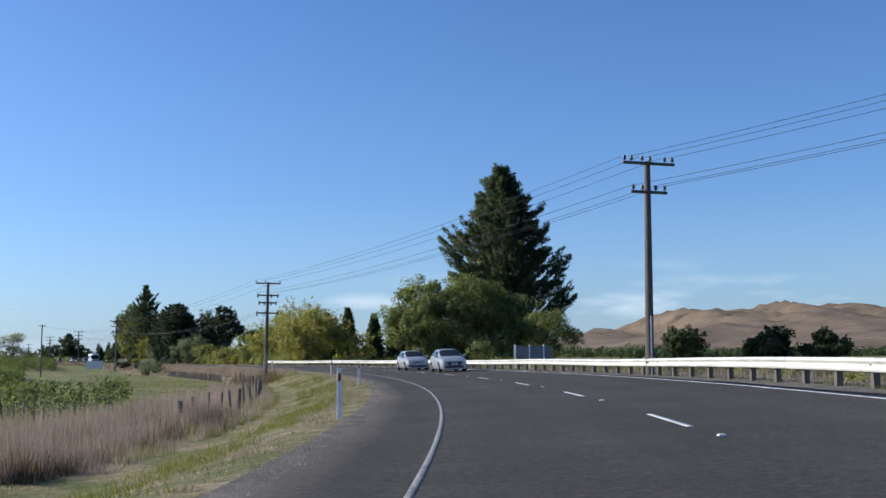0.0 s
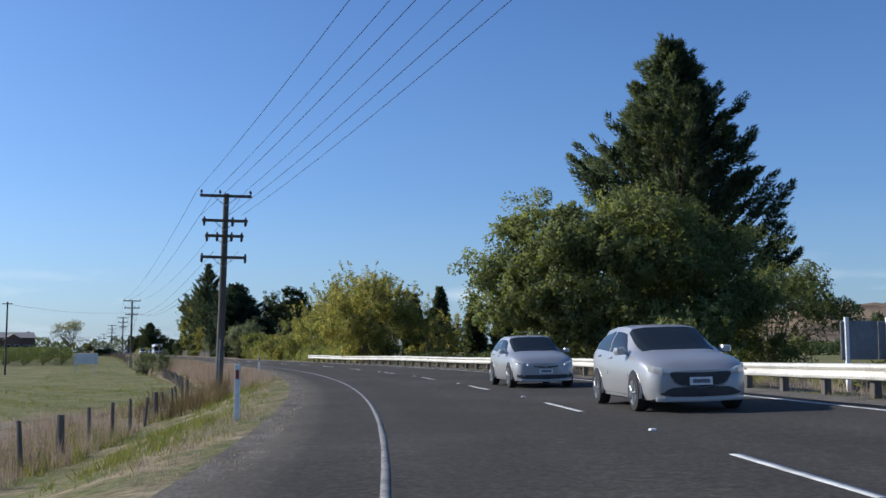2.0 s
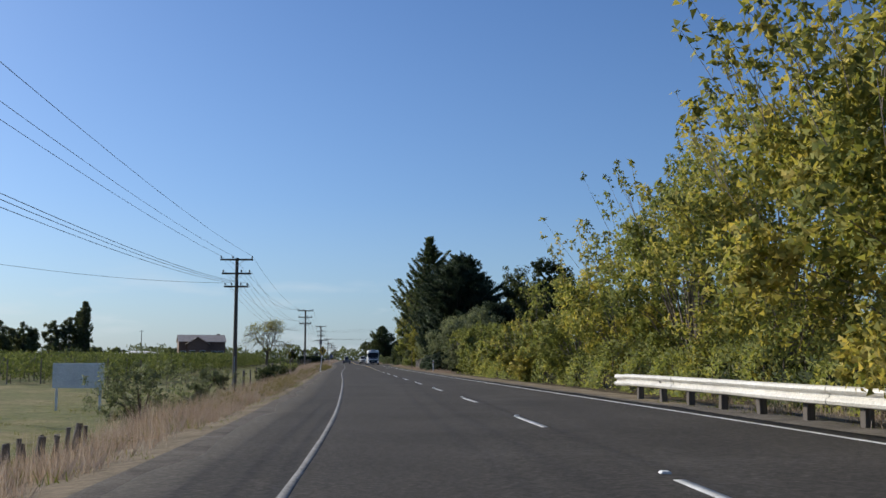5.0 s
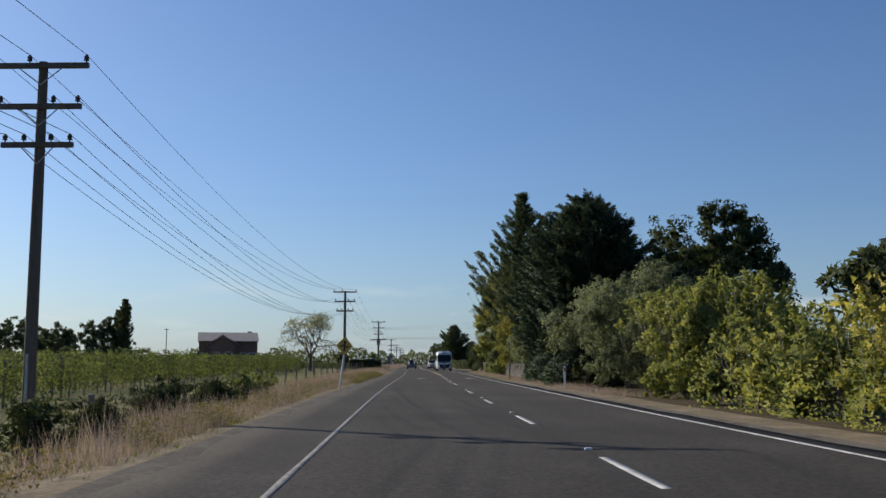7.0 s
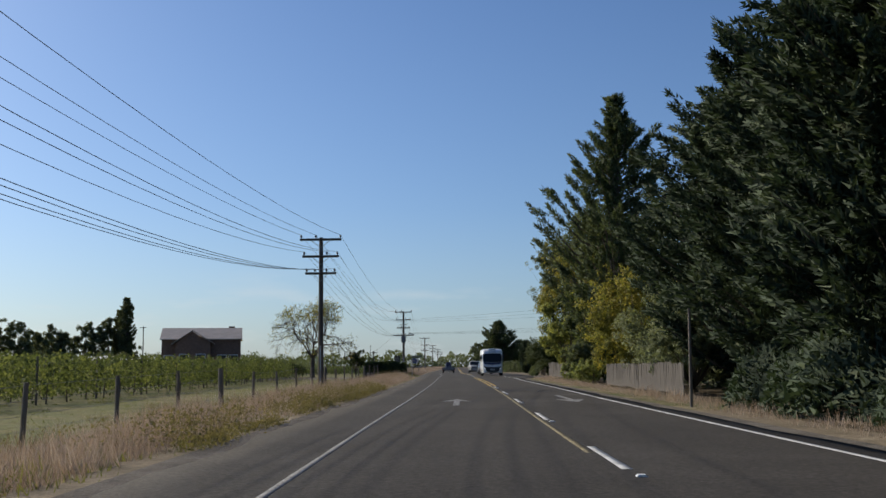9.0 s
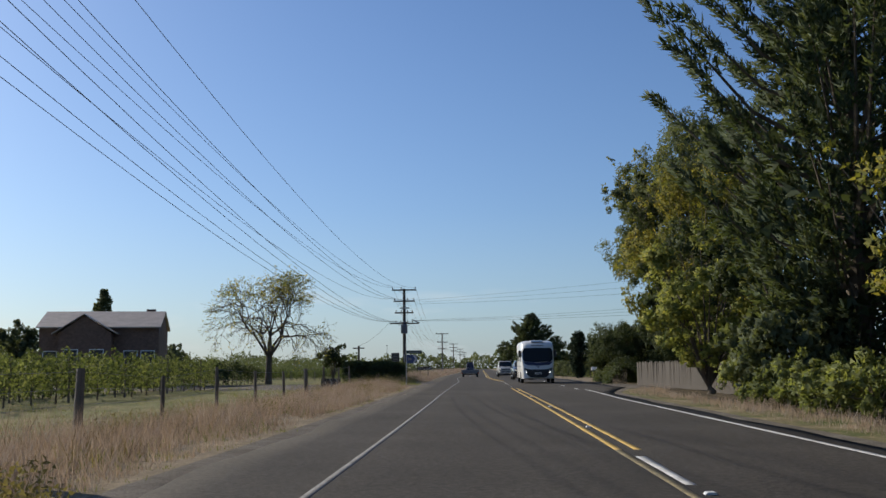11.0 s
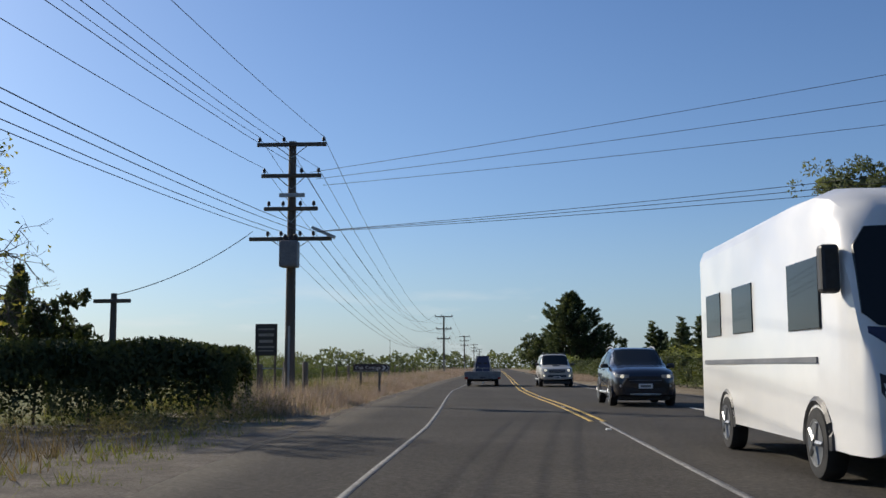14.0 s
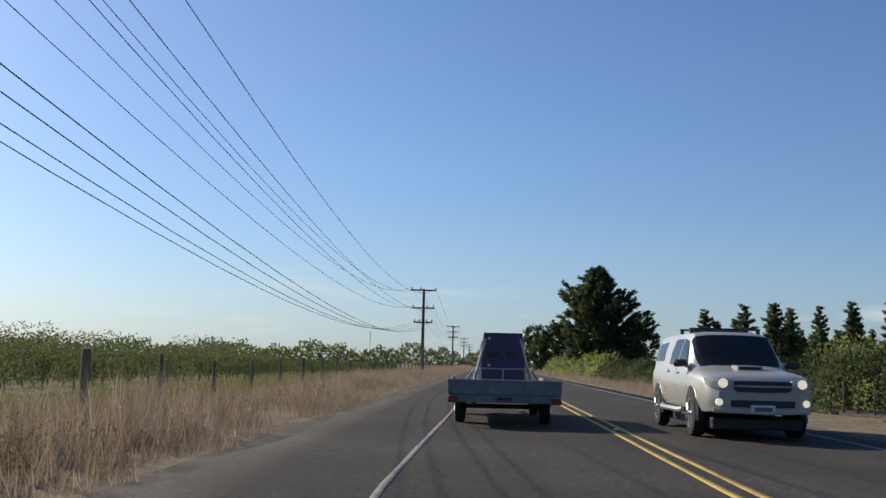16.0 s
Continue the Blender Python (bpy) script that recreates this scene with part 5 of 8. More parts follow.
def shrub_row(name, label, pts, h, w, mat, leaf, dens, group="", trim=0.0, lump=0.25):
    """A hedge along pts: leaves on and in a lumpy ridge. trim squares it off."""
    pts = np.array(pts, dtype=float)
    seg = np.hypot(*np.diff(pts, axis=0).T)
    acc = np.r_[0, np.cumsum(seg)]
    n = int(acc[-1] * dens)
    q = rng.uniform(0, acc[-1], n)
    px, py = np.interp(q, acc, pts[:, 0]), np.interp(q, acc, pts[:, 1])
    i = np.clip(np.searchsorted(acc, q) - 1, 0, len(seg) - 1)
    d = np.diff(pts, axis=0)[i] / seg[i][:, None]
    lumps_ = 1 + lump * np.sin(q * 0.9) * np.sin(q * 0.37 + 1) + lump * 0.6 * np.sin(q * 2.3)
    a = rng.uniform(0, math.pi, n)
    rr = rng.uniform(0.55, 1.0, n) ** 0.5
    ca, sa = np.cos(a), np.sin(a)
    if trim:
        ca, sa = np.sign(ca) * np.abs(ca) ** (1 - trim), sa ** (1 - trim)
    off, up = ca * rr * w / 2 * lumps_, sa * rr * h * lumps_
    X, Y = px - d[:, 1] * off, py + d[:, 0] * off
    g = np.array([land(pts[j][0], pts[j][1]) for j in range(len(pts))])
    Z = np.interp(q, acc, g) + np.maximum(0.03, up)
    o = thing(name, pose(*pts[0], g[0]), label, "hedge", group)
    V = blades(np.stack([X, Y, Z], axis=1), np.stack([-d[:, 1] * ca, d[:, 0] * ca, sa], axis=1) * 0.7 + rng.normal(size=(n, 3)) * 0.6, *leaf) - np.array([*pts[0], g[0]])
    stems = Shape()
    for f in np.arange(0.4, acc[-1], 1.2):
        bx, by, bz = np.interp(f, acc, pts[:, 0]) - pts[0][0], np.interp(f, acc, pts[:, 1]) - pts[0][1], np.interp(f, acc, g) - g[0]
        stems.tube([(bx, by, bz - 0.1), (bx + 0.05, by, bz + h * 0.7)], [0.04, 0.02], 5)
    tagged(part("stem_work", stems, M["bark"], o), kind="stuff")
    knob = np.stack([np.sin(q * 3.1 + up * 4), np.cos(q * 2.3 - up * 3), np.sin(q * 4.7 + off * 3)], axis=1)
    leaf_mesh("foliage", V, M[mat], o, out=unit(np.stack([-d[:, 1] * ca, d[:, 0] * ca, sa + 0.1], axis=1) + 0.55 * knob))
    return o


def road_pts(s0, s1, n0, n1, k=6):
    return [by_road(s0 + (s1 - s0) * i / k, n0 + (n1 - n0) * i / k) for i in range(k + 1)]


shrub_row("hedge", "long clipped green hedge across the drive", road_pts(300, 345, -24, -21.0), 1.5, 1.6, "dark", (0.16, 0.1), 330, trim=0.5)
shrub_row("hedge", "dense dark clipped hedge beside the driveway", road_pts(337.8, 338.4, -12.6, -7.6), 1.75, 4.8, "dark", (0.13, 0.08), 4200, trim=0.55, lump=0.08)
shrub_row("hedge", "dark clipped hedge along the far verge", road_pts(364, 380, 11.5, 8.2), 1.7, 2.0, "dark", (0.14, 0.09), 900, trim=0.5, lump=0.1)
shrub_row("hedge", "rough green hedge along the far verge", road_pts(384, 440, 8.8, 8.0), 1.6, 2.6, "dark", (0.14, 0.09), 700, lump=0.2)
shrub_row("hedge", "rough green hedge along the far verge", road_pts(440, 520, 8.0, 8.5), 1.9, 2.8, "broad", (0.35, 0.22), 160, lump=0.35)
shrub_row("hedge", "leafy bank of shrubs behind the far verge", road_pts(364, 402, 18, 14), 2.1, 5.0, "broad", (0.14, 0.09), 1000, lump=0.3)
shrub_row("hedge", "low scrub behind the guard rail", road_pts(30, 92, 12.5, 11.0, 12), 0.7, 2.2, "grass", (0.2, 0.06), 160, lump=0.5)
shrub_row("hedge", "yellowing undergrowth at the foot of the roadside trees", road_pts(136, 197, 7.6, 6.6, 12), 1.7, 2.2, "yelgreen", (0.11, 0.07), 620, lump=0.35)
shrub_row("hedge", "dark undergrowth at the foot of the driveway shrubs", road_pts(319, 335, 7.4, 8.4), 1.3, 2.2, "dark", (0.12, 0.07), 1100, lump=0.3)
shrub_row("hedge", "low skirt of dark cypress boughs along the verge", road_pts(222, 242, 6.5, 6.8, 8), 1.4, 2.8, "cypress", (0.24, 0.09), 1500, lump=0.4)
shrub_row("hedge", "brown scrub along the far side of the highway", road_pts(100, 150, 9.5, 7.5, 8), 0.9, 2.4, "dark", (0.2, 0.1), 200, lump=0.4)
x, y = by_road(343, -14)
broadleaf(x, y, 3.4, 1.5, "dark", "small round tree behind the clipped hedge", 18, 220, (0.16, 0.1), 0.2, 0.33, seed=210)
for i, (s, n, h, r_, mt) in enumerate([(160.5, -10.4, 2.3, 1.8, "willow"), (164.5, -9.0, 1.9, 1.5, "willow"), (196, -8.2, 1.2, 1.2, "dark"), (199.5, -7.8, 1.0, 1.0, "dark"), (186, -7.6, 1.0, 1.0, "dark"), (206.5, -7.8, 1.1, 0.9, "broad")]):
    x, y = by_road(s, n)
    broadleaf(x, y, h, r_, mt, {"willow": "pale grey-green roadside shrub", "dark": "dark low roadside bush", "broad": "dark green roadside bush"}[mt], 16, 240, (0.13, 0.05), 0.0, 0.36, seed=220 + i, name="shrub", group="verge shrubs", sprigs=12)


def stalk_field(name, label, s0, s1, na, nb, count, h, w, mat, per=7, lean=0.35, patch=0.0, cat="grass"):
    """Grass between two offsets from the road's edge: tufts of narrow blades."""
    s = rng.uniform(s0, s1, count)
    f = rng.uniform(0, 1, count)
    n = (na(s) if callable(na) else na) * (1 - f) + (nb(s) if callable(nb) else nb) * f
    if patch:
        keep = np.sin(s * 0.55 + n) * np.sin(s * 0.23 + 2 + n * 0.7) + rng.uniform(-1, 1, count) > patch
        s, n = s[keep], n[keep]
    x, y = at_road(s, n)
    z = ground_z(s, n) - 0.03
    k = len(s)
    tall = h * rng.uniform(0.55, 1.25, k) * (1 + 0.3 * np.sin(s * 0.31) * np.sin(s * 0.11 + n))
    tall = tall * np.clip(np.maximum(edge_left(s) - n, n - edge_right(s)) / 1.6, 0.3, 1.0) * rng.choice([0.45, 0.8, 1.0, 1.15], k)
    base = np.repeat(np.stack([x, y, z], axis=1), per, axis=0) + rng.normal(size=(k * per, 3)) * np.array([0.09, 0.09, 0.0])
    H = np.repeat(tall, per) * rng.uniform(0.6, 1.1, k * per)
    az = rng.uniform(0, 2 * math.pi, k * per)
    out = np.stack([np.cos(az), np.sin(az), np.zeros_like(az)], axis=1)
    side = np.stack([-np.sin(az + 0.6), np.cos(az + 0.6), np.zeros_like(az)], axis=1)
    ln = (lean * rng.uniform(0.2, 1.3, k * per) * H)[:, None]
    tip = base + out * ln + np.array([0, 0, 1.0]) * H[:, None]
    V = np.stack([base - side * w * 0.6, base + side * w * 0.6, tip], axis=1).reshape(-1, 3)
    F = np.arange(len(V)).reshape(-1, 3)
    return tagged(link_mesh(name, V, F, M[mat]), label, cat, kind="stuff")


el = edge_left
stalk_field("long_grass", "tall dry beige grass on the verge", 92, 250, lambda s: el(s) - 0.7, lambda s: el(s) - 3.6, 10000, 0.60, 0.009, "straw", 14, 0.65, -0.45)
stalk_field("long_grass", "tall dry beige grass on the verge", 250, 316, lambda s: el(s) - 0.6, lambda s: el(s) - 4.2, 5500, 0.55, 0.010, "straw", 14, 0.75, -0.2)
stalk_field("long_grass", "tall dry beige grass on the verge", 338, 470, lambda s: el(s) - 0.35, lambda s: el(s) - 3.4, 9000, 0.74, 0.012, "straw", 13, 0.75, -0.25)
stalk_field("long_grass", "tall dry beige grass on the verge", 470, 700, lambda s: el(s) - 0.6, lambda s: el(s) - 4.0, 3500, 0.8, 0.05, "straw", 5)
stalk_field("weeds", "green weeds along the foot of the long grass", 92, 470, lambda s: el(s) - 0.35, lambda s: el(s) - 2.2, 7500, 0.30, 0.016, "grass", 7, 0.8, 0.1, "weeds")
stalk_field("rank_grass", "rank grey-green grass behind the dry verge", 338, 470, lambda s: el(s) - 2.6, lambda s: el(s) - 8.0, 6500, 0.5, 0.016, "grass", 9, 0.7, -0.4)
stalk_field("weeds", "dark dead weeds among the long grass", 95, 470, lambda s: el(s) - 1.4, lambda s: el(s) - 4.6, 6000, 0.5, 0.016, "deadweed", 7, 0.7, 0.35, "weeds")
stalk_field("mown_grass", "short mown verge grass, half dry", -30, 92, lambda s: el(s) - 0.3, lambda s: el(s) - 6.5, 15000, 0.085, 0.012, "grass", 8, 0.9, -0.1)
stalk_field("cut_hay", "cut straw lying on the mown verge", -30, 92, lambda s: el(s) - 0.5, lambda s: el(s) - 6.5, 9000, 0.05, 0.012, "straw", 8, 2.2, 0.1)
stalk_field("long_grass", "pale seeding grass along the fence", 20, 92, lambda s: el(s) - 4.6, lambda s: el(s) - 8.2, 6500, 0.55, 0.012, "straw", 7, 0.35, -0.25)
stalk_field("rank_grass", "tall pale seeding grass in a thick bank", 18, 40, lambda s: el(s) - 5.6, lambda s: el(s) - 9.0, 3800, 0.85, 0.013, "straw", 9, 0.35, -0.7)
stalk_field("rank_grass", "dark leafy foot of the grass bank", 18, 40, lambda s: el(s) - 5.4, lambda s: el(s) - 8.4, 3000, 0.50, 0.022, "deadweed", 8, 0.5, -0.5)
stalk_field("weeds", "dark weeds along the fence", 22, 100, lambda s: el(s) - 4.4, lambda s: el(s) - 7.0, 3000, 0.42, 0.02, "grass", 7, 0.6, 0.1, "weeds")
stalk_field("paddock_grass", "green and straw-coloured paddock grass", 60, 330, lambda s: el(s) - 4.0, lambda s: el(s) - 15, 12000, 0.12, 0.014, "grass", 6, 0.8, -0.5)
stalk_field("long_grass", "dry grass along the far verge", 392, 520, lambda s: edge_right(s) + 0.8, lambda s: edge_right(s) + 4.0, 6000, 0.5, 0.02, "straw", 6)
stalk_field("long_grass", "dry grass along the far verge", 205, 305, lambda s: edge_right(s) + 0.7, lambda s: edge_right(s) + 2.2, 2600, 0.28, 0.013, "straw", 6, 0.5, 0.0)
stalk_field("long_grass", "thin dry grass under the guard rail", -20, 150, lambda s: rail_n(s) + 0.2, lambda s: rail_n(s) + 3.0, 6000, 0.35, 0.014, "straw", 6, 0.5, -0.2)
stalk_field("weeds", "weeds along the foot of the guard rail", -20, 150, lambda s: rail_n(s) - 0.15, lambda s: rail_n(s) + 0.5, 1300, 0.18, 0.015, "grass", 6, 0.8, 0.0, "weeds")


def leaf_weeds(label, s0, s1, na, nb, count, h, leaf, mat, per=26):
    """Low leafy weeds: short stems set with small leaves, in uneven drifts."""
    s = rng.uniform(s0, s1, count)
    n = el(s) - na - (nb - na) * rng.uniform(0, 1, count) ** 1.3
    keep = np.sin(s * 0.42) * np.sin(s * 0.19 + 1) + 0.6 * np.sin(s * 1.3 + n) + rng.uniform(-1, 1, count) > -0.2
    s, n = s[keep], n[keep]
    x, y = at_road(s, n)
    k = len(s)
    H = h * rng.uniform(0.45, 1.2, k) * np.clip((el(s) - n) / 1.0, 0.4, 1.0)
    base = np.repeat(np.stack([x, y, ground_z(s, n)], axis=1), per, axis=0)
    u = rng.uniform(0.1, 1.0, k * per)
    P = base + np.stack([rng.normal(size=k * per) * 0.13, rng.normal(size=k * per) * 0.13, np.repeat(H, per) * u], axis=1)
    ob = leaf_mesh("weeds", blades(P, rng.normal(size=P.shape) + np.array([0, 0, 0.4]), *leaf), M[mat], None)
    return tagged(ob, label, "weeds", kind="stuff")


stalk_field("dry_weeds", "tall dead brown weeds round the foot of the power pole", 86, 102, lambda s: el(s) - 2.6, lambda s: el(s) - 5.6, 700, 1.05, 0.016, "deadweed", 10, 0.45, 0.3, "weeds")
stalk_field("edge_grass", "ragged dry grass along the gravel edge", -12, 100, lambda s: el(s) + 0.05, lambda s: el(s) - 1.3, 5200, 0.22, 0.010, "straw", 8, 0.9, 0.1)
stalk_field("edge_grass", "green tufts along the gravel edge", -12, 100, lambda s: el(s) - 0.4, lambda s: el(s) - 3.4, 5200, 0.26, 0.012, "grass", 9, 0.8, 0.2)
stalk_field("paddock_grass", "rough paddock grass behind the fence", 20, 130, lambda s: el(s) - 6.0, lambda s: el(s) - 24, 12000, 0.16, 0.018, "grass", 6, 0.8, 0.1)
leaf_weeds("yellow-green leafy weeds on the road's edge", 226, 264, 0.35, 1.5, 480, 0.50, (0.055, 0.035), "weedleaf", 55)
leaf_weeds("yellow-green leafy weeds on the road's edge", 150, 222, 0.8, 3.4, 700, 0.42, (0.055, 0.035), "weedleaf", 55)
leaf_weeds("dull green leafy weeds in the dry grass", 92, 318, 1.6, 6.0, 1000, 0.42, (0.055, 0.03), "weedleaf", 55)
leaf_weeds("dull green leafy weeds in the dry grass", 330, 430, 1.2, 6.0, 1500, 0.5, (0.055, 0.03), "weedleaf", 55)

# ---- vineyards ----


def vine_row(pts, h, leaf, dens, label, group, every=6.0, seed=0, mat="vine"):
    """One trellised row: posts, two wires, thin trunks and a ragged band of leaves from knee height up."""
    pts = np.array(pts, dtype=float)
    seg = np.hypot(*np.diff(pts, axis=0).T)
    acc = np.r_[0, np.cumsum(seg)]
    g = np.array([land(*p) for p in pts])
    o = thing("vine_row", pose(*pts[0], g[0]), label, "vines", group)
    org = np.array([*pts[0], g[0]])
    r = np.random.default_rng(seed)
    n = int(acc[-1] * dens)
    q = r.uniform(0, acc[-1], n)
    i = np.clip(np.searchsorted(acc, q) - 1, 0, len(seg) - 1)
    d = np.diff(pts, axis=0)[i] / seg[i][:, None]
    up = 0.36 + (h - 0.36) * r.uniform(0, 1, n) ** 0.8 * (1 + 0.13 * np.sin(q * 2.1 + seed) + 0.10 * np.sin(q * 5.3))
    off = r.normal(size=n) * 0.22 * (1 + 0.6 * np.sin(q * 3.1))
    up -= np.abs(off) * 0.5
    P = np.stack([np.interp(q, acc, pts[:, 0]) - d[:, 1] * off, np.interp(q, acc, pts[:, 1]) + d[:, 0] * off, np.interp(q, acc, g) + up], axis=1)
    leaf_mesh("leaves", blades(P - org, r.normal(size=(n, 3)) + np.array([0, 0, -0.3]), *leaf), M[mat], o)

    def spot(f):
        return Vector((float(np.interp(f, acc, pts[:, 0])), float(np.interp(f, acc, pts[:, 1])), float(np.interp(f, acc, g)))) - Vector(org)

    for f in np.arange(0, acc[-1] + 0.1, every):
        b = spot(f)
        part("post", Shape().tube([b - Vector((0, 0, 0.2)), b + Vector((0, 0, h * 0.98))], 0.05, 6), M["post"], o)
    stems = Shape()
    for f in np.arange(1.0, acc[-1], every / 3):
        b = spot(f)
        stems.tube([b - Vector((0, 0, 0.1)), b + Vector((r.normal() * 0.05, r.normal() * 0.05, 0.8))], [0.035, 0.025], 4)
    tagged(part("stem_work", stems, M["bark"], o), kind="stuff")
    part("trellis_wire", Shape().tube([spot(f) + Vector((0, 0, 0.9)) for f in acc], 0.004, 3, False), M["wire"], o)
    return o


for k in range(10):
    n0 = -19.0 - 2.5 * k
    pts = [by_road(s, n0) for s in np.linspace(206, 322 - 3 * k, 9)]
    near = k < 4
    vine_row(pts, 2.0, (0.15, 0.12) if near else (0.24, 0.18), 170 if near else 50, "trellised row of green grapevines on wooden posts", "vineyard rows beyond the verge", 7.0, k)
for k in range(11):
    n0 = -27.0 - 4.0 * k
    pts = [by_road(s, n0 - 2) for s in np.linspace(40 + 3 * k, 196, 9)]
    near = k < 3
    vine_row(pts, 1.7, (0.18, 0.14) if near else (0.36, 0.26), 110 if near else 24, "trellised row of green grapevines on wooden posts", "vineyard rows across the paddock", 8.0, 30 + k)
for k in range(7):
    n0 = -16.5 - 2.6 * k
    pts = [by_road(s, n0) for s in np.linspace(368, 520, 9)]
    vine_row(pts, 1.0, (0.10, 0.08) if k < 3 else (0.2, 0.15), 230 if k < 3 else 60, "trellised row of green grapevines on wooden posts", "vineyard rows past the signs", 8.0, 60 + k, "low_vine")
for k in range(7):
    n0 = -17.0 - 3.0 * k
    pts = [by_road(s, n0) for s in np.linspace(6, 56 - 2 * k, 5)]
    vine_row(pts, 1.35, (0.17, 0.13), 70, "trellised row of green grapevines on wooden posts", "vineyard rows by the bend", 6.0, 80 + k)


def canopy_field(name, label, s0, s1, n0, n1, count, leaf, h, mat, cat="vines"):
    """Far rows too small to tell apart: leaves scattered in ridges."""
    s, n = rng.uniform(s0, s1, count), rng.uniform(n0, n1, count)
    n = np.round(n / 3.2) * 3.2 + rng.normal(size=count) * 0.3
    x, y = spread(s, n)
    z = ground_z(s, n) + h * rng.uniform(0.35, 1.0, count)
    ob = leaf_mesh(name, blades(np.stack([x, y, z], axis=1), rng.normal(size=(count, 3)), *leaf), M[mat], None)
    return tagged(ob, label, cat, kind="stuff")


canopy_field("far_vines", "far green vineyard rows on rising ground", 60, 330, -150, -72, 26000, (0.75, 0.55), 1.7, "vine")
canopy_field("far_vines", "far green vineyard rows on rising ground", 210, 330, -72, -45, 9000, (0.45, 0.35), 1.7, "vine")
canopy_field("far_vines", "far green vineyard rows on level ground", 380, 640, -110, -32, 26000, (0.5, 0.35), 0.9, "low_vine")


def far_wood(name, label, x0, y0, x1, y1, deep, count, h, mat, leaf=(1.6, 1.1), base=0.0):
    """A distant belt of trees with an uneven top."""
    f = rng.uniform(0, 1, count)
    px, py = x0 + (x1 - x0) * f, y0 + (y1 - y0) * f
    L = math.hypot(x1 - x0, y1 - y0)
    q = f * L
    top = h * (0.62 + 0.22 * np.sin(q * 0.11) + 0.18 * np.sin(q * 0.31 + 1.3) + 0.14 * np.sin(q * 0.83 + 0.4))
    z = -0.5 + (top + base + 0.5) * rng.uniform(0, 1, count) ** 0.85
    off = rng.uniform(-0.5, 0.5, count) * deep
    P = np.stack([px - (y1 - y0) / L * off, py + (x1 - x0) / L * off, z], axis=1)
    ob = leaf_mesh(name, blades(P, rng.normal(size=(count, 3)), *leaf), M[mat], None)
    return tagged(ob, label, "trees", kind="stuff")


far_wood("far_trees", "distant dark belt of trees along the horizon", -330, 900, -60, 1020, 30, 14000, 9, "dark", (1.9, 1.2))
far_wood("far_trees", "distant dark belt of trees along the horizon", -900, 640, -330, 900, 40, 18000, 10, "euc", (2.2, 1.4), 3)
far_wood("far_trees", "distant dark belt of trees along the horizon", -700, 300, -900, 640, 40, 5000, 9, "dark", (4.0, 2.6), 4)
far_wood("far_trees", "distant dark belt of trees beyond the shelter belt", -60, 1020, 260, 900, 40, 10000, 10, "euc", (2.2, 1.4))
far_wood("far_trees", "dark low trees filling a distant shelter belt", *by_road(520, 32), *by_road(500, 75), 12, 5000, 6.5, "pine", (1.2, 0.7))
far_wood("far_trees", "scrub and trees at the foot of the hills", 60, 520, 420, 700, 30, 4000, 5, "dark", (2.2, 1.6))
far_wood("orchard", "long row of young slender fruit trees", *by_road(395, -52), *by_road(560, -46), 9, 24000, 4.2, "euc", (0.42, 0.16))
far_wood("far_trees", "trees and scrub at the foot of the hills", 60, 330, 260, 420, 20, 5000, 4.5, "dark", (1.4, 1.0), -0.5)

# ---- fences and posts ----


def wire_fence(label, pts, h, every, group, lean=4.0, seed=0, wires=4):
    """Round wooden posts with plain wires; a few posts lean."""
    pts = np.array(pts, dtype=float)
    seg = np.hypot(*np.diff(pts, axis=0).T)
    acc = np.r_[0, np.cumsum(seg)]
    o = thing("fence", pose(*pts[0], land(*pts[0])), label, "fence", group)
    base = Vector((*pts[0], land(*pts[0])))
    r = np.random.default_rng(seed)
    tops = []
    for i, f in enumerate(np.arange(0, acc[-1] + 0.1, every)):
        x, y = float(np.interp(f, acc, pts[:, 0])), float(np.interp(f, acc, pts[:, 1]))
        b = Vector((x, y, land(x, y))) - base
        t = b + Vector((math.tan(radians(r.normal() * lean)), math.tan(radians(r.normal() * lean)), 1.0)) * h * r.uniform(0.9, 1.1)
        rad = 0.055 if i % 5 else 0.095
        part("post", Shape().tube([b - (t - b) * 0.15, b.lerp(t, 0.6), t], [rad, rad * 0.95, rad * 0.85], 8), M["post"], o)
        tops.append((b, t))
    for w in range(wires):
        f = 0.25 + 0.7 * w / max(1, wires - 1)
        part("wire", Shape().tube([b.lerp(t, f) for b, t in tops], 0.004, 3, False), M["wire"], o)
    return o


wire_fence("old wooden post and wire fence in long grass", road_pts(33, 104, -11.2, -9.4, 12), 0.95, 2.6, "roadside fences", 6.0, 1)
wire_fence("old post and wire fence, closely set battens", road_pts(112, 150, -9.8, -9.6, 6), 0.75, 0.55, "roadside fences", 6.0, 2, 2)
wire_fence("dark wooden post and wire fence along the paddock", road_pts(196, 318, -10.2, -9.4, 10), 1.25, 5.2, "roadside fences", 1.5, 3)
wire_fence("dark wooden post and wire fence along the vineyard", road_pts(350, 520, -9.6, -9.2, 12), 1.2, 4.6, "roadside fences", 1.5, 4)


def marker_post(s, n, reflector="red"):
    p = thing("marker_post", stand(s, n, 0), "slim white edge marker post with a reflector band", "marker post", "edge marker posts")
    part("blade", Shape().box(-0.05, 0.05, -0.02, 0.02, -0.15, 1.0, 0.01), M["white"], p)
    part("reflector", Shape().box(-0.03, 0.03, -0.026, -0.0205, 0.74, 0.90), M["red_lens"] if reflector == "red" else M["lens"], p)


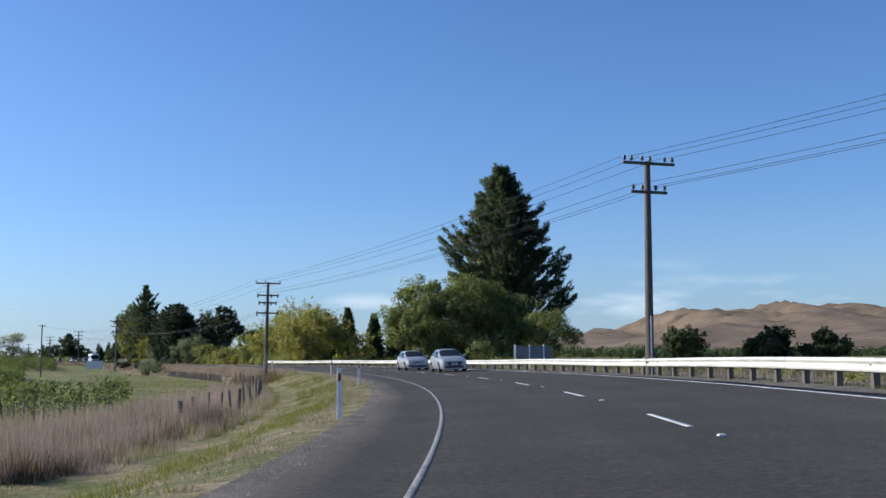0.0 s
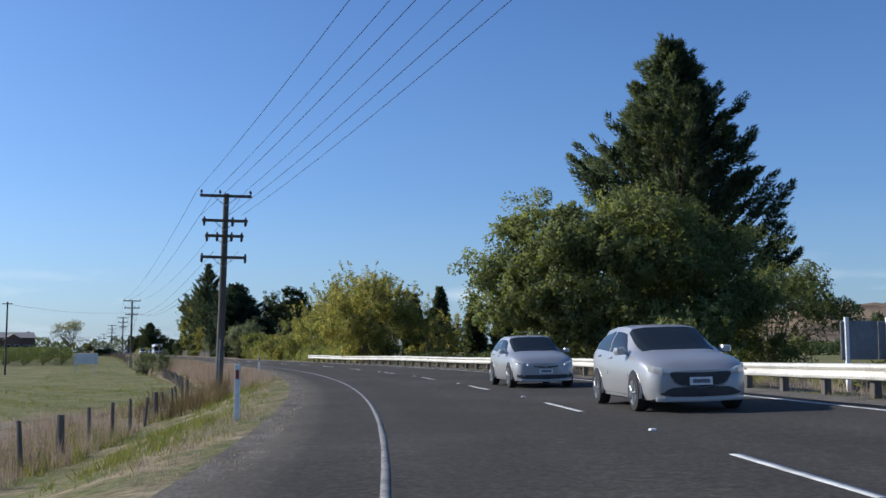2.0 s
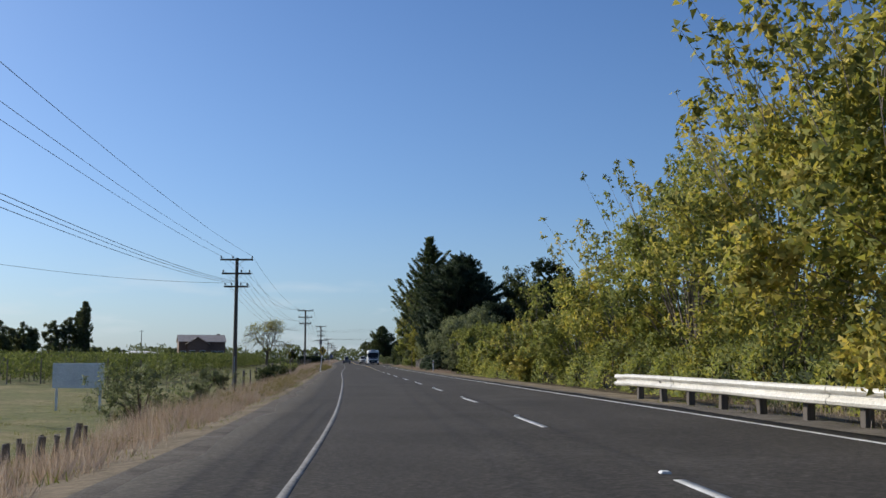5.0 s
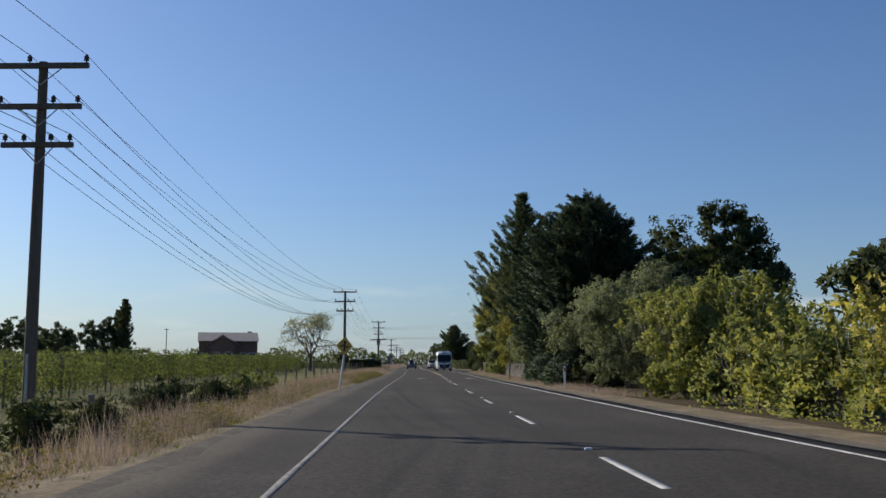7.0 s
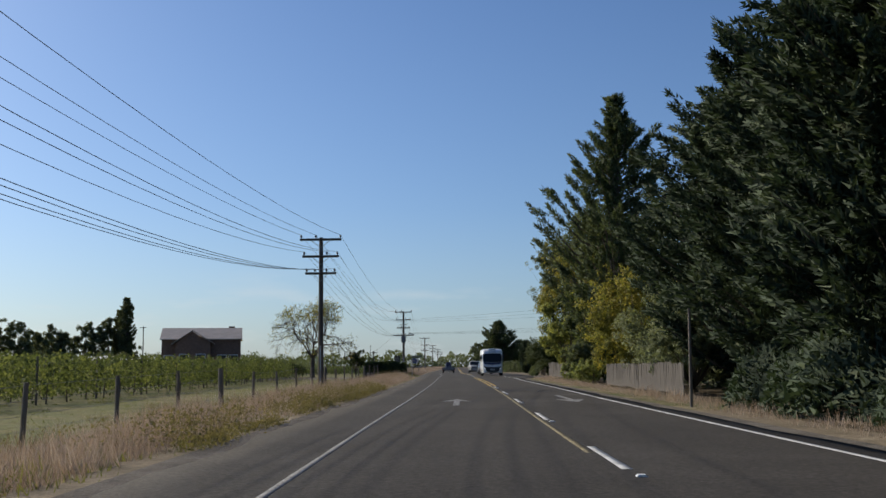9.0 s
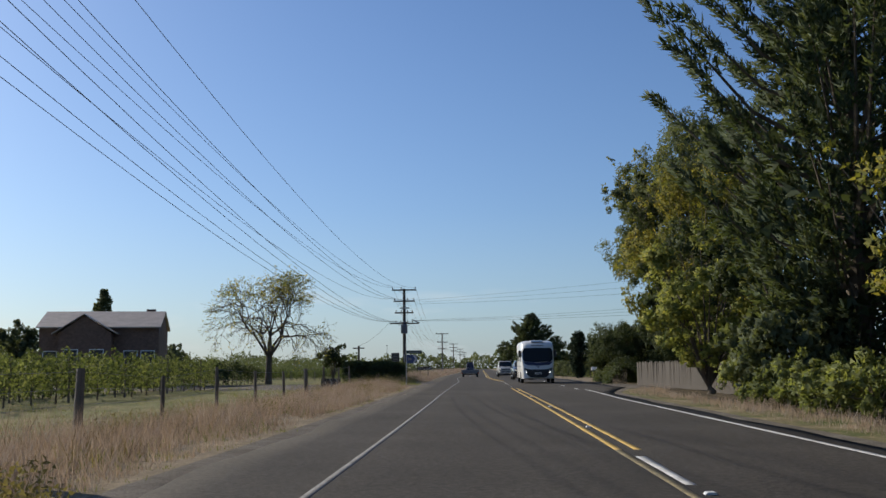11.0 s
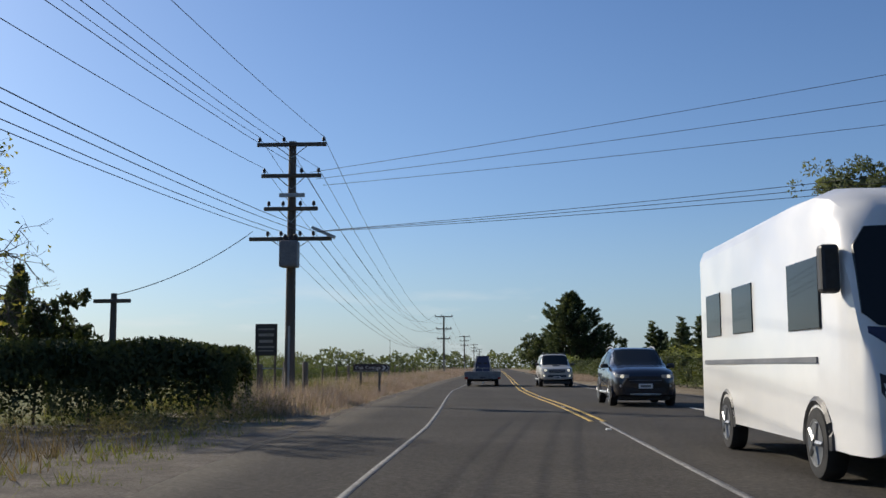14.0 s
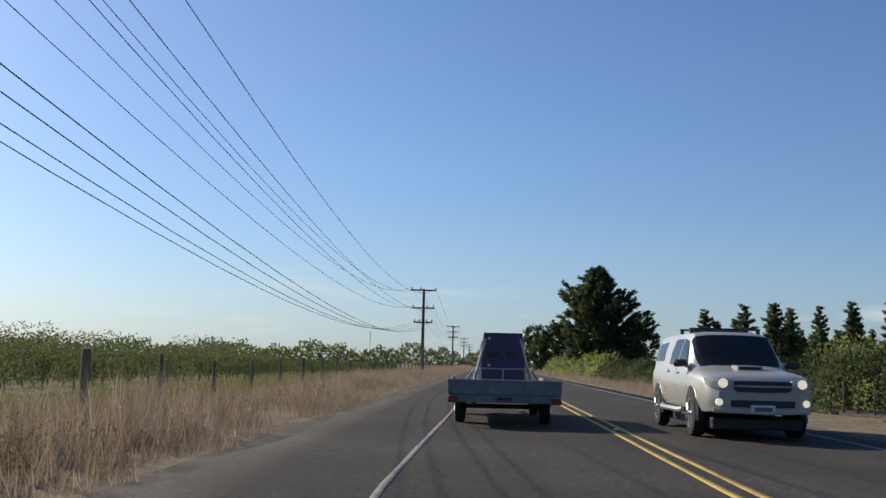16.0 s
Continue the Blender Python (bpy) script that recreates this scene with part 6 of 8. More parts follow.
for s, n in ((21.4, -5.5), (46.6, -5.7), (68.5, -5.9), (104.0, -6.0), (217.0, 4.7)):
    marker_post(s, n)
m_ = stand(239.5, 4.1)
p_ = thing("marker_post", m_, "tall thin weathered roadside stake", "marker post", "edge marker posts")
part("stake", Shape().tube([(0, 0, -0.2), (0.03, 0, 2.5)], [0.045, 0.035], 6), M["post"], p_)


def paling_fence(label, pts, h, group, width=0.145, seed=0):
    pts = np.array(pts, dtype=float)
    seg = np.hypot(*np.diff(pts, axis=0).T)
    acc = np.r_[0, np.cumsum(seg)]
    base = Vector((*pts[0], land(*pts[0])))
    o = thing("paling_fence", pose(*base), label, "fence", group)
    r = np.random.default_rng(seed)
    ang = math.degrees(math.atan2(pts[-1][1] - pts[0][1], pts[-1][0] - pts[0][0]))
    for z in (0.3, h - 0.3):
        part("rail", Shape().tube([Vector((*p, land(*p) + z)) - base for p in pts], 0.035, 4), M["paling"], o)
    meshes = []
    for v in range(5):
        sh = Shape().box(-width / 2 + 0.004, width / 2 - 0.004, -0.012, 0.012, 0.02, h - 0.05 + 0.02 * v, 0.005)
        me = bpy.data.meshes.new("paling")
        me.from_pydata(sh.v, [], sh.f)
        me.materials.append(M["paling"])
        meshes.append(me)
    for f in np.arange(0.05, acc[-1], width):
        x, y = float(np.interp(f, acc, pts[:, 0])), float(np.interp(f, acc, pts[:, 1]))
        ob = new("paling", meshes[r.integers(0, 5)])
        ob.parent = o
        ob.matrix_basis = Matrix.Translation(Vector((x, y, land(x, y))) - base) @ pose(0, 0, 0, r.normal() * 0.6, r.normal() * 0.45, ang) @ Matrix.Translation((0, 0.055, 0))
    return o


paling_fence("weathered grey wooden paling fence under trees", road_pts(250, 272.5, 6.2, 6.7, 8), 1.18, "paling fences", seed=1)
paling_fence("weathered grey wooden paling fence at the driveway", road_pts(297, 314.5, 8.6, 7.4, 6), 1.35, "paling fences", seed=2)
p_ = paling_fence("short pale picket fence beside the drive", [by_road(354, 11.5), by_road(350, 17)], 0.8, "paling fences", seed=3)

# farm gate near the transformer pole
gate = thing("farm_gate", stand(351.5, -10.2, 60), "grey pipe and mesh farm gate between wooden posts", "gate")
for z in (0.15, 1.15):
    part("rail", Shape().tube([(-1.6, 0, z), (1.6, 0, z)], 0.022, 6), M["galv"], gate)
for x in (-1.6, -0.5, 0.5, 1.6):
    part("upright", Shape().tube([(x, 0, 0.15), (x, 0, 1.15)], 0.016, 6), M["galv"], gate)
for z in np.arange(0.28, 1.1, 0.14):
    part("mesh_wire", Shape().tube([(-1.6, 0, float(z)), (1.6, 0, float(z))], 0.005, 3, False), M["wire"], gate)
for x in (-1.78, 1.78, 2.9):
    part("post", Shape().tube([(x, 0, -0.2), (x, 0, 1.4)], 0.11, 8), M["post"], gate, "thick dark wooden gate post")

# grey boards behind the guard rail, seen from the back
gx, gy = 5.0, 73.5
boards = thing("sign_backs", pose(gx, gy, land(gx, gy), 0, 0, 18), "grey backs of a long chevron board on pale posts", "road sign")
for i in range(3):
    part("panel", Shape().box(i * 0.98, i * 0.98 + 0.95, -0.02, 0.02, 0.72, 1.62, 0.012), M["grey_board"], boards)
for x in (0.12, 1.2, 2.3):
    part("post", Shape().box(x - 0.045, x + 0.045, -0.10, -0.022, -0.2, 1.70, 0.01), M["white"], boards, "pale square post")

# ---- signs ----


def sign_posts(o, xs, h, mat="galv", r=0.03):
    for x in xs:
        part("post", Shape().tube([(x, 0.05, -0.2), (x, 0.05, h)], r, 8), M[mat], o)


warn = thing("warning_sign", stand_xy(-61.3, 200.8, 0) @ pose(0, 0, 0.10, 0, 3.5, 0) @ Matrix.Diagonal((0.8, 0.8, 0.90, 1)), "amber diamond warning sign with a black side-road symbol", "road sign")
part("post", Shape().tube([(-0.1, 0.06, -0.2), (0.02, 0.06, 2.0)], [0.05, 0.045], 8), M["white"], warn, "pale weathered post")
dia = [(0, -0.46), (0.46, 0), (0, 0.46), (-0.46, 0)]
part("face", Shape().prism([(x, z + 1.95) for x, z in dia], 0.0, 0.02), M["yellow_sign"], warn)
part("symbol", Shape().prism([(-0.05, 1.68), (0.05, 1.68), (0.05, 2.08), (0.11, 2.08), (0.0, 2.24), (-0.11, 2.08), (-0.05, 2.08)], -0.006, -0.001), M["dark_panel"], warn, "black arrow")
part("symbol_bar", Shape().prism([(-0.24, 1.88), (-0.055, 1.93), (-0.055, 2.0), (-0.24, 1.95)], -0.006, -0.001), M["dark_panel"], warn)
part("symbol_bar", Shape().prism([(0.055, 1.86), (0.24, 1.90), (0.24, 1.97), (0.055, 1.93)], -0.006, -0.001), M["dark_panel"], warn)

board = thing("notice_board", stand_xy(-53.6, 159.8, -6), "blank white notice board on two white posts in the paddock", "sign board")
part("panel", Shape().box(-1.25, 1.25, -0.02, 0.02, 1.05, 2.25, 0.012), M["canvas"], board)
for x in (-1.05, 1.05):
    part("post", Shape().box(x - 0.05, x + 0.05, 0.025, 0.12, -0.2, 1.9, 0.01), M["white"], board)

street = thing("street_sign", stand_xy(-105.0, 290.97, 0) @ Matrix.Diagonal((0.9, 0.9, 0.94, 1)), "green road-name blade above a blue arrow sign on a pole", "road sign")
part("post", Shape().tube([(-0.02, 0.05, -0.2), (0.0, 0.05, 2.28)], 0.035, 8), M["galv"], street)
part("name_blade", Shape().box(0.0, 1.02, -0.012, 0.012, 2.08, 2.28, 0.006), M["green_sign"], street)
part("lettering_bar", Shape().box(0.14, 0.90, -0.018, -0.0125, 2.145, 2.205), M["dull_ink"], street)
ar = part("arrow_face", Shape().prism([(0.03, 1.48), (0.58, 1.48), (0.74, 1.75), (0.58, 2.02), (0.03, 2.02)], -0.012, 0.012), M["blue_sign"], street)
part("chevron", Shape().prism([(0.42, 1.50), (0.555, 1.50), (0.70, 1.75), (0.555, 2.0), (0.42, 2.0), (0.565, 1.75)], -0.018, -0.0125), M["sign_ink"], ar)
part("emblem", Shape().prism([(0.10, 1.62), (0.16, 1.70), (0.30, 1.66), (0.36, 1.74), (0.28, 1.84), (0.20, 1.80), (0.12, 1.88), (0.09, 1.76)], -0.018, -0.0125), M["dull_ink"], ar)

info = thing("information_board", stand_xy(-121.6, 318.3, -8), "faded dark board with worn pale lettering on two posts", "sign board")
sign_posts(info, (-0.28, 0.28), 1.6, "post", 0.04)
part("panel", Shape().box(-0.36, 0.36, -0.02, 0.02, 1.5, 2.5, 0.01), M["black_sign"], info)
for z, w, t in ((2.33, 0.27, 0.05), (2.15, 0.25, 0.09), (1.95, 0.22, 0.09), (1.77, 0.27, 0.05), (1.65, 0.24, 0.03)):
    part("lettering_bar", Shape().box(-w, w, -0.026, -0.0205, z - t / 2, z + t / 2), M["dull_ink"], info)

cob = thing("finger_sign", stand_xy(-124.86, 328.27, 0) @ pose(0, 0, 0.15 - land(-124.86, 328.27)) @ Matrix.Diagonal((0.97, 1, 0.92, 1)), "dark brown finger sign with white lettering on two posts", "road sign")
part("panel", Shape().prism([(-0.02, 0.83), (1.42, 0.83), (1.56, 1.0), (1.42, 1.17), (-0.02, 1.17)], -0.014, 0.014), M["brown_sign"], cob)
part("border", Shape().prism([(0.0, 0.852), (1.41, 0.852), (1.41, 0.866), (0.0, 0.866)], -0.019, -0.0145), M["sign_ink"], cob)
part("chevron", Shape().prism([(1.20, 0.90), (1.30, 0.90), (1.39, 1.0), (1.30, 1.10), (1.20, 1.10), (1.29, 1.0)], -0.019, -0.0145), M["sign_ink"], cob)
part("chevron", Shape().prism([(1.38, 0.86), (1.41, 0.86), (1.52, 1.0), (1.41, 1.14), (1.38, 1.14), (1.49, 1.0)], -0.019, -0.0145), M["sign_ink"], cob)
for x in (0.3, 1.1):
    part("post", Shape().box(x - 0.05, x + 0.05, 0.016, 0.10, -0.5, 0.86, 0.01), M["post"], cob)
for word, x_ in (("Cob", 0.06), ("Cottage", 0.50)):
    fc = bpy.data.curves.new("lettering", "FONT")
    fc.body, fc.size, fc.extrude = word, 0.21, 0.002
    txt = new("lettering_curve", fc)
    bpy.context.view_layer.update()
    tm = bpy.data.meshes.new_from_object(txt.evaluated_get(bpy.context.evaluated_depsgraph_get()))
    bpy.data.objects.remove(txt)
    tm.materials.clear()
    tm.materials.append(M["sign_ink"])
    lt = new("word", tm)
    lt.parent = cob
    lt.matrix_basis = pose(x_, -0.018, 0.935, 90, 0, 0)
    tagged(lt, "white lettering")

chev = thing("chevron_board", stand(313.0, -10.2, 8), "low faded chevron board in the dry grass", "road sign")
sign_posts(chev, (-0.4, 0.4), 0.7, "post", 0.04)
part("panel", Shape().box(-0.55, 0.55, -0.02, 0.02, 0.25, 0.75, 0.01), M["black_sign"], chev)
for x in (-0.38, -0.02, 0.34):
    part("chevron", Shape().prism([(x - 0.1, 0.28), (x, 0.28), (x + 0.12, 0.5), (x, 0.72), (x - 0.1, 0.72), (x + 0.02, 0.5)], -0.026, -0.0205), M["dull_ink"], chev)

box_ = thing("letterbox", stand(353.0, 9.6, 90), "small white letterbox on a wooden post by the drive", "letterbox")
part("post", Shape().box(-0.05, 0.05, -0.05, 0.05, -0.2, 0.75, 0.008), M["post"], box_)
part("case", Shape().prism([(-0.2, 0.75), (0.2, 0.75), (0.2, 1.0), (0.0, 1.1), (-0.2, 1.0)], -0.25, 0.25), M["white"], box_)
rf = thing("rail_fence", stand(354.5, 10.4, 100), "dark wooden post and rail gate piece beside the letterbox", "fence")
for x in (-0.9, 0.0, 0.9):
    part("post", Shape().box(x - 0.07, x + 0.07, -0.07, 0.07, -0.2, 1.0, 0.01), M["post"], rf)
for z in (0.35, 0.8):
    part("rail", Shape().box(-0.95, 0.95, -0.10, -0.072, z - 0.07, z + 0.07, 0.008), M["post"], rf)

# ---- farmhouse ----
hx, hy = -138.9, 300.6
house = thing("farmhouse", pose(hx, hy, land(hx, hy) - 0.05, 0, 0, 37) @ Matrix.Diagonal((1.2, 1, 1, 1)), "red-brown brick farmhouse with a low tan roof and gable", "house")
eave, ridge_z = 4.7 - land(hx, hy), 5.95 - land(hx, hy)
part("wall", Shape().prism([(-3.8, 0), (3.8, 0), (3.8, eave), (-3.8, eave)], -3.6, -3.35), M["brick"], house)
part("wall", Shape().prism([(-3.8, 0), (3.8, 0), (3.8, eave), (-3.8, eave)], 3.35, 3.6), M["brick"], house)
for x in (-3.8, 3.55):
    w = Shape()
    prof = [(-3.35, 0), (3.35, 0), (3.35, eave), (0, ridge_z - 0.1), (-3.35, eave)]
    w.add([(x, y, z) for y, z in prof] + [(x + 0.25, y, z) for y, z in prof], [(0, 1, 2, 3, 4), (9, 8, 7, 6, 5)] + [(i, (i + 1) % 5, (i + 1) % 5 + 5, i + 5) for i in range(5)])
    part("wall", w, M["brick"], house)
for sg in (-1, 1):
    rf_ = Shape()
    a, b = (sg * 4.1, eave - 0.18), (0.0, ridge_z)
    rf_.add([(-3.95, a[0], a[1]), (3.95, a[0], a[1]), (3.95, b[0], b[1]), (-3.95, b[0], b[1]), (-3.95, a[0], a[1] + 0.1), (3.95, a[0], a[1] + 0.1), (3.95, b[0], b[1] + 0.1), (-3.95, b[0], b[1] + 0.1)],
            [(0, 1, 2, 3), (4, 5, 6, 7), (0, 1, 5, 4), (2, 3, 7, 6), (0, 3, 7, 4), (1, 2, 6, 5)])
    part("roof", rf_, M["roof"], house)
part("porch_gable", Shape().prism([(-2.4, 0), (0.9, 0), (0.9, eave - 0.6), (-0.8, ridge_z - 0.5), (-2.4, eave - 0.6)], -4.9, -3.62), M["brick"], house)
for sg, x0, x1 in ((-1, -2.8, -0.8), (1, 1.3, -0.8)):
    za, zb = eave - 0.72, ridge_z - 0.42
    part("porch_roof", Shape().add([(x0, -5.2, za), (x1, -5.2, zb), (x1, -3.0, zb), (x0, -3.0, za), (x0, -5.2, za + 0.08), (x1, -5.2, zb + 0.08), (x1, -3.0, zb + 0.08), (x0, -3.0, za + 0.08)],
                                   [(0, 1, 2, 3), (4, 5, 6, 7), (0, 1, 5, 4), (1, 2, 6, 5), (2, 3, 7, 6), (3, 0, 4, 7)]), M["roof"], house)
for x, z, y in ((-3.1, 2.3, -3.6), (-1.6, 2.4, -4.9), (0.0, 2.4, -4.9), (2.0, 2.3, -3.6), (3.1, 2.3, -3.6)):
    wd = part("window", Shape().box(x - 0.4, x + 0.4, y - 0.04, y - 0.012, z - 0.5, z + 0.5), M["house_window"], house)
    for fx0, fx1, fz0, fz1 in ((-0.46, 0.46, 0.5, 0.57), (-0.46, 0.46, -0.57, -0.5), (-0.46, -0.4, -0.5, 0.5), (0.4, 0.46, -0.5, 0.5)):
        part("frame", Shape().box(x + fx0, x + fx1, y - 0.06, y - 0.012, z + fz0, z + fz1), M["white"], wd)
part("chimney", Shape().box(2.6, 3.2, 0.3, 0.9, eave, ridge_z + 0.3, 0.02), M["brick"], house)
tent = thing("marquee", pose(-148.5, 293.5, land(-148.5, 293.5), 0, 0, -2), "low white canvas shade roof on thin poles", "marquee")
part("canvas", Shape().loft([[(-4.6, -2, 2.0), (4.6, -2, 2.0), (4.6, 2, 2.0), (-4.6, 2, 2.0)], [(-4.6, -2, 2.06), (4.6, -2, 2.06), (4.6, 2, 2.06), (-4.6, 2, 2.06)], [(-1.2, -0.3, 2.55), (1.2, -0.3, 2.55), (1.2, 0.3, 2.55), (-1.2, 0.3, 2.55)]]), M["canvas"], tent)
for x in (-4.4, 0, 4.4):
    for y in (-1.8, 1.8):
        part("pole", Shape().tube([(x, y, -0.1), (x, y, 2.05)], 0.04, 6), M["white"], tent)
far_house = thing("house", pose(-96.5, 357.0, land(-96.5, 357.0) - 0.05, 0, 0, 20), "pale weatherboard house glimpsed between the trees", "house")
part("wall", Shape().prism([(-5, 0), (5, 0), (5, 3.0), (0, 5.2), (-5, 3.0)], -4, 4), M["white"], far_house)
for sg in (-1, 1):
    part("roof", Shape().add([(sg * 5.5, -4.4, 2.85), (0, -4.4, 5.3), (0, 4.4, 5.3), (sg * 5.5, 4.4, 2.85), (sg * 5.5, -4.4, 2.97), (0, -4.4, 5.42), (0, 4.4, 5.42), (sg * 5.5, 4.4, 2.97)],
                             [(0, 1, 2, 3), (4, 5, 6, 7), (0, 1, 5, 4), (1, 2, 6, 5), (2, 3, 7, 6), (3, 0, 4, 7)]), M["roof"], far_house)

# ---- vehicles ----


def wheel(parent, x, y, r, w, sg):
    """A tyre with a rounded shoulder, and a five-spoke rim set into it; sg is the outer side."""
    ring = lambda rr, xx: [(xx, y + rr * math.cos(2 * math.pi * k / 24), r + rr * math.sin(2 * math.pi * k / 24)) for k in range(24)]
    o = sg * w / 2
    t = part("wheel", Shape().loft([ring(r * 0.62, x + o * 0.96), ring(r * 0.80, x + o * 1.0), ring(r * 0.95, x + o * 0.92), ring(r, x + o * 0.62), ring(r, x - o * 0.62), ring(r * 0.95, x - o * 0.92), ring(r * 0.6, x - o)]), M["rubber"], parent, "black rubber tyre", True)
    rim = Shape().loft([ring(r * 0.62, x + o * 0.97), ring(r * 0.66, x + o * 1.02), ring(r * 0.60, x + o * 1.0), ring(r * 0.56, x + o * 0.7)])
    for k in range(5):
        a = 2 * math.pi * k / 5
        rim.tube([(x + o * 0.93, y + r * 0.1 * math.cos(a), r + r * 0.1 * math.sin(a)), (x + o * 0.95, y + r * 0.6 * math.cos(a), r + r * 0.6 * math.sin(a))], [r * 0.10, r * 0.07], 6)
    part("rim", rim, M["alloy"], t, "silver alloy rim")


class Shell:
    """A car's painted skin: curves along its length, in metres, from the tail (negative y) to the nose."""

    def __init__(self, ztop, zbelt, zbase, half, roof_half):
        self.tail, self.nose = ztop[0][0], ztop[-1][0]
        self.y = np.linspace(self.tail, self.nose, 121)
        self.curves = []
        for keys in (ztop, zbelt, zbase, half, roof_half):
            v = np.interp(self.y, [k[0] for k in keys], [k[1] for k in keys])
            pad = np.concatenate([[v[0]] * 2, v, [v[-1]] * 2])
            self.curves.append(np.convolve(pad, np.array([1, 2, 3, 2, 1]) / 9.0, "valid"))

    def ring(self, y):
        """Half a cross-section, from the sill (index 0) to the middle of the top (index 10)."""
        zt, zs, zb, w, wr = [float(np.interp(y, self.y, c)) for c in self.curves]
        f = min(1.0, max(0.0, (zt - zs - 0.09) / 0.30))
        f = f * f * (3 - 2 * f)
        h = zt - zs
        low = [(0.70 * w, zb), (0.93 * w, zb + 0.03), (0.985 * w, zb + 0.15), (w, zb + 0.5 * (zs - zb)), (0.99 * w, zs - 0.07), (0.955 * w, zs)]
        deck = [(0.88 * w, zs + 0.40 * h), (0.72 * w, zs + 0.75 * h), (0.52 * w, zs + 0.93 * h), (0.26 * w, zt - 0.004), (0, zt)]
        cab = [((0.955 * w + wr) / 2 + 0.012, zs + 0.48 * h), (wr, zt - 0.10), (0.92 * wr, zt - 0.035), (0.60 * wr, zt - 0.006), (0, zt)]
        return low + [(a[0] + (b[0] - a[0]) * f, a[1] + (b[1] - a[1]) * f) for a, b in zip(deck, cab)]

    def at(self, y, k, out=0.0):
        """A point of the skin (k below 0 lies on the other side), moved out of it."""
        sg, k = (-1 if k < 0 else 1), abs(k)

        def raw(yy, kk):
            r = self.ring(min(max(yy, self.tail), self.nose))
            i = min(int(kk), 9)
            f = kk - i
            return Vector((sg * (r[i][0] + (r[i + 1][0] - r[i][0]) * f), yy, r[i][1] + (r[i + 1][1] - r[i][1]) * f))

        p = raw(y, k)
        if out:
            du, dv = raw(y + 0.03, k) - raw(y - 0.03, k), raw(y, min(10, k + 0.15)) - raw(y, max(0, k - 0.15))
            nrm = du.cross(dv).normalized()
            if nrm.x * sg + nrm.z < 0:
                nrm = -nrm
            p = p + nrm * out
        return p

    def mesh(self):
        rings = []
        for y in self.y[::2]:
            r = self.ring(y)
            rings.append([(x, y, z) for x, z in r] + [(-x, y, z) for x, z in reversed(r[:-1])])
        return Shape().loft(rings)

    def patch(self, corners, n=7, out=0.006, thick=0.014):
        """A panel on the skin between four corners (y, k), as a thin slab."""
        (a, b, c, d), sh = corners, Shape()
        for lift in (out, out - thick):
            for i in range(n + 1):
                for j in range(n + 1):
                    u, v = i / n, j / n
                    y = (a[0] * (1 - u) + b[0] * u) * (1 - v) + (d[0] * (1 - u) + c[0] * u) * v
                    k = (a[1] * (1 - u) + b[1] * u) * (1 - v) + (d[1] * (1 - u) + c[1] * u) * v
                    sh.v.append(tuple(self.at(y, k, lift)))
        m, g = n + 1, (n + 1) ** 2
        for i in range(n):
            for j in range(n):
                q = (i * m + j, (i + 1) * m + j, (i + 1) * m + j + 1, i * m + j + 1)
                sh.f += [q, tuple(e + g for e in reversed(q))]
            for e0, e1 in ((i * m, (i + 1) * m), (i * m + n, (i + 1) * m + n), (i, i + 1), (n * m + i, n * m + i + 1)):
                sh.f.append((e0, e1, e1 + g, e0 + g))
        return sh

    def screen(self, y0, y1, k0, n=12, out=0.006):
        """The windscreen: from the cowl at y0 up to the roof at y1, k0 being its edge on either side."""
        sh, m = Shape(), 2 * n + 1
        for lift in (out, out - 0.014):
            for i in range(7):
                for j in range(m):
                    u = j / n - 1.0
                    k = 10 - (10 - k0) * abs(u)
                    bow = 0.06 * (1 - u * u)
                    p = self.at(y0 + (y1 - y0) * i / 6 + bow * (1 - i / 6), k, lift)
                    sh.v.append((p.x if u >= 0 else -p.x, p.y, p.z))
        g = 7 * m
        for i in range(6):
            for j in range(m - 1):
                q = (i * m + j, (i + 1) * m + j, (i + 1) * m + j + 1, i * m + j + 1)
                sh.f += [q, tuple(e + g for e in reversed(q))]
            for e in (0, m - 1):
                sh.f.append((i * m + e, (i + 1) * m + e, (i + 1) * m + e + g, i * m + e + g))
        for j in range(m - 1):
            for r in (0, 6 * m):
                sh.f.append((r + j, r + j + 1, r + j + 1 + g, r + j + g))
        return sh

    def front(self, x):
        """How far forward the nose reaches at a distance x from the middle."""
        w = self.curves[3] * 0.985
        i = int(np.argmax(self.y > self.nose - 0.6))
        return float(np.interp(-abs(x), -w[i:], self.y[i:]))

    def band(self, xs, low, high, out=0.012, thick=0.06):
        """A piece of the nose: its lower and upper edge at each of xs, wrapped round the plan of the front."""
        sh, X = Shape(), np.linspace(xs[0], xs[-1], 15)
        lo, hi = np.interp(X, xs, low), np.interp(X, xs, high)
        rings = []
        for x, a, b in zip(X, lo, hi):
            y = self.front(x) + out
            rings.append([(x, y, a), (x, y + 0.006, (a + b) / 2), (x, y, b), (x, y - thick, b), (x, y - thick, a)])
        return sh.loft(rings)


def both(sh):
    """The same shape on the other side."""
    o = Shape()
    o.v, o.f = [(-x, y, z) for x, y, z in sh.v], [tuple(reversed(q)) for q in sh.f]
    return o


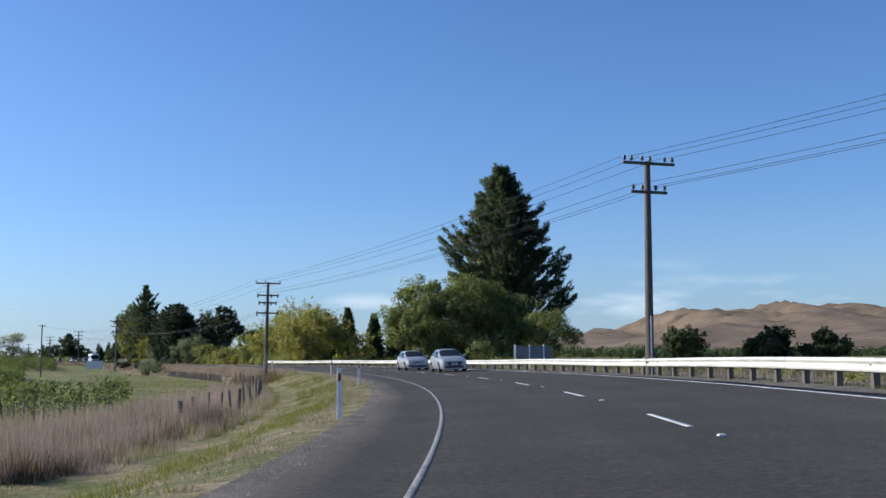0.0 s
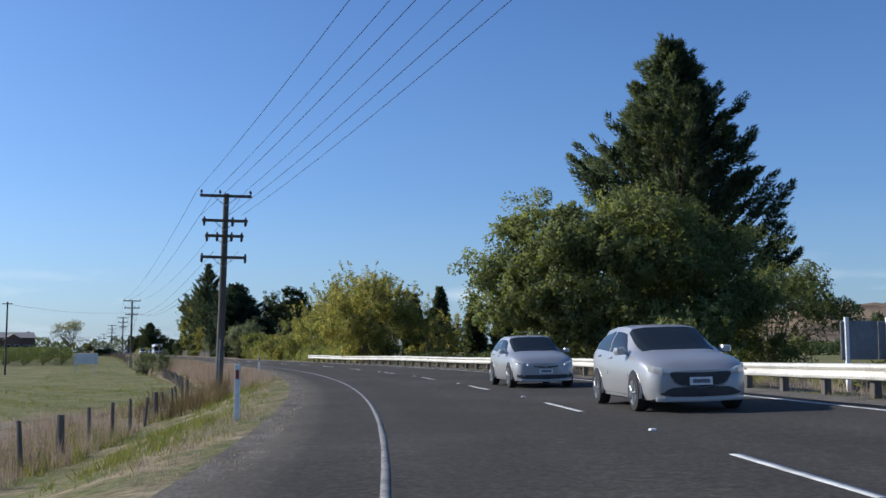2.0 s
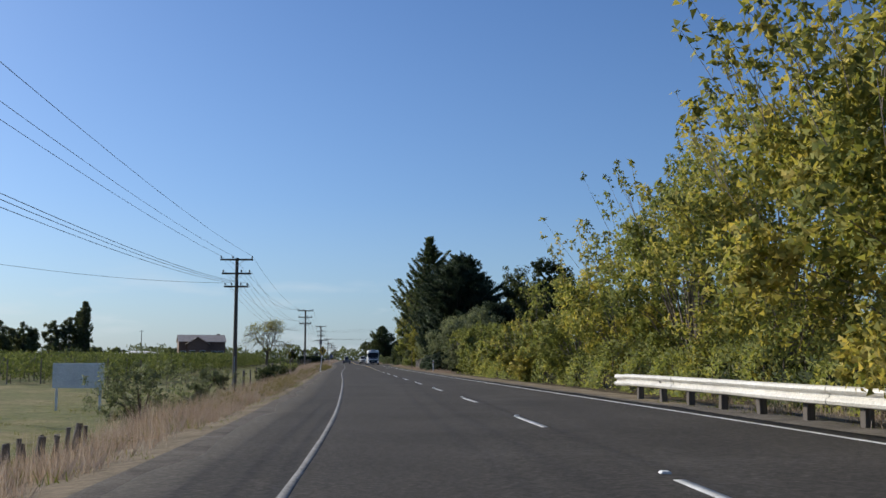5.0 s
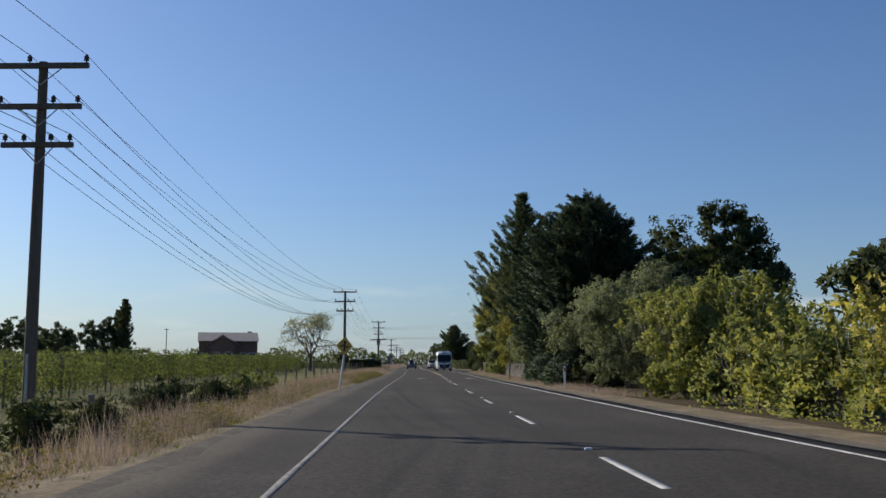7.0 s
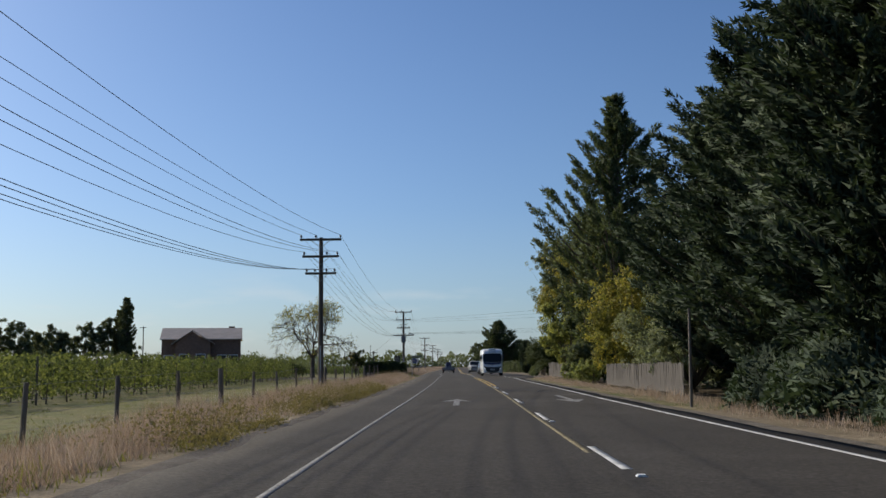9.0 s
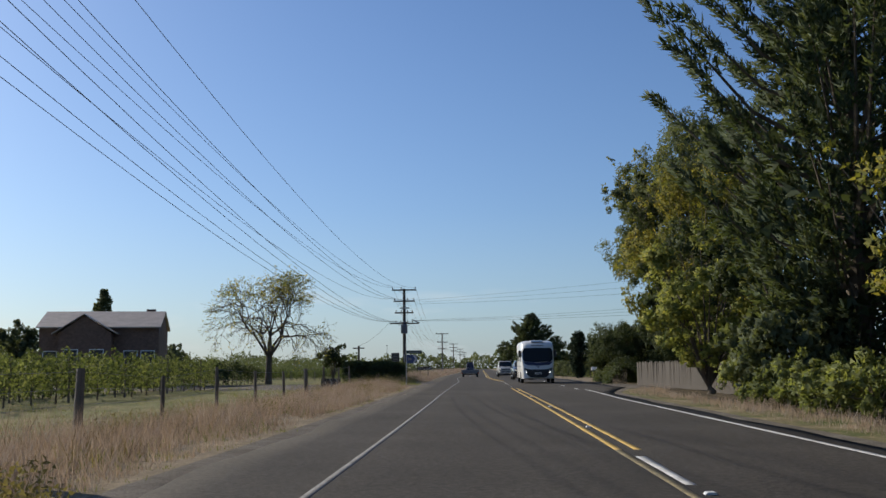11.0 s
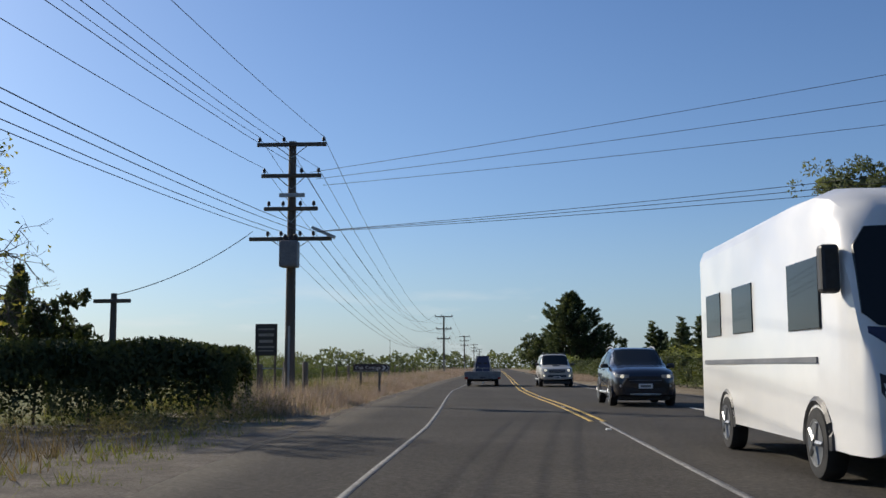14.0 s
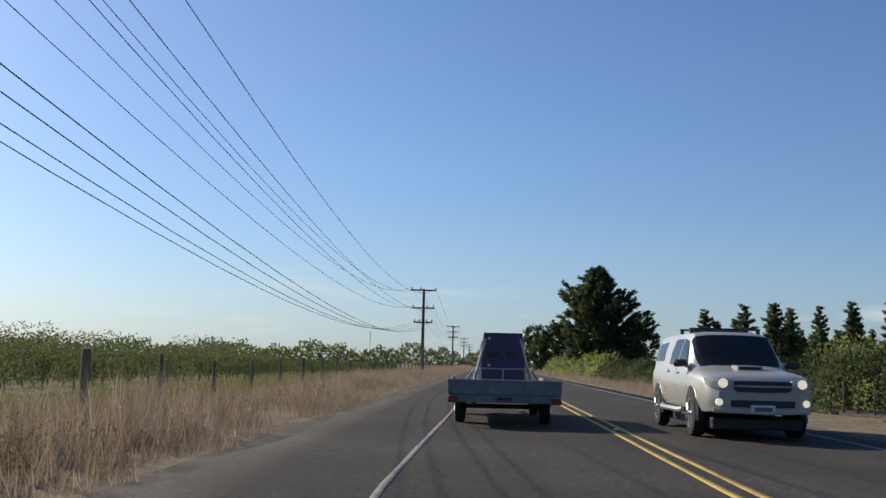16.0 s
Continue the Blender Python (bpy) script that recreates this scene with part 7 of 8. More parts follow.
def car(m, label, category, paint, skin, wheels, r, screen, windows, lamps, bands, plate_z, mirror, name="car", seams=(), handles=(), trim="plastic", lit="headlight"):
    """windows and lamps: corners on the skin, for either side; bands: name, xs, low, high, material, out."""
    c = thing(name, m, label, category, "oncoming traffic")
    part("body", skin.mesh(), M[paint], c, smooth=True)
    part("windscreen", skin.screen(*screen), M["window"], c, "dark windscreen", True)
    hw = float(max(skin.curves[3]))
    for sg in (1, -1):
        turn = (lambda q: q) if sg > 0 else both
        for w in windows:
            part("side_window", turn(skin.patch(w)), M["window"], c, "dark tinted side window", True)
        for k in seams:
            part("door_seam", turn(Shape().tube([skin.at(y_, k_, 0.001) for y_, k_ in k], 0.006, 4)), M["plastic"], c)
        for y_, k_ in handles:
            p = skin.at(y_, k_, 0.012)
            part("door_handle", turn(Shape().box(p.x - 0.015, p.x + 0.015, p.y - 0.10, p.y + 0.10, p.z - 0.018, p.z + 0.018, 0.01)), M[paint], c)
        for w in lamps:
            lamp = part("headlight", turn(skin.band(*w[:3], 0.008, 0.12)), M["lens"], c, "clear headlight lens", True)
            x_, z_, q_ = w[3]
            y_ = skin.front(x_)
            part("bulb", turn(Shape().tube([(x_, y_ - 0.04, z_), (x_, y_ + 0.016, z_), (x_, y_ + 0.022, z_)], [q_, q_, q_ * 0.5], 12)), M[lit], lamp)
        my, mz, mw = mirror
        mx = sg * (hw + 0.06)
        part("mirror", Shape().loft([[(mx + sg * a * mw, my + b, mz + e) for a, e in ((-0.45, -0.05), (0.4, -0.06), (0.55, 0.0), (0.45, 0.07), (-0.3, 0.08), (-0.5, 0.0))] for b in (-0.05, 0.0, 0.05)] + [[(mx + sg * a * mw * 0.7, my + 0.09, mz + e * 0.7) for a, e in ((-0.45, -0.05), (0.4, -0.06), (0.55, 0.0), (0.45, 0.07), (-0.3, 0.08), (-0.5, 0.0))]]), M[trim if trim == "plastic" else paint], c, smooth=True)
        for wy in wheels:
            arc = [(wy + (r + 0.065) * math.cos(t), r + (r + 0.065) * math.sin(t)) for t in np.linspace(-0.25, math.pi + 0.25, 18)]
            part("wheel_arch", Shape().add([(x, y, z) for x in (sg * (hw - 0.12), sg * (hw + 0.004)) for y, z in arc], [tuple(range(18)), tuple(range(18, 36))] + [(i, (i + 1) % 18, (i + 1) % 18 + 18, i + 18) for i in range(18)]), M["dark_panel"], c, "dark wheel well")
            part("arch_lip", Shape().tube([(sg * (hw - 0.015), y, z) for y, z in arc], 0.014, 6), M[paint], c, smooth=True)
            wheel(c, sg * (hw - 0.085), wy, r, 0.22, sg)
    for nm, xs, lo, hi, mt, o in bands:
        part(nm, skin.band(xs, lo, hi, o), M[mt], c, smooth=True)
    y1 = skin.front(0)
    part("number_plate", Shape().box(-0.19, 0.19, y1 + 0.016, y1 + 0.034, plate_z - 0.065, plate_z + 0.065, 0.006), M["white"], c)
    part("plate_bar", Shape().box(-0.14, 0.14, y1 + 0.0345, y1 + 0.037, plate_z - 0.03, plate_z + 0.03), M["grey_board"], c)
    part("underbody", Shape().box(-hw * 0.8, hw * 0.8, skin.tail + 0.3, skin.nose - 0.3, 0.16, 0.34, 0.02), M["dark_panel"], c, "black underbody")
    return c


def oncoming(s, n):
    """s is where the vehicle's nose stands; it faces back along the road."""
    return lambda half: pose(*[float(v) for v in at_road(s + half, n)], float(road_z(s + half, n)) + 0.006, 0, math.degrees(math.atan(float(bank(s)))), math.degrees(heading(s + half)) + 180)


HATCH = Shell([(-2.12, 0.92), (-2.06, 1.04), (-1.78, 1.30), (-1.45, 1.42), (-0.6, 1.475), (0.0, 1.455), (0.25, 1.42), (1.08, 1.01), (1.5, 0.94), (1.85, 0.85), (2.03, 0.76), (2.12, 0.66)],
              [(-2.12, 0.82), (-1.9, 0.97), (-1.0, 0.94), (0.0, 0.91), (1.0, 0.885), (1.6, 0.83), (2.0, 0.71), (2.12, 0.62)],
              [(-2.12, 0.34), (-1.9, 0.22), (-1.0, 0.17), (1.0, 0.17), (1.8, 0.17), (2.12, 0.21)],
              [(-2.12, 0.66), (-2.0, 0.77), (-1.6, 0.855), (-0.5, 0.875), (1.0, 0.875), (1.6, 0.865), (1.9, 0.82), (2.05, 0.74), (2.12, 0.60)],
              [(-2.12, 0.52), (-1.6, 0.59), (-0.5, 0.635), (0.2, 0.62), (1.08, 0.68)])
HATCH_GLASS = ([(0.86, 5.25), (-0.42, 5.25), (-0.42, 6.9), (0.22, 6.8)], [(-0.50, 5.25), (-1.62, 5.4), (-1.30, 6.75), (-0.50, 6.9)])
HATCH_SEAMS = ([(0.93, 5.0), (0.95, 3.2), (0.86, 1.6)], [(-0.46, 5.1), (-0.46, 3.2), (-0.46, 1.5)], [(0.86, 1.5), (-0.9, 1.5)])
HATCH_BANDS = [("lower_grille", [-0.66, -0.5, 0, 0.5, 0.66], [0.30, 0.26, 0.25, 0.26, 0.30], [0.31, 0.40, 0.42, 0.40, 0.31], "plastic", 0.012), ("bumper_lip", [-0.72, 0, 0.72], [0.185, 0.17, 0.185], [0.25, 0.225, 0.25], "silver_car", 0.025)]
car(oncoming(66.4, 1.7)(2.0), "silver-grey small hatchback with a wide dark grille, facing the traffic", "car", "silver_car", HATCH, (-1.28, 1.30), 0.31, (1.04, 0.27, 7.0), HATCH_GLASS,
    [([0.48, 0.62, 0.80], [0.615, 0.60, 0.66], [0.66, 0.72, 0.76], (0.60, 0.66, 0.03))],
    [("grille", [-0.50, -0.42, 0, 0.42, 0.50], [0.60, 0.46, 0.40, 0.46, 0.60], [0.64, 0.65, 0.635, 0.65, 0.64], "plastic", 0.014), ("chrome_bar", [-0.50, -0.40, 0, 0.40, 0.50], [0.58, 0.445, 0.385, 0.445, 0.58], [0.60, 0.46, 0.40, 0.46, 0.60], "alloy", 0.02)] + HATCH_BANDS,
    0.50, (0.72, 0.99, 0.20), seams=HATCH_SEAMS, handles=((-0.25, 4.4), (-1.15, 4.5)), trim="paint", lit="lens")
car(oncoming(78.0, 1.62)(2.1), "bright silver hatchback with slim lit headlamps and a wide lower grille", "car", "silver_car", HATCH, (-1.30, 1.30), 0.325, (1.04, 0.27, 7.0), HATCH_GLASS,
    [([0.34, 0.56, 0.82], [0.575, 0.60, 0.70], [0.61, 0.68, 0.765], (0.52, 0.632, 0.022))],
    [("grille", [-0.34, 0, 0.34], [0.575, 0.53, 0.575], [0.605, 0.575, 0.605], "plastic", 0.014), ("lower_grille", [-0.78, -0.60, 0, 0.60, 0.78], [0.30, 0.255, 0.235, 0.255, 0.30], [0.40, 0.36, 0.35, 0.36, 0.40], "plastic", 0.012),
     ("bumper_lip", [-0.72, 0, 0.72], [0.185, 0.17, 0.185], [0.25, 0.22, 0.25], "silver_car", 0.03), ("badge", [-0.06, 0, 0.06], [0.57, 0.545, 0.57], [0.625, 0.64, 0.625], "alloy", 0.022)],
    0.455, (0.72, 0.99, 0.20), seams=HATCH_SEAMS, handles=((-0.25, 4.4), (-1.15, 4.5)), trim="paint")
SUV = Shell([(-2.0, 1.0), (-1.95, 1.2), (-1.78, 1.48), (-1.5, 1.60), (-0.6, 1.655), (0.05, 1.635), (0.28, 1.60), (1.05, 1.14), (1.45, 1.09), (1.78, 1.02), (1.95, 0.92), (2.03, 0.80)],
            [(-2.0, 0.95), (-1.8, 1.10), (-1.0, 1.07), (0.0, 1.03), (1.0, 1.00), (1.6, 0.95), (1.9, 0.85), (2.03, 0.74)],
            [(-2.0, 0.42), (-1.85, 0.30), (-1.0, 0.24), (1.0, 0.24), (1.75, 0.26), (2.03, 0.31)],
            [(-2.0, 0.70), (-1.9, 0.80), (-1.5, 0.87), (-0.5, 0.88), (1.0, 0.88), (1.55, 0.87), (1.83, 0.82), (1.97, 0.74), (2.03, 0.62)],
            [(-2.0, 0.55), (-1.5, 0.61), (-0.5, 0.66), (0.2, 0.64), (1.05, 0.70)])
suv = car(oncoming(343.5, 2.3)(2.05), "black compact sport-utility car with pale roof rails and lit lamps", "car", "black_car", SUV, (-1.26, 1.26), 0.345, (1.02, 0.30, 7.0), ([(0.82, 5.25), (-0.42, 5.3), (-0.42, 6.9), (0.24, 6.8)], [(-0.50, 5.3), (-1.60, 5.5), (-1.35, 6.75), (-0.50, 6.9)]),
          [([0.44, 0.60, 0.80], [0.79, 0.76, 0.80], [0.86, 0.875, 0.89], (0.63, 0.82, 0.05))],
          [("grille", [-0.46, -0.40, 0, 0.40, 0.46], [0.70, 0.62, 0.60, 0.62, 0.70], [0.78, 0.80, 0.80, 0.80, 0.78], "dark_panel", 0.014), ("grille_bar", [-0.44, 0, 0.44], [0.705, 0.70, 0.705], [0.72, 0.715, 0.72], "alloy", 0.02), ("lower_grille", [-0.55, 0, 0.55], [0.40, 0.38, 0.40], [0.50, 0.50, 0.50], "dark_panel", 0.012), ("skid_plate", [-0.42, 0, 0.42], [0.315, 0.305, 0.315], [0.355, 0.36, 0.355], "galv", 0.02)],
          0.555, (0.72, 1.10, 0.22), name="sport_utility_car", seams=([(0.90, 5.0), (0.92, 3.2), (0.84, 1.6)], [(-0.46, 5.1), (-0.46, 3.2), (-0.46, 1.5)]), handles=((-0.25, 4.4), (-1.15, 4.5)))
for sg in (-1, 1):
    part("roof_rail", Shape().tube([(sg * 0.60, -1.45, 1.56), (sg * 0.605, -1.25, 1.625), (sg * 0.61, -0.5, 1.665), (sg * 0.605, -0.05, 1.645), (sg * 0.60, 0.14, 1.59)], 0.022, 6), M["alloy"], suv, "pale metal roof rail", True)
    part("sill_trim", Shape().tube([(sg * 0.885, -0.85, 0.36), (sg * 0.885, 0.85, 0.36)], 0.035, 6), M["galv"], suv, "silver sill strip", True)
    part("fog_lamp", Shape().tube([(sg * 0.66, SUV.front(0.66) - 0.03, 0.56), (sg * 0.66, SUV.front(0.66) + 0.012, 0.56)], 0.045, 10), M["lens"], suv)
UTE = Shell([(-2.58, 1.10), (-2.54, 1.50), (-2.46, 1.68), (-2.3, 1.76), (-1.0, 1.79), (-0.95, 1.79), (0.30, 1.79), (0.56, 1.745), (1.25, 1.17), (1.7, 1.13), (2.15, 1.08), (2.40, 1.02), (2.52, 0.95), (2.58, 0.86)],
            [(-2.58, 1.0), (-2.4, 1.12), (-1.0, 1.10), (0.0, 1.08), (1.0, 1.06), (1.8, 1.02), (2.3, 0.96), (2.58, 0.80)],
            [(-2.58, 0.52), (-2.4, 0.46), (-1.0, 0.42), (1.0, 0.42), (2.2, 0.40), (2.58, 0.44)],
            [(-2.58, 0.80), (-2.45, 0.86), (-1.6, 0.895), (0.0, 0.90), (1.6, 0.90), (2.1, 0.885), (2.4, 0.84), (2.52, 0.77), (2.58, 0.66)],
            [(-2.58, 0.68), (-2.0, 0.69), (-0.5, 0.69), (0.4, 0.67), (1.25, 0.72)])
ute = car(oncoming(371.0, 2.0)(2.58), "pale champagne double-cab utility with canopy and lit headlamps", "utility vehicle", "champagne_car", UTE, (-1.60, 1.50), 0.385, (1.20, 0.58, 6.9), ([(1.00, 5.3), (0.10, 5.3), (0.10, 6.85), (0.50, 6.75)], [(0.02, 5.3), (-0.72, 5.3), (-0.60, 6.85), (0.02, 6.85)], [(-1.35, 5.45), (-2.30, 5.45), (-2.18, 6.7), (-1.35, 6.75)]),
          [([0.46, 0.62, 0.84], [0.83, 0.80, 0.84], [0.955, 0.985, 0.98], (0.62, 0.90, 0.075))],
          [("grille", [-0.45, -0.40, 0, 0.40, 0.45], [0.80, 0.77, 0.76, 0.77, 0.80], [0.93, 0.94, 0.94, 0.94, 0.93], "plastic", 0.014), ("grille_bar", [-0.45, 0, 0.45], [0.845, 0.84, 0.845], [0.87, 0.87, 0.87], "champagne_car", 0.022), ("lower_grille", [-0.50, 0, 0.50], [0.53, 0.52, 0.53], [0.635, 0.64, 0.635], "plastic", 0.014), ("bumper_lip", [-0.76, 0, 0.76], [0.44, 0.42, 0.44], [0.50, 0.49, 0.50], "champagne_car", 0.03)],
          0.50, (0.95, 1.20, 0.24), name="utility_vehicle", seams=([(1.06, 5.0), (1.08, 3.2), (1.02, 1.6)], [(0.06, 5.1), (0.06, 3.2), (0.06, 1.5)], [(-0.80, 5.1), (-0.80, 3.0), (-0.9, 1.5)], [(-0.98, 9.8), (-0.98, 7.2), (-0.98, 1.5)], [(-0.98, 5.05), (-2.5, 5.05)]), handles=((0.25, 4.5), (-0.65, 4.5)))
for sg in (-1, 1):
    part("side_step", Shape().tube([(sg * 0.92, -0.95, 0.42), (sg * 0.96, -0.8, 0.40), (sg * 0.96, 0.8, 0.40), (sg * 0.92, 0.95, 0.42)], 0.05, 8), M["galv"], ute, "silver side step", True)
    y_ = UTE.front(0.68)
    part("fog_lamp", Shape().tube([(sg * 0.68, y_ - 0.04, 0.60), (sg * 0.68, y_ + 0.014, 0.60)], 0.055, 12), M["headlight"], ute)
    part("roof_bar", Shape().box(-0.64, 0.64, -0.30 + sg * 0.42 - 0.035, -0.30 + sg * 0.42 + 0.035, 1.825, 1.86, 0.012), M["plastic"], ute)
    for yy in (-0.72, 0.12):
        part("bar_foot", Shape().box(sg * 0.60 - 0.03, sg * 0.60 + 0.03, yy - 0.05, yy + 0.05, 1.755, 1.83, 0.01), M["plastic"], ute)
scoop = part("bonnet_scoop", Shape().loft([[(-0.21, 1.85, 1.10), (0.21, 1.85, 1.10), (0.20, 1.85, 1.175), (-0.20, 1.85, 1.175)], [(-0.21, 1.5, 1.13), (0.21, 1.5, 1.13), (0.20, 1.52, 1.19), (-0.20, 1.52, 1.19)], [(-0.20, 1.3, 1.14), (0.20, 1.3, 1.14), (0.18, 1.3, 1.165), (-0.18, 1.3, 1.165)]]), M["champagne_car"], ute, smooth=True)
part("scoop_mouth", Shape().box(-0.18, 0.18, 1.84, 1.853, 1.118, 1.163, 0.005), M["dark_panel"], scoop, "dark air inlet")

# motor home
mh = thing("motor_home", oncoming(324.0, 2.25)(3.3), "white integrated motor home with a deep dark windscreen", "motor home", "oncoming traffic")


def mh_ring(y, hw, zb, zt, r):
    pts = [(hw, zb), (hw, zt - r), (hw - r * 0.3, zt - r * 0.3), (hw - r, zt)]
    return [(x, y, z) for x, z in pts] + [(-x, y, z) for x, z in reversed(pts)]


part("body", Shape().loft([mh_ring(-3.25, 1.08, 0.42, 2.76, 0.2), mh_ring(-3.2, 1.12, 0.36, 2.84, 0.2), mh_ring(1.3, 1.12, 0.34, 2.84, 0.2), mh_ring(2.0, 1.115, 0.33, 2.86, 0.3), mh_ring(2.4, 1.11, 0.32, 2.80, 0.36), mh_ring(2.7, 1.09, 0.31, 2.66, 0.38), mh_ring(2.88, 1.07, 0.30, 2.46, 0.36), mh_ring(3.0, 1.05, 0.30, 2.12, 0.3), mh_ring(3.12, 1.03, 0.30, 1.62, 0.2), mh_ring(3.2, 1.0, 0.30, 1.32, 0.14), mh_ring(3.28, 0.96, 0.32, 1.05, 0.12), mh_ring(3.32, 0.90, 0.36, 0.88, 0.1)]), M["white_car"], mh, smooth=True)


def mh_front(xs, low, high, z_y, out, thick=0.10):
    """A piece of the nose: the front leans back as z_y says, and curves away to the sides."""
    rings = []
    for x in np.linspace(xs[0], xs[-1], 17):
        a, b = float(np.interp(x, xs, low)), float(np.interp(x, xs, high))
        ring = []
        for f in (0.0, 0.35, 0.7, 1.0):
            z = a + (b - a) * f
            ring.append((x, float(np.interp(z, *z_y)) + out - 0.03 * (x / 0.95) ** 6, z))
        rings.append(ring + [(p[0], p[1] - thick, p[2]) for p in reversed(ring)])
    return Shape().loft(rings)


LEAN = ([0.3, 0.85, 1.05, 1.32, 1.62, 2.12, 2.46, 2.7], [3.33, 3.32, 3.28, 3.20, 3.12, 3.0, 2.88, 2.66])
part("windscreen", mh_front([-1.0, -0.94, 0, 0.94, 1.0], [1.56, 1.45, 1.40, 1.45, 1.56], [2.18, 2.36, 2.38, 2.36, 2.18], LEAN, 0.03), M["window"], mh, "deep dark windscreen", True)
part("scuttle_panel", mh_front([-0.97, -0.75, 0, 0.75, 0.97], [1.38, 1.22, 1.17, 1.22, 1.38], [1.44, 1.425, 1.375, 1.425, 1.44], LEAN, 0.022), M["blue_panel"], mh, "dark blue panel under the windscreen", True)
part("nose_grille", mh_front([-0.93, -0.80, -0.55, 0, 0.55, 0.80, 0.93], [0.86, 0.66, 0.40, 0.38, 0.40, 0.66, 0.86], [1.03, 0.98, 0.93, 0.92, 0.93, 0.98, 1.03], LEAN, 0.02), M["dark_panel"], mh, "black lower nose panel", True)
for zz in (0.55, 0.78):
    part("grille_bar", mh_front([-0.5, 0.5], [zz, zz], [zz + 0.02, zz + 0.02], LEAN, 0.028, 0.02), M["plastic"], mh)
part("wiper", Shape().tube([(-0.75, 3.24, 1.47), (0.05, 3.235, 1.45)], 0.012, 5), M["plastic"], mh)
part("skylight", Shape().prism([(-0.42, 0.0), (0.42, 0.0), (0.36, 0.05), (-0.36, 0.05)], 0.0, 0.55, pose(0, 2.05, 2.83, -8, 0, 0)), M["window"], mh, "dark roof skylight")
part("number_plate", Shape().box(-0.22, 0.22, 3.346, 3.37, 0.60, 0.72, 0.006), M["white"], mh)
part("plate_bar", Shape().box(-0.16, 0.16, 3.3705, 3.373, 0.63, 0.69), M["grey_board"], mh)
part("badge", Shape().prism([(-0.16, 1.12), (0.16, 1.12), (0.05, 1.09), (0.0, 1.04), (-0.05, 1.09)], 3.2, 3.295), M["blue_panel"], mh)
part("lettering_bar", Shape().box(-0.42, 0.42, 2.74, 2.86, 2.49, 2.56), M["dull_ink"], mh)
for sg in (-1, 1):
    part("daytime_lamp", Shape().add([(sg * 0.74, 3.30, 0.72), (sg * 0.80, 3.29, 0.70), (sg * 0.96, 3.20, 0.94), (sg * 0.90, 3.21, 0.97), (sg * 0.74, 3.36, 0.72), (sg * 0.80, 3.35, 0.70), (sg * 0.96, 3.26, 0.94), (sg * 0.90, 3.27, 0.97)], [(0, 1, 2, 3), (4, 5, 6, 7), (0, 1, 5, 4), (1, 2, 6, 5), (2, 3, 7, 6), (3, 0, 4, 7)]), M["daylight_led"], mh, "lit white lamp strip")
    part("mirror", Shape().box(sg * 1.19 - 0.09, sg * 1.19 + 0.09, 2.78, 2.93, 1.75, 2.2, 0.04), M["plastic"], mh)
    part("side_window", Shape().box(sg * 1.122 - 0.012, sg * 1.122 + 0.012, 1.3, 2.35, 1.45, 2.15, 0.01), M["window"], mh)
    part("side_window", Shape().box(sg * 1.122 - 0.012, sg * 1.122 + 0.012, -1.2, -0.2, 1.5, 2.1, 0.01), M["window"], mh)
    part("side_window", Shape().box(sg * 1.122 - 0.012, sg * 1.122 + 0.012, -2.8, -1.9, 1.5, 2.1, 0.01), M["window"], mh)
    part("trim_stripe", Shape().box(sg * 1.122 - 0.01, sg * 1.122 + 0.01, -3.0, 2.2, 1.12, 1.18), M["grey_board"], mh)
    for wy in (2.1, -1.7):
        wheel(mh, sg * 1.03, wy, 0.35, 0.22, sg)
        part("wheel_arch", Shape().tube([(sg * 1.09, wy + 0.41 * math.cos(t), 0.35 + 0.41 * math.sin(t)) for t in np.linspace(-0.1, math.pi + 0.1, 12)], 0.05, 6), M["plastic"], mh)
part("roof_hatch", Shape().box(-0.4, 0.4, 0.2, 1.0, 2.83, 2.93, 0.04), M["white_car"], mh)
part("antenna_pod", Shape().box(-0.75, -0.35, -1.4, -1.0, 2.83, 2.97, 0.03), M["plastic"], mh)

# flat-deck trailer with an A-frame rack
x, y = at_road(376.0, -2.0)
tr = thing("flat_deck_trailer", pose(float(x), float(y), float(road_z(375, -1.85)) + 0.006, 0, 0, math.degrees(heading(375))), "grey steel flat-deck trailer with low sides and an A-frame rack", "trailer")
part("deck", Shape().box(-1.0, 1.0, -2.9, 3.0, 0.50, 0.58, 0.01), M["dull_steel"], tr)
part("tailboard", Shape().box(-1.02, 1.02, -2.96, -2.91, 0.56, 0.82, 0.012), M["dull_steel"], tr)
for sg in (-1, 1):
    part("sideboard", Shape().box(sg * 1.0 - 0.02, sg * 1.0 + 0.02, -2.9, 3.0, 0.583, 0.82, 0.01), M["dull_steel"], tr)
    part("tailboard_strap", Shape().box(sg * 0.33 - 0.015, sg * 0.33 + 0.015, -2.975, -2.962, 0.57, 0.81), M["grey_board"], tr)
    part("tail_lamp", Shape().box(sg * 0.92 - 0.09, sg * 0.92 + 0.09, -3.0, -2.93, 0.41, 0.52, 0.012), M["red_lens"], tr, "red tail lamp")
    wheel(tr, sg * 0.80, -1.6, 0.31, 0.20, sg)
    wheel(tr, sg * 0.80, 1.9, 0.31, 0.20, sg)
part("rear_beam", Shape().box(-0.98, 0.98, -2.98, -2.86, 0.42, 0.55, 0.015), M["dull_steel"], tr)
part("tailboard_rim", Shape().box(-1.03, 1.03, -2.985, -2.90, 0.805, 0.835, 0.008), M["galv"], tr)
part("number_plate", Shape().box(-0.18, 0.18, -3.0, -2.985, 0.44, 0.54), M["grey_board"], tr)
part("plate_bar", Shape().box(-0.13, 0.13, -3.003, -3.0005, 0.465, 0.515), M["plastic"], tr)
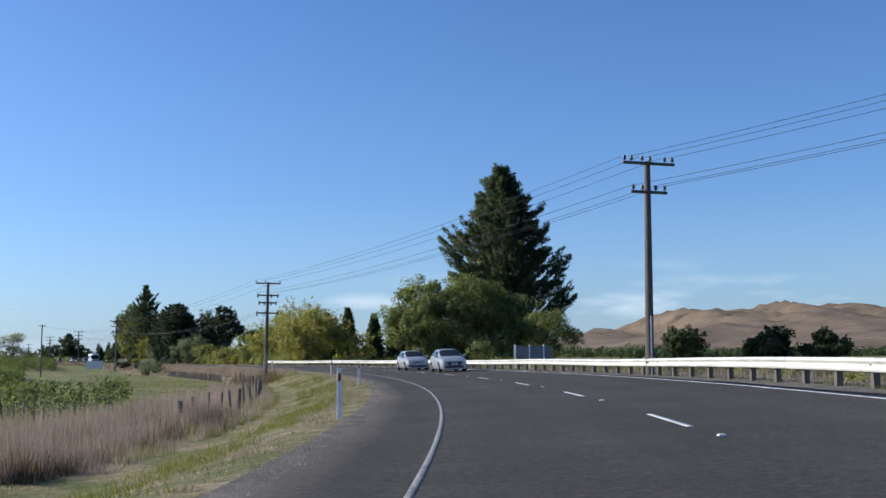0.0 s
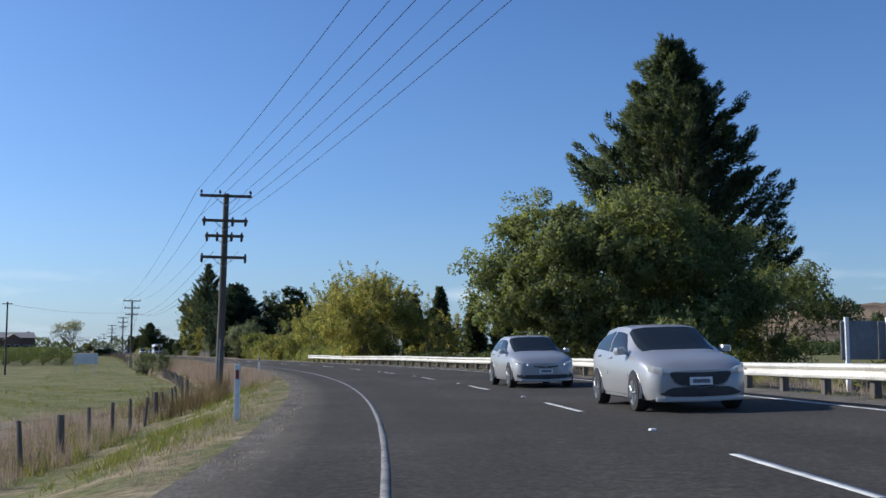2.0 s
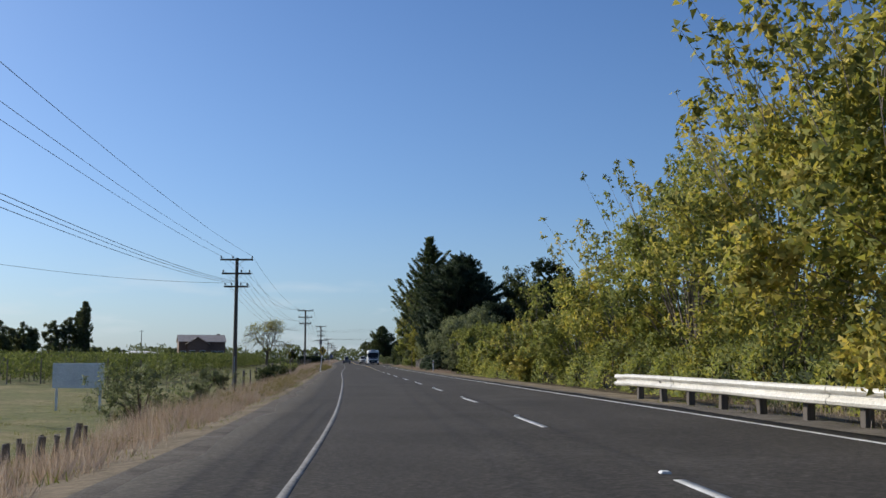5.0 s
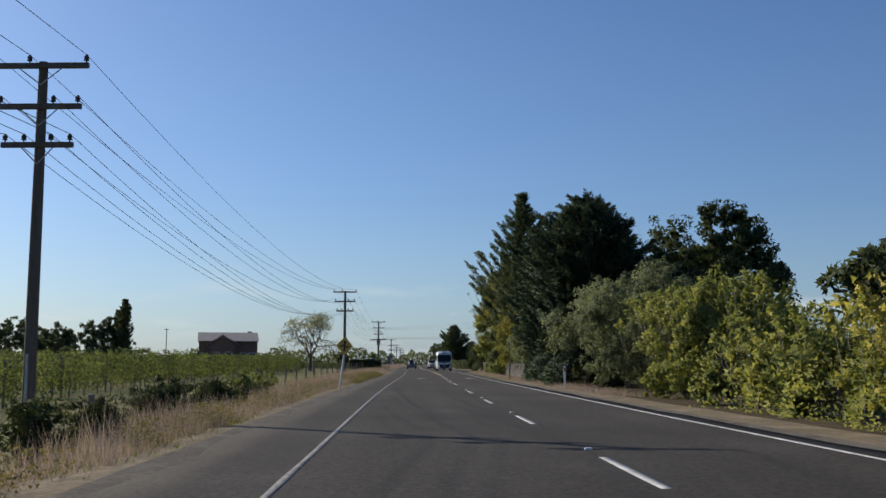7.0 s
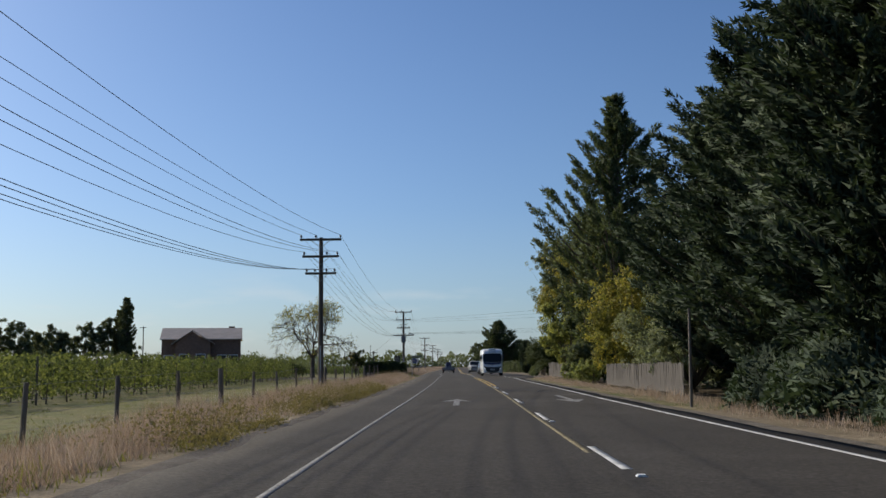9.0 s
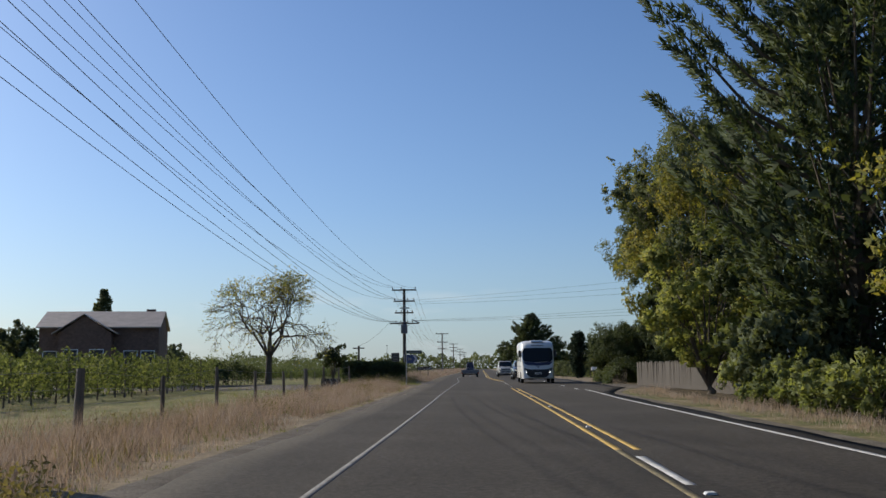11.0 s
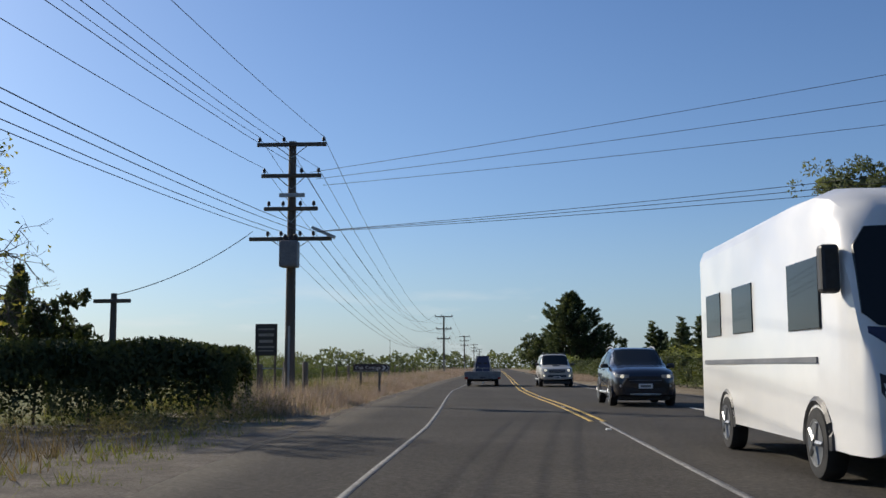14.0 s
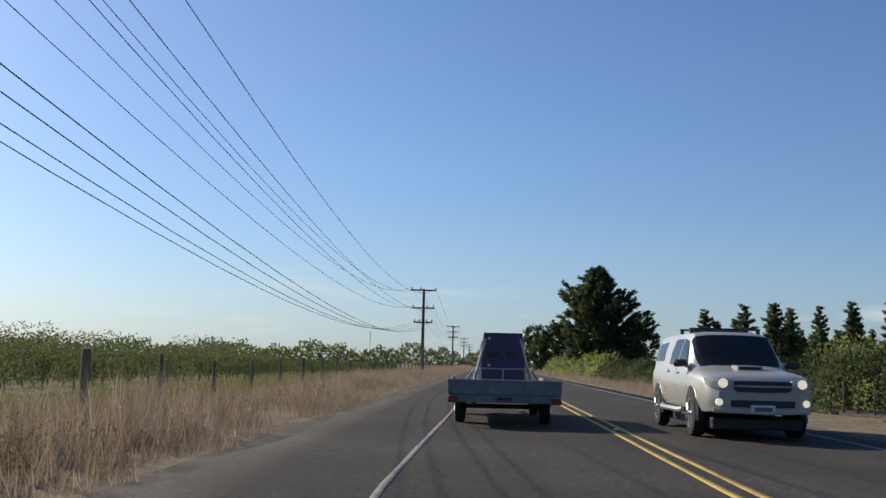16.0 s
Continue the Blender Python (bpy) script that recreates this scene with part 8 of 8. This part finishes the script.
for x_ in (-0.55, 0.55):
    part("chassis_rail", Shape().box(x_ - 0.05, x_ + 0.05, -2.8, 3.2, 0.36, 0.495, 0.01), M["plastic"], tr)
for y_ in (-1.6, 1.9):
    part("axle", Shape().tube([(-0.75, y_, 0.31), (0.75, y_, 0.31)], 0.045, 8), M["plastic"], tr)
for y_ in (-2.2, -0.8, 0.6):
    part("cross_member", Shape().box(-0.95, 0.95, y_ - 0.03, y_ + 0.03, 0.42, 0.495), M["plastic"], tr)
part("drawbar", Shape().tube([(0, 3.0, 0.42), (0, 4.3, 0.42)], 0.05, 8), M["plastic"], tr)
part("jockey_wheel", Shape().tube([(0, 4.1, 0.0), (0, 4.1, 0.55)], 0.035, 8), M["galv"], tr)
for yy in (-1.5, 2.0):
    for sg in (-1, 1):
        part("rack_leg", Shape().tube([(sg * 0.60, yy, 0.58), (sg * 0.33, yy, 1.60)], 0.025, 6), M["galv"], tr)
        part("rack_leg", Shape().tube([(sg * 0.46, yy + 0.06, 0.58), (sg * 0.40, yy + 0.06, 1.55)], 0.020, 6), M["galv"], tr)
for sg in (-1, 1):
    part("rack_rail", Shape().tube([(sg * 0.33, -1.5, 1.60), (sg * 0.33, 2.0, 1.60)], 0.022, 6), M["galv"], tr)
    part("rack_rail", Shape().tube([(sg * 0.50, -1.5, 0.98), (sg * 0.50, 2.0, 0.98)], 0.022, 6), M["galv"], tr)
    part("stay", Shape().tube([(sg * 0.55, -1.52, 1.0), (sg * 0.85, -1.0, 0.6)], 0.018, 6), M["galv"], tr)
part("end_rail", Shape().tube([(-0.44, -1.62, 1.02), (0.44, -1.62, 1.02)], 0.02, 6), M["galv"], tr)
for x_ in (-0.42, 0.0, 0.42):
    part("end_upright", Shape().tube([(x_, -1.62, 0.58), (x_, -1.62, 1.02)], 0.018, 6), M["galv"], tr)
load = thing("panel_load", tr.matrix_world @ pose(0, 0, 0.582), "stack of dark blue panels strapped upright in the rack", "panels")
part("sheet", Shape().add([(-0.44, -1.5, 0.0), (0.44, -1.5, 0.0), (0.37, -1.5, 1.13), (-0.37, -1.5, 1.13), (-0.44, 1.9, 0.0), (0.44, 1.9, 0.0), (0.37, 1.9, 1.13), (-0.37, 1.9, 1.13)], [(0, 1, 2, 3), (4, 5, 6, 7), (0, 1, 5, 4), (1, 2, 6, 5), (2, 3, 7, 6), (3, 0, 4, 7)]), M["blue_panel"], load)
for x_, z_ in ((-0.18, 0.70), (0.17, 0.70), (-0.17, 0.05), (0.17, 0.05)):
    part("slot", Shape().box(x_ - 0.11, x_ + 0.11, -1.508, -1.50, z_ - 0.045, z_ + 0.06), M["dark_panel"], load, "dark slot")
for x_, z_ in ((-0.27, 1.02), (-0.27, 0.50)):
    part("label_mark", Shape().box(x_ - 0.022, x_ + 0.022, -1.507, -1.501, z_ - 0.02, z_ + 0.02), M["white"], load)
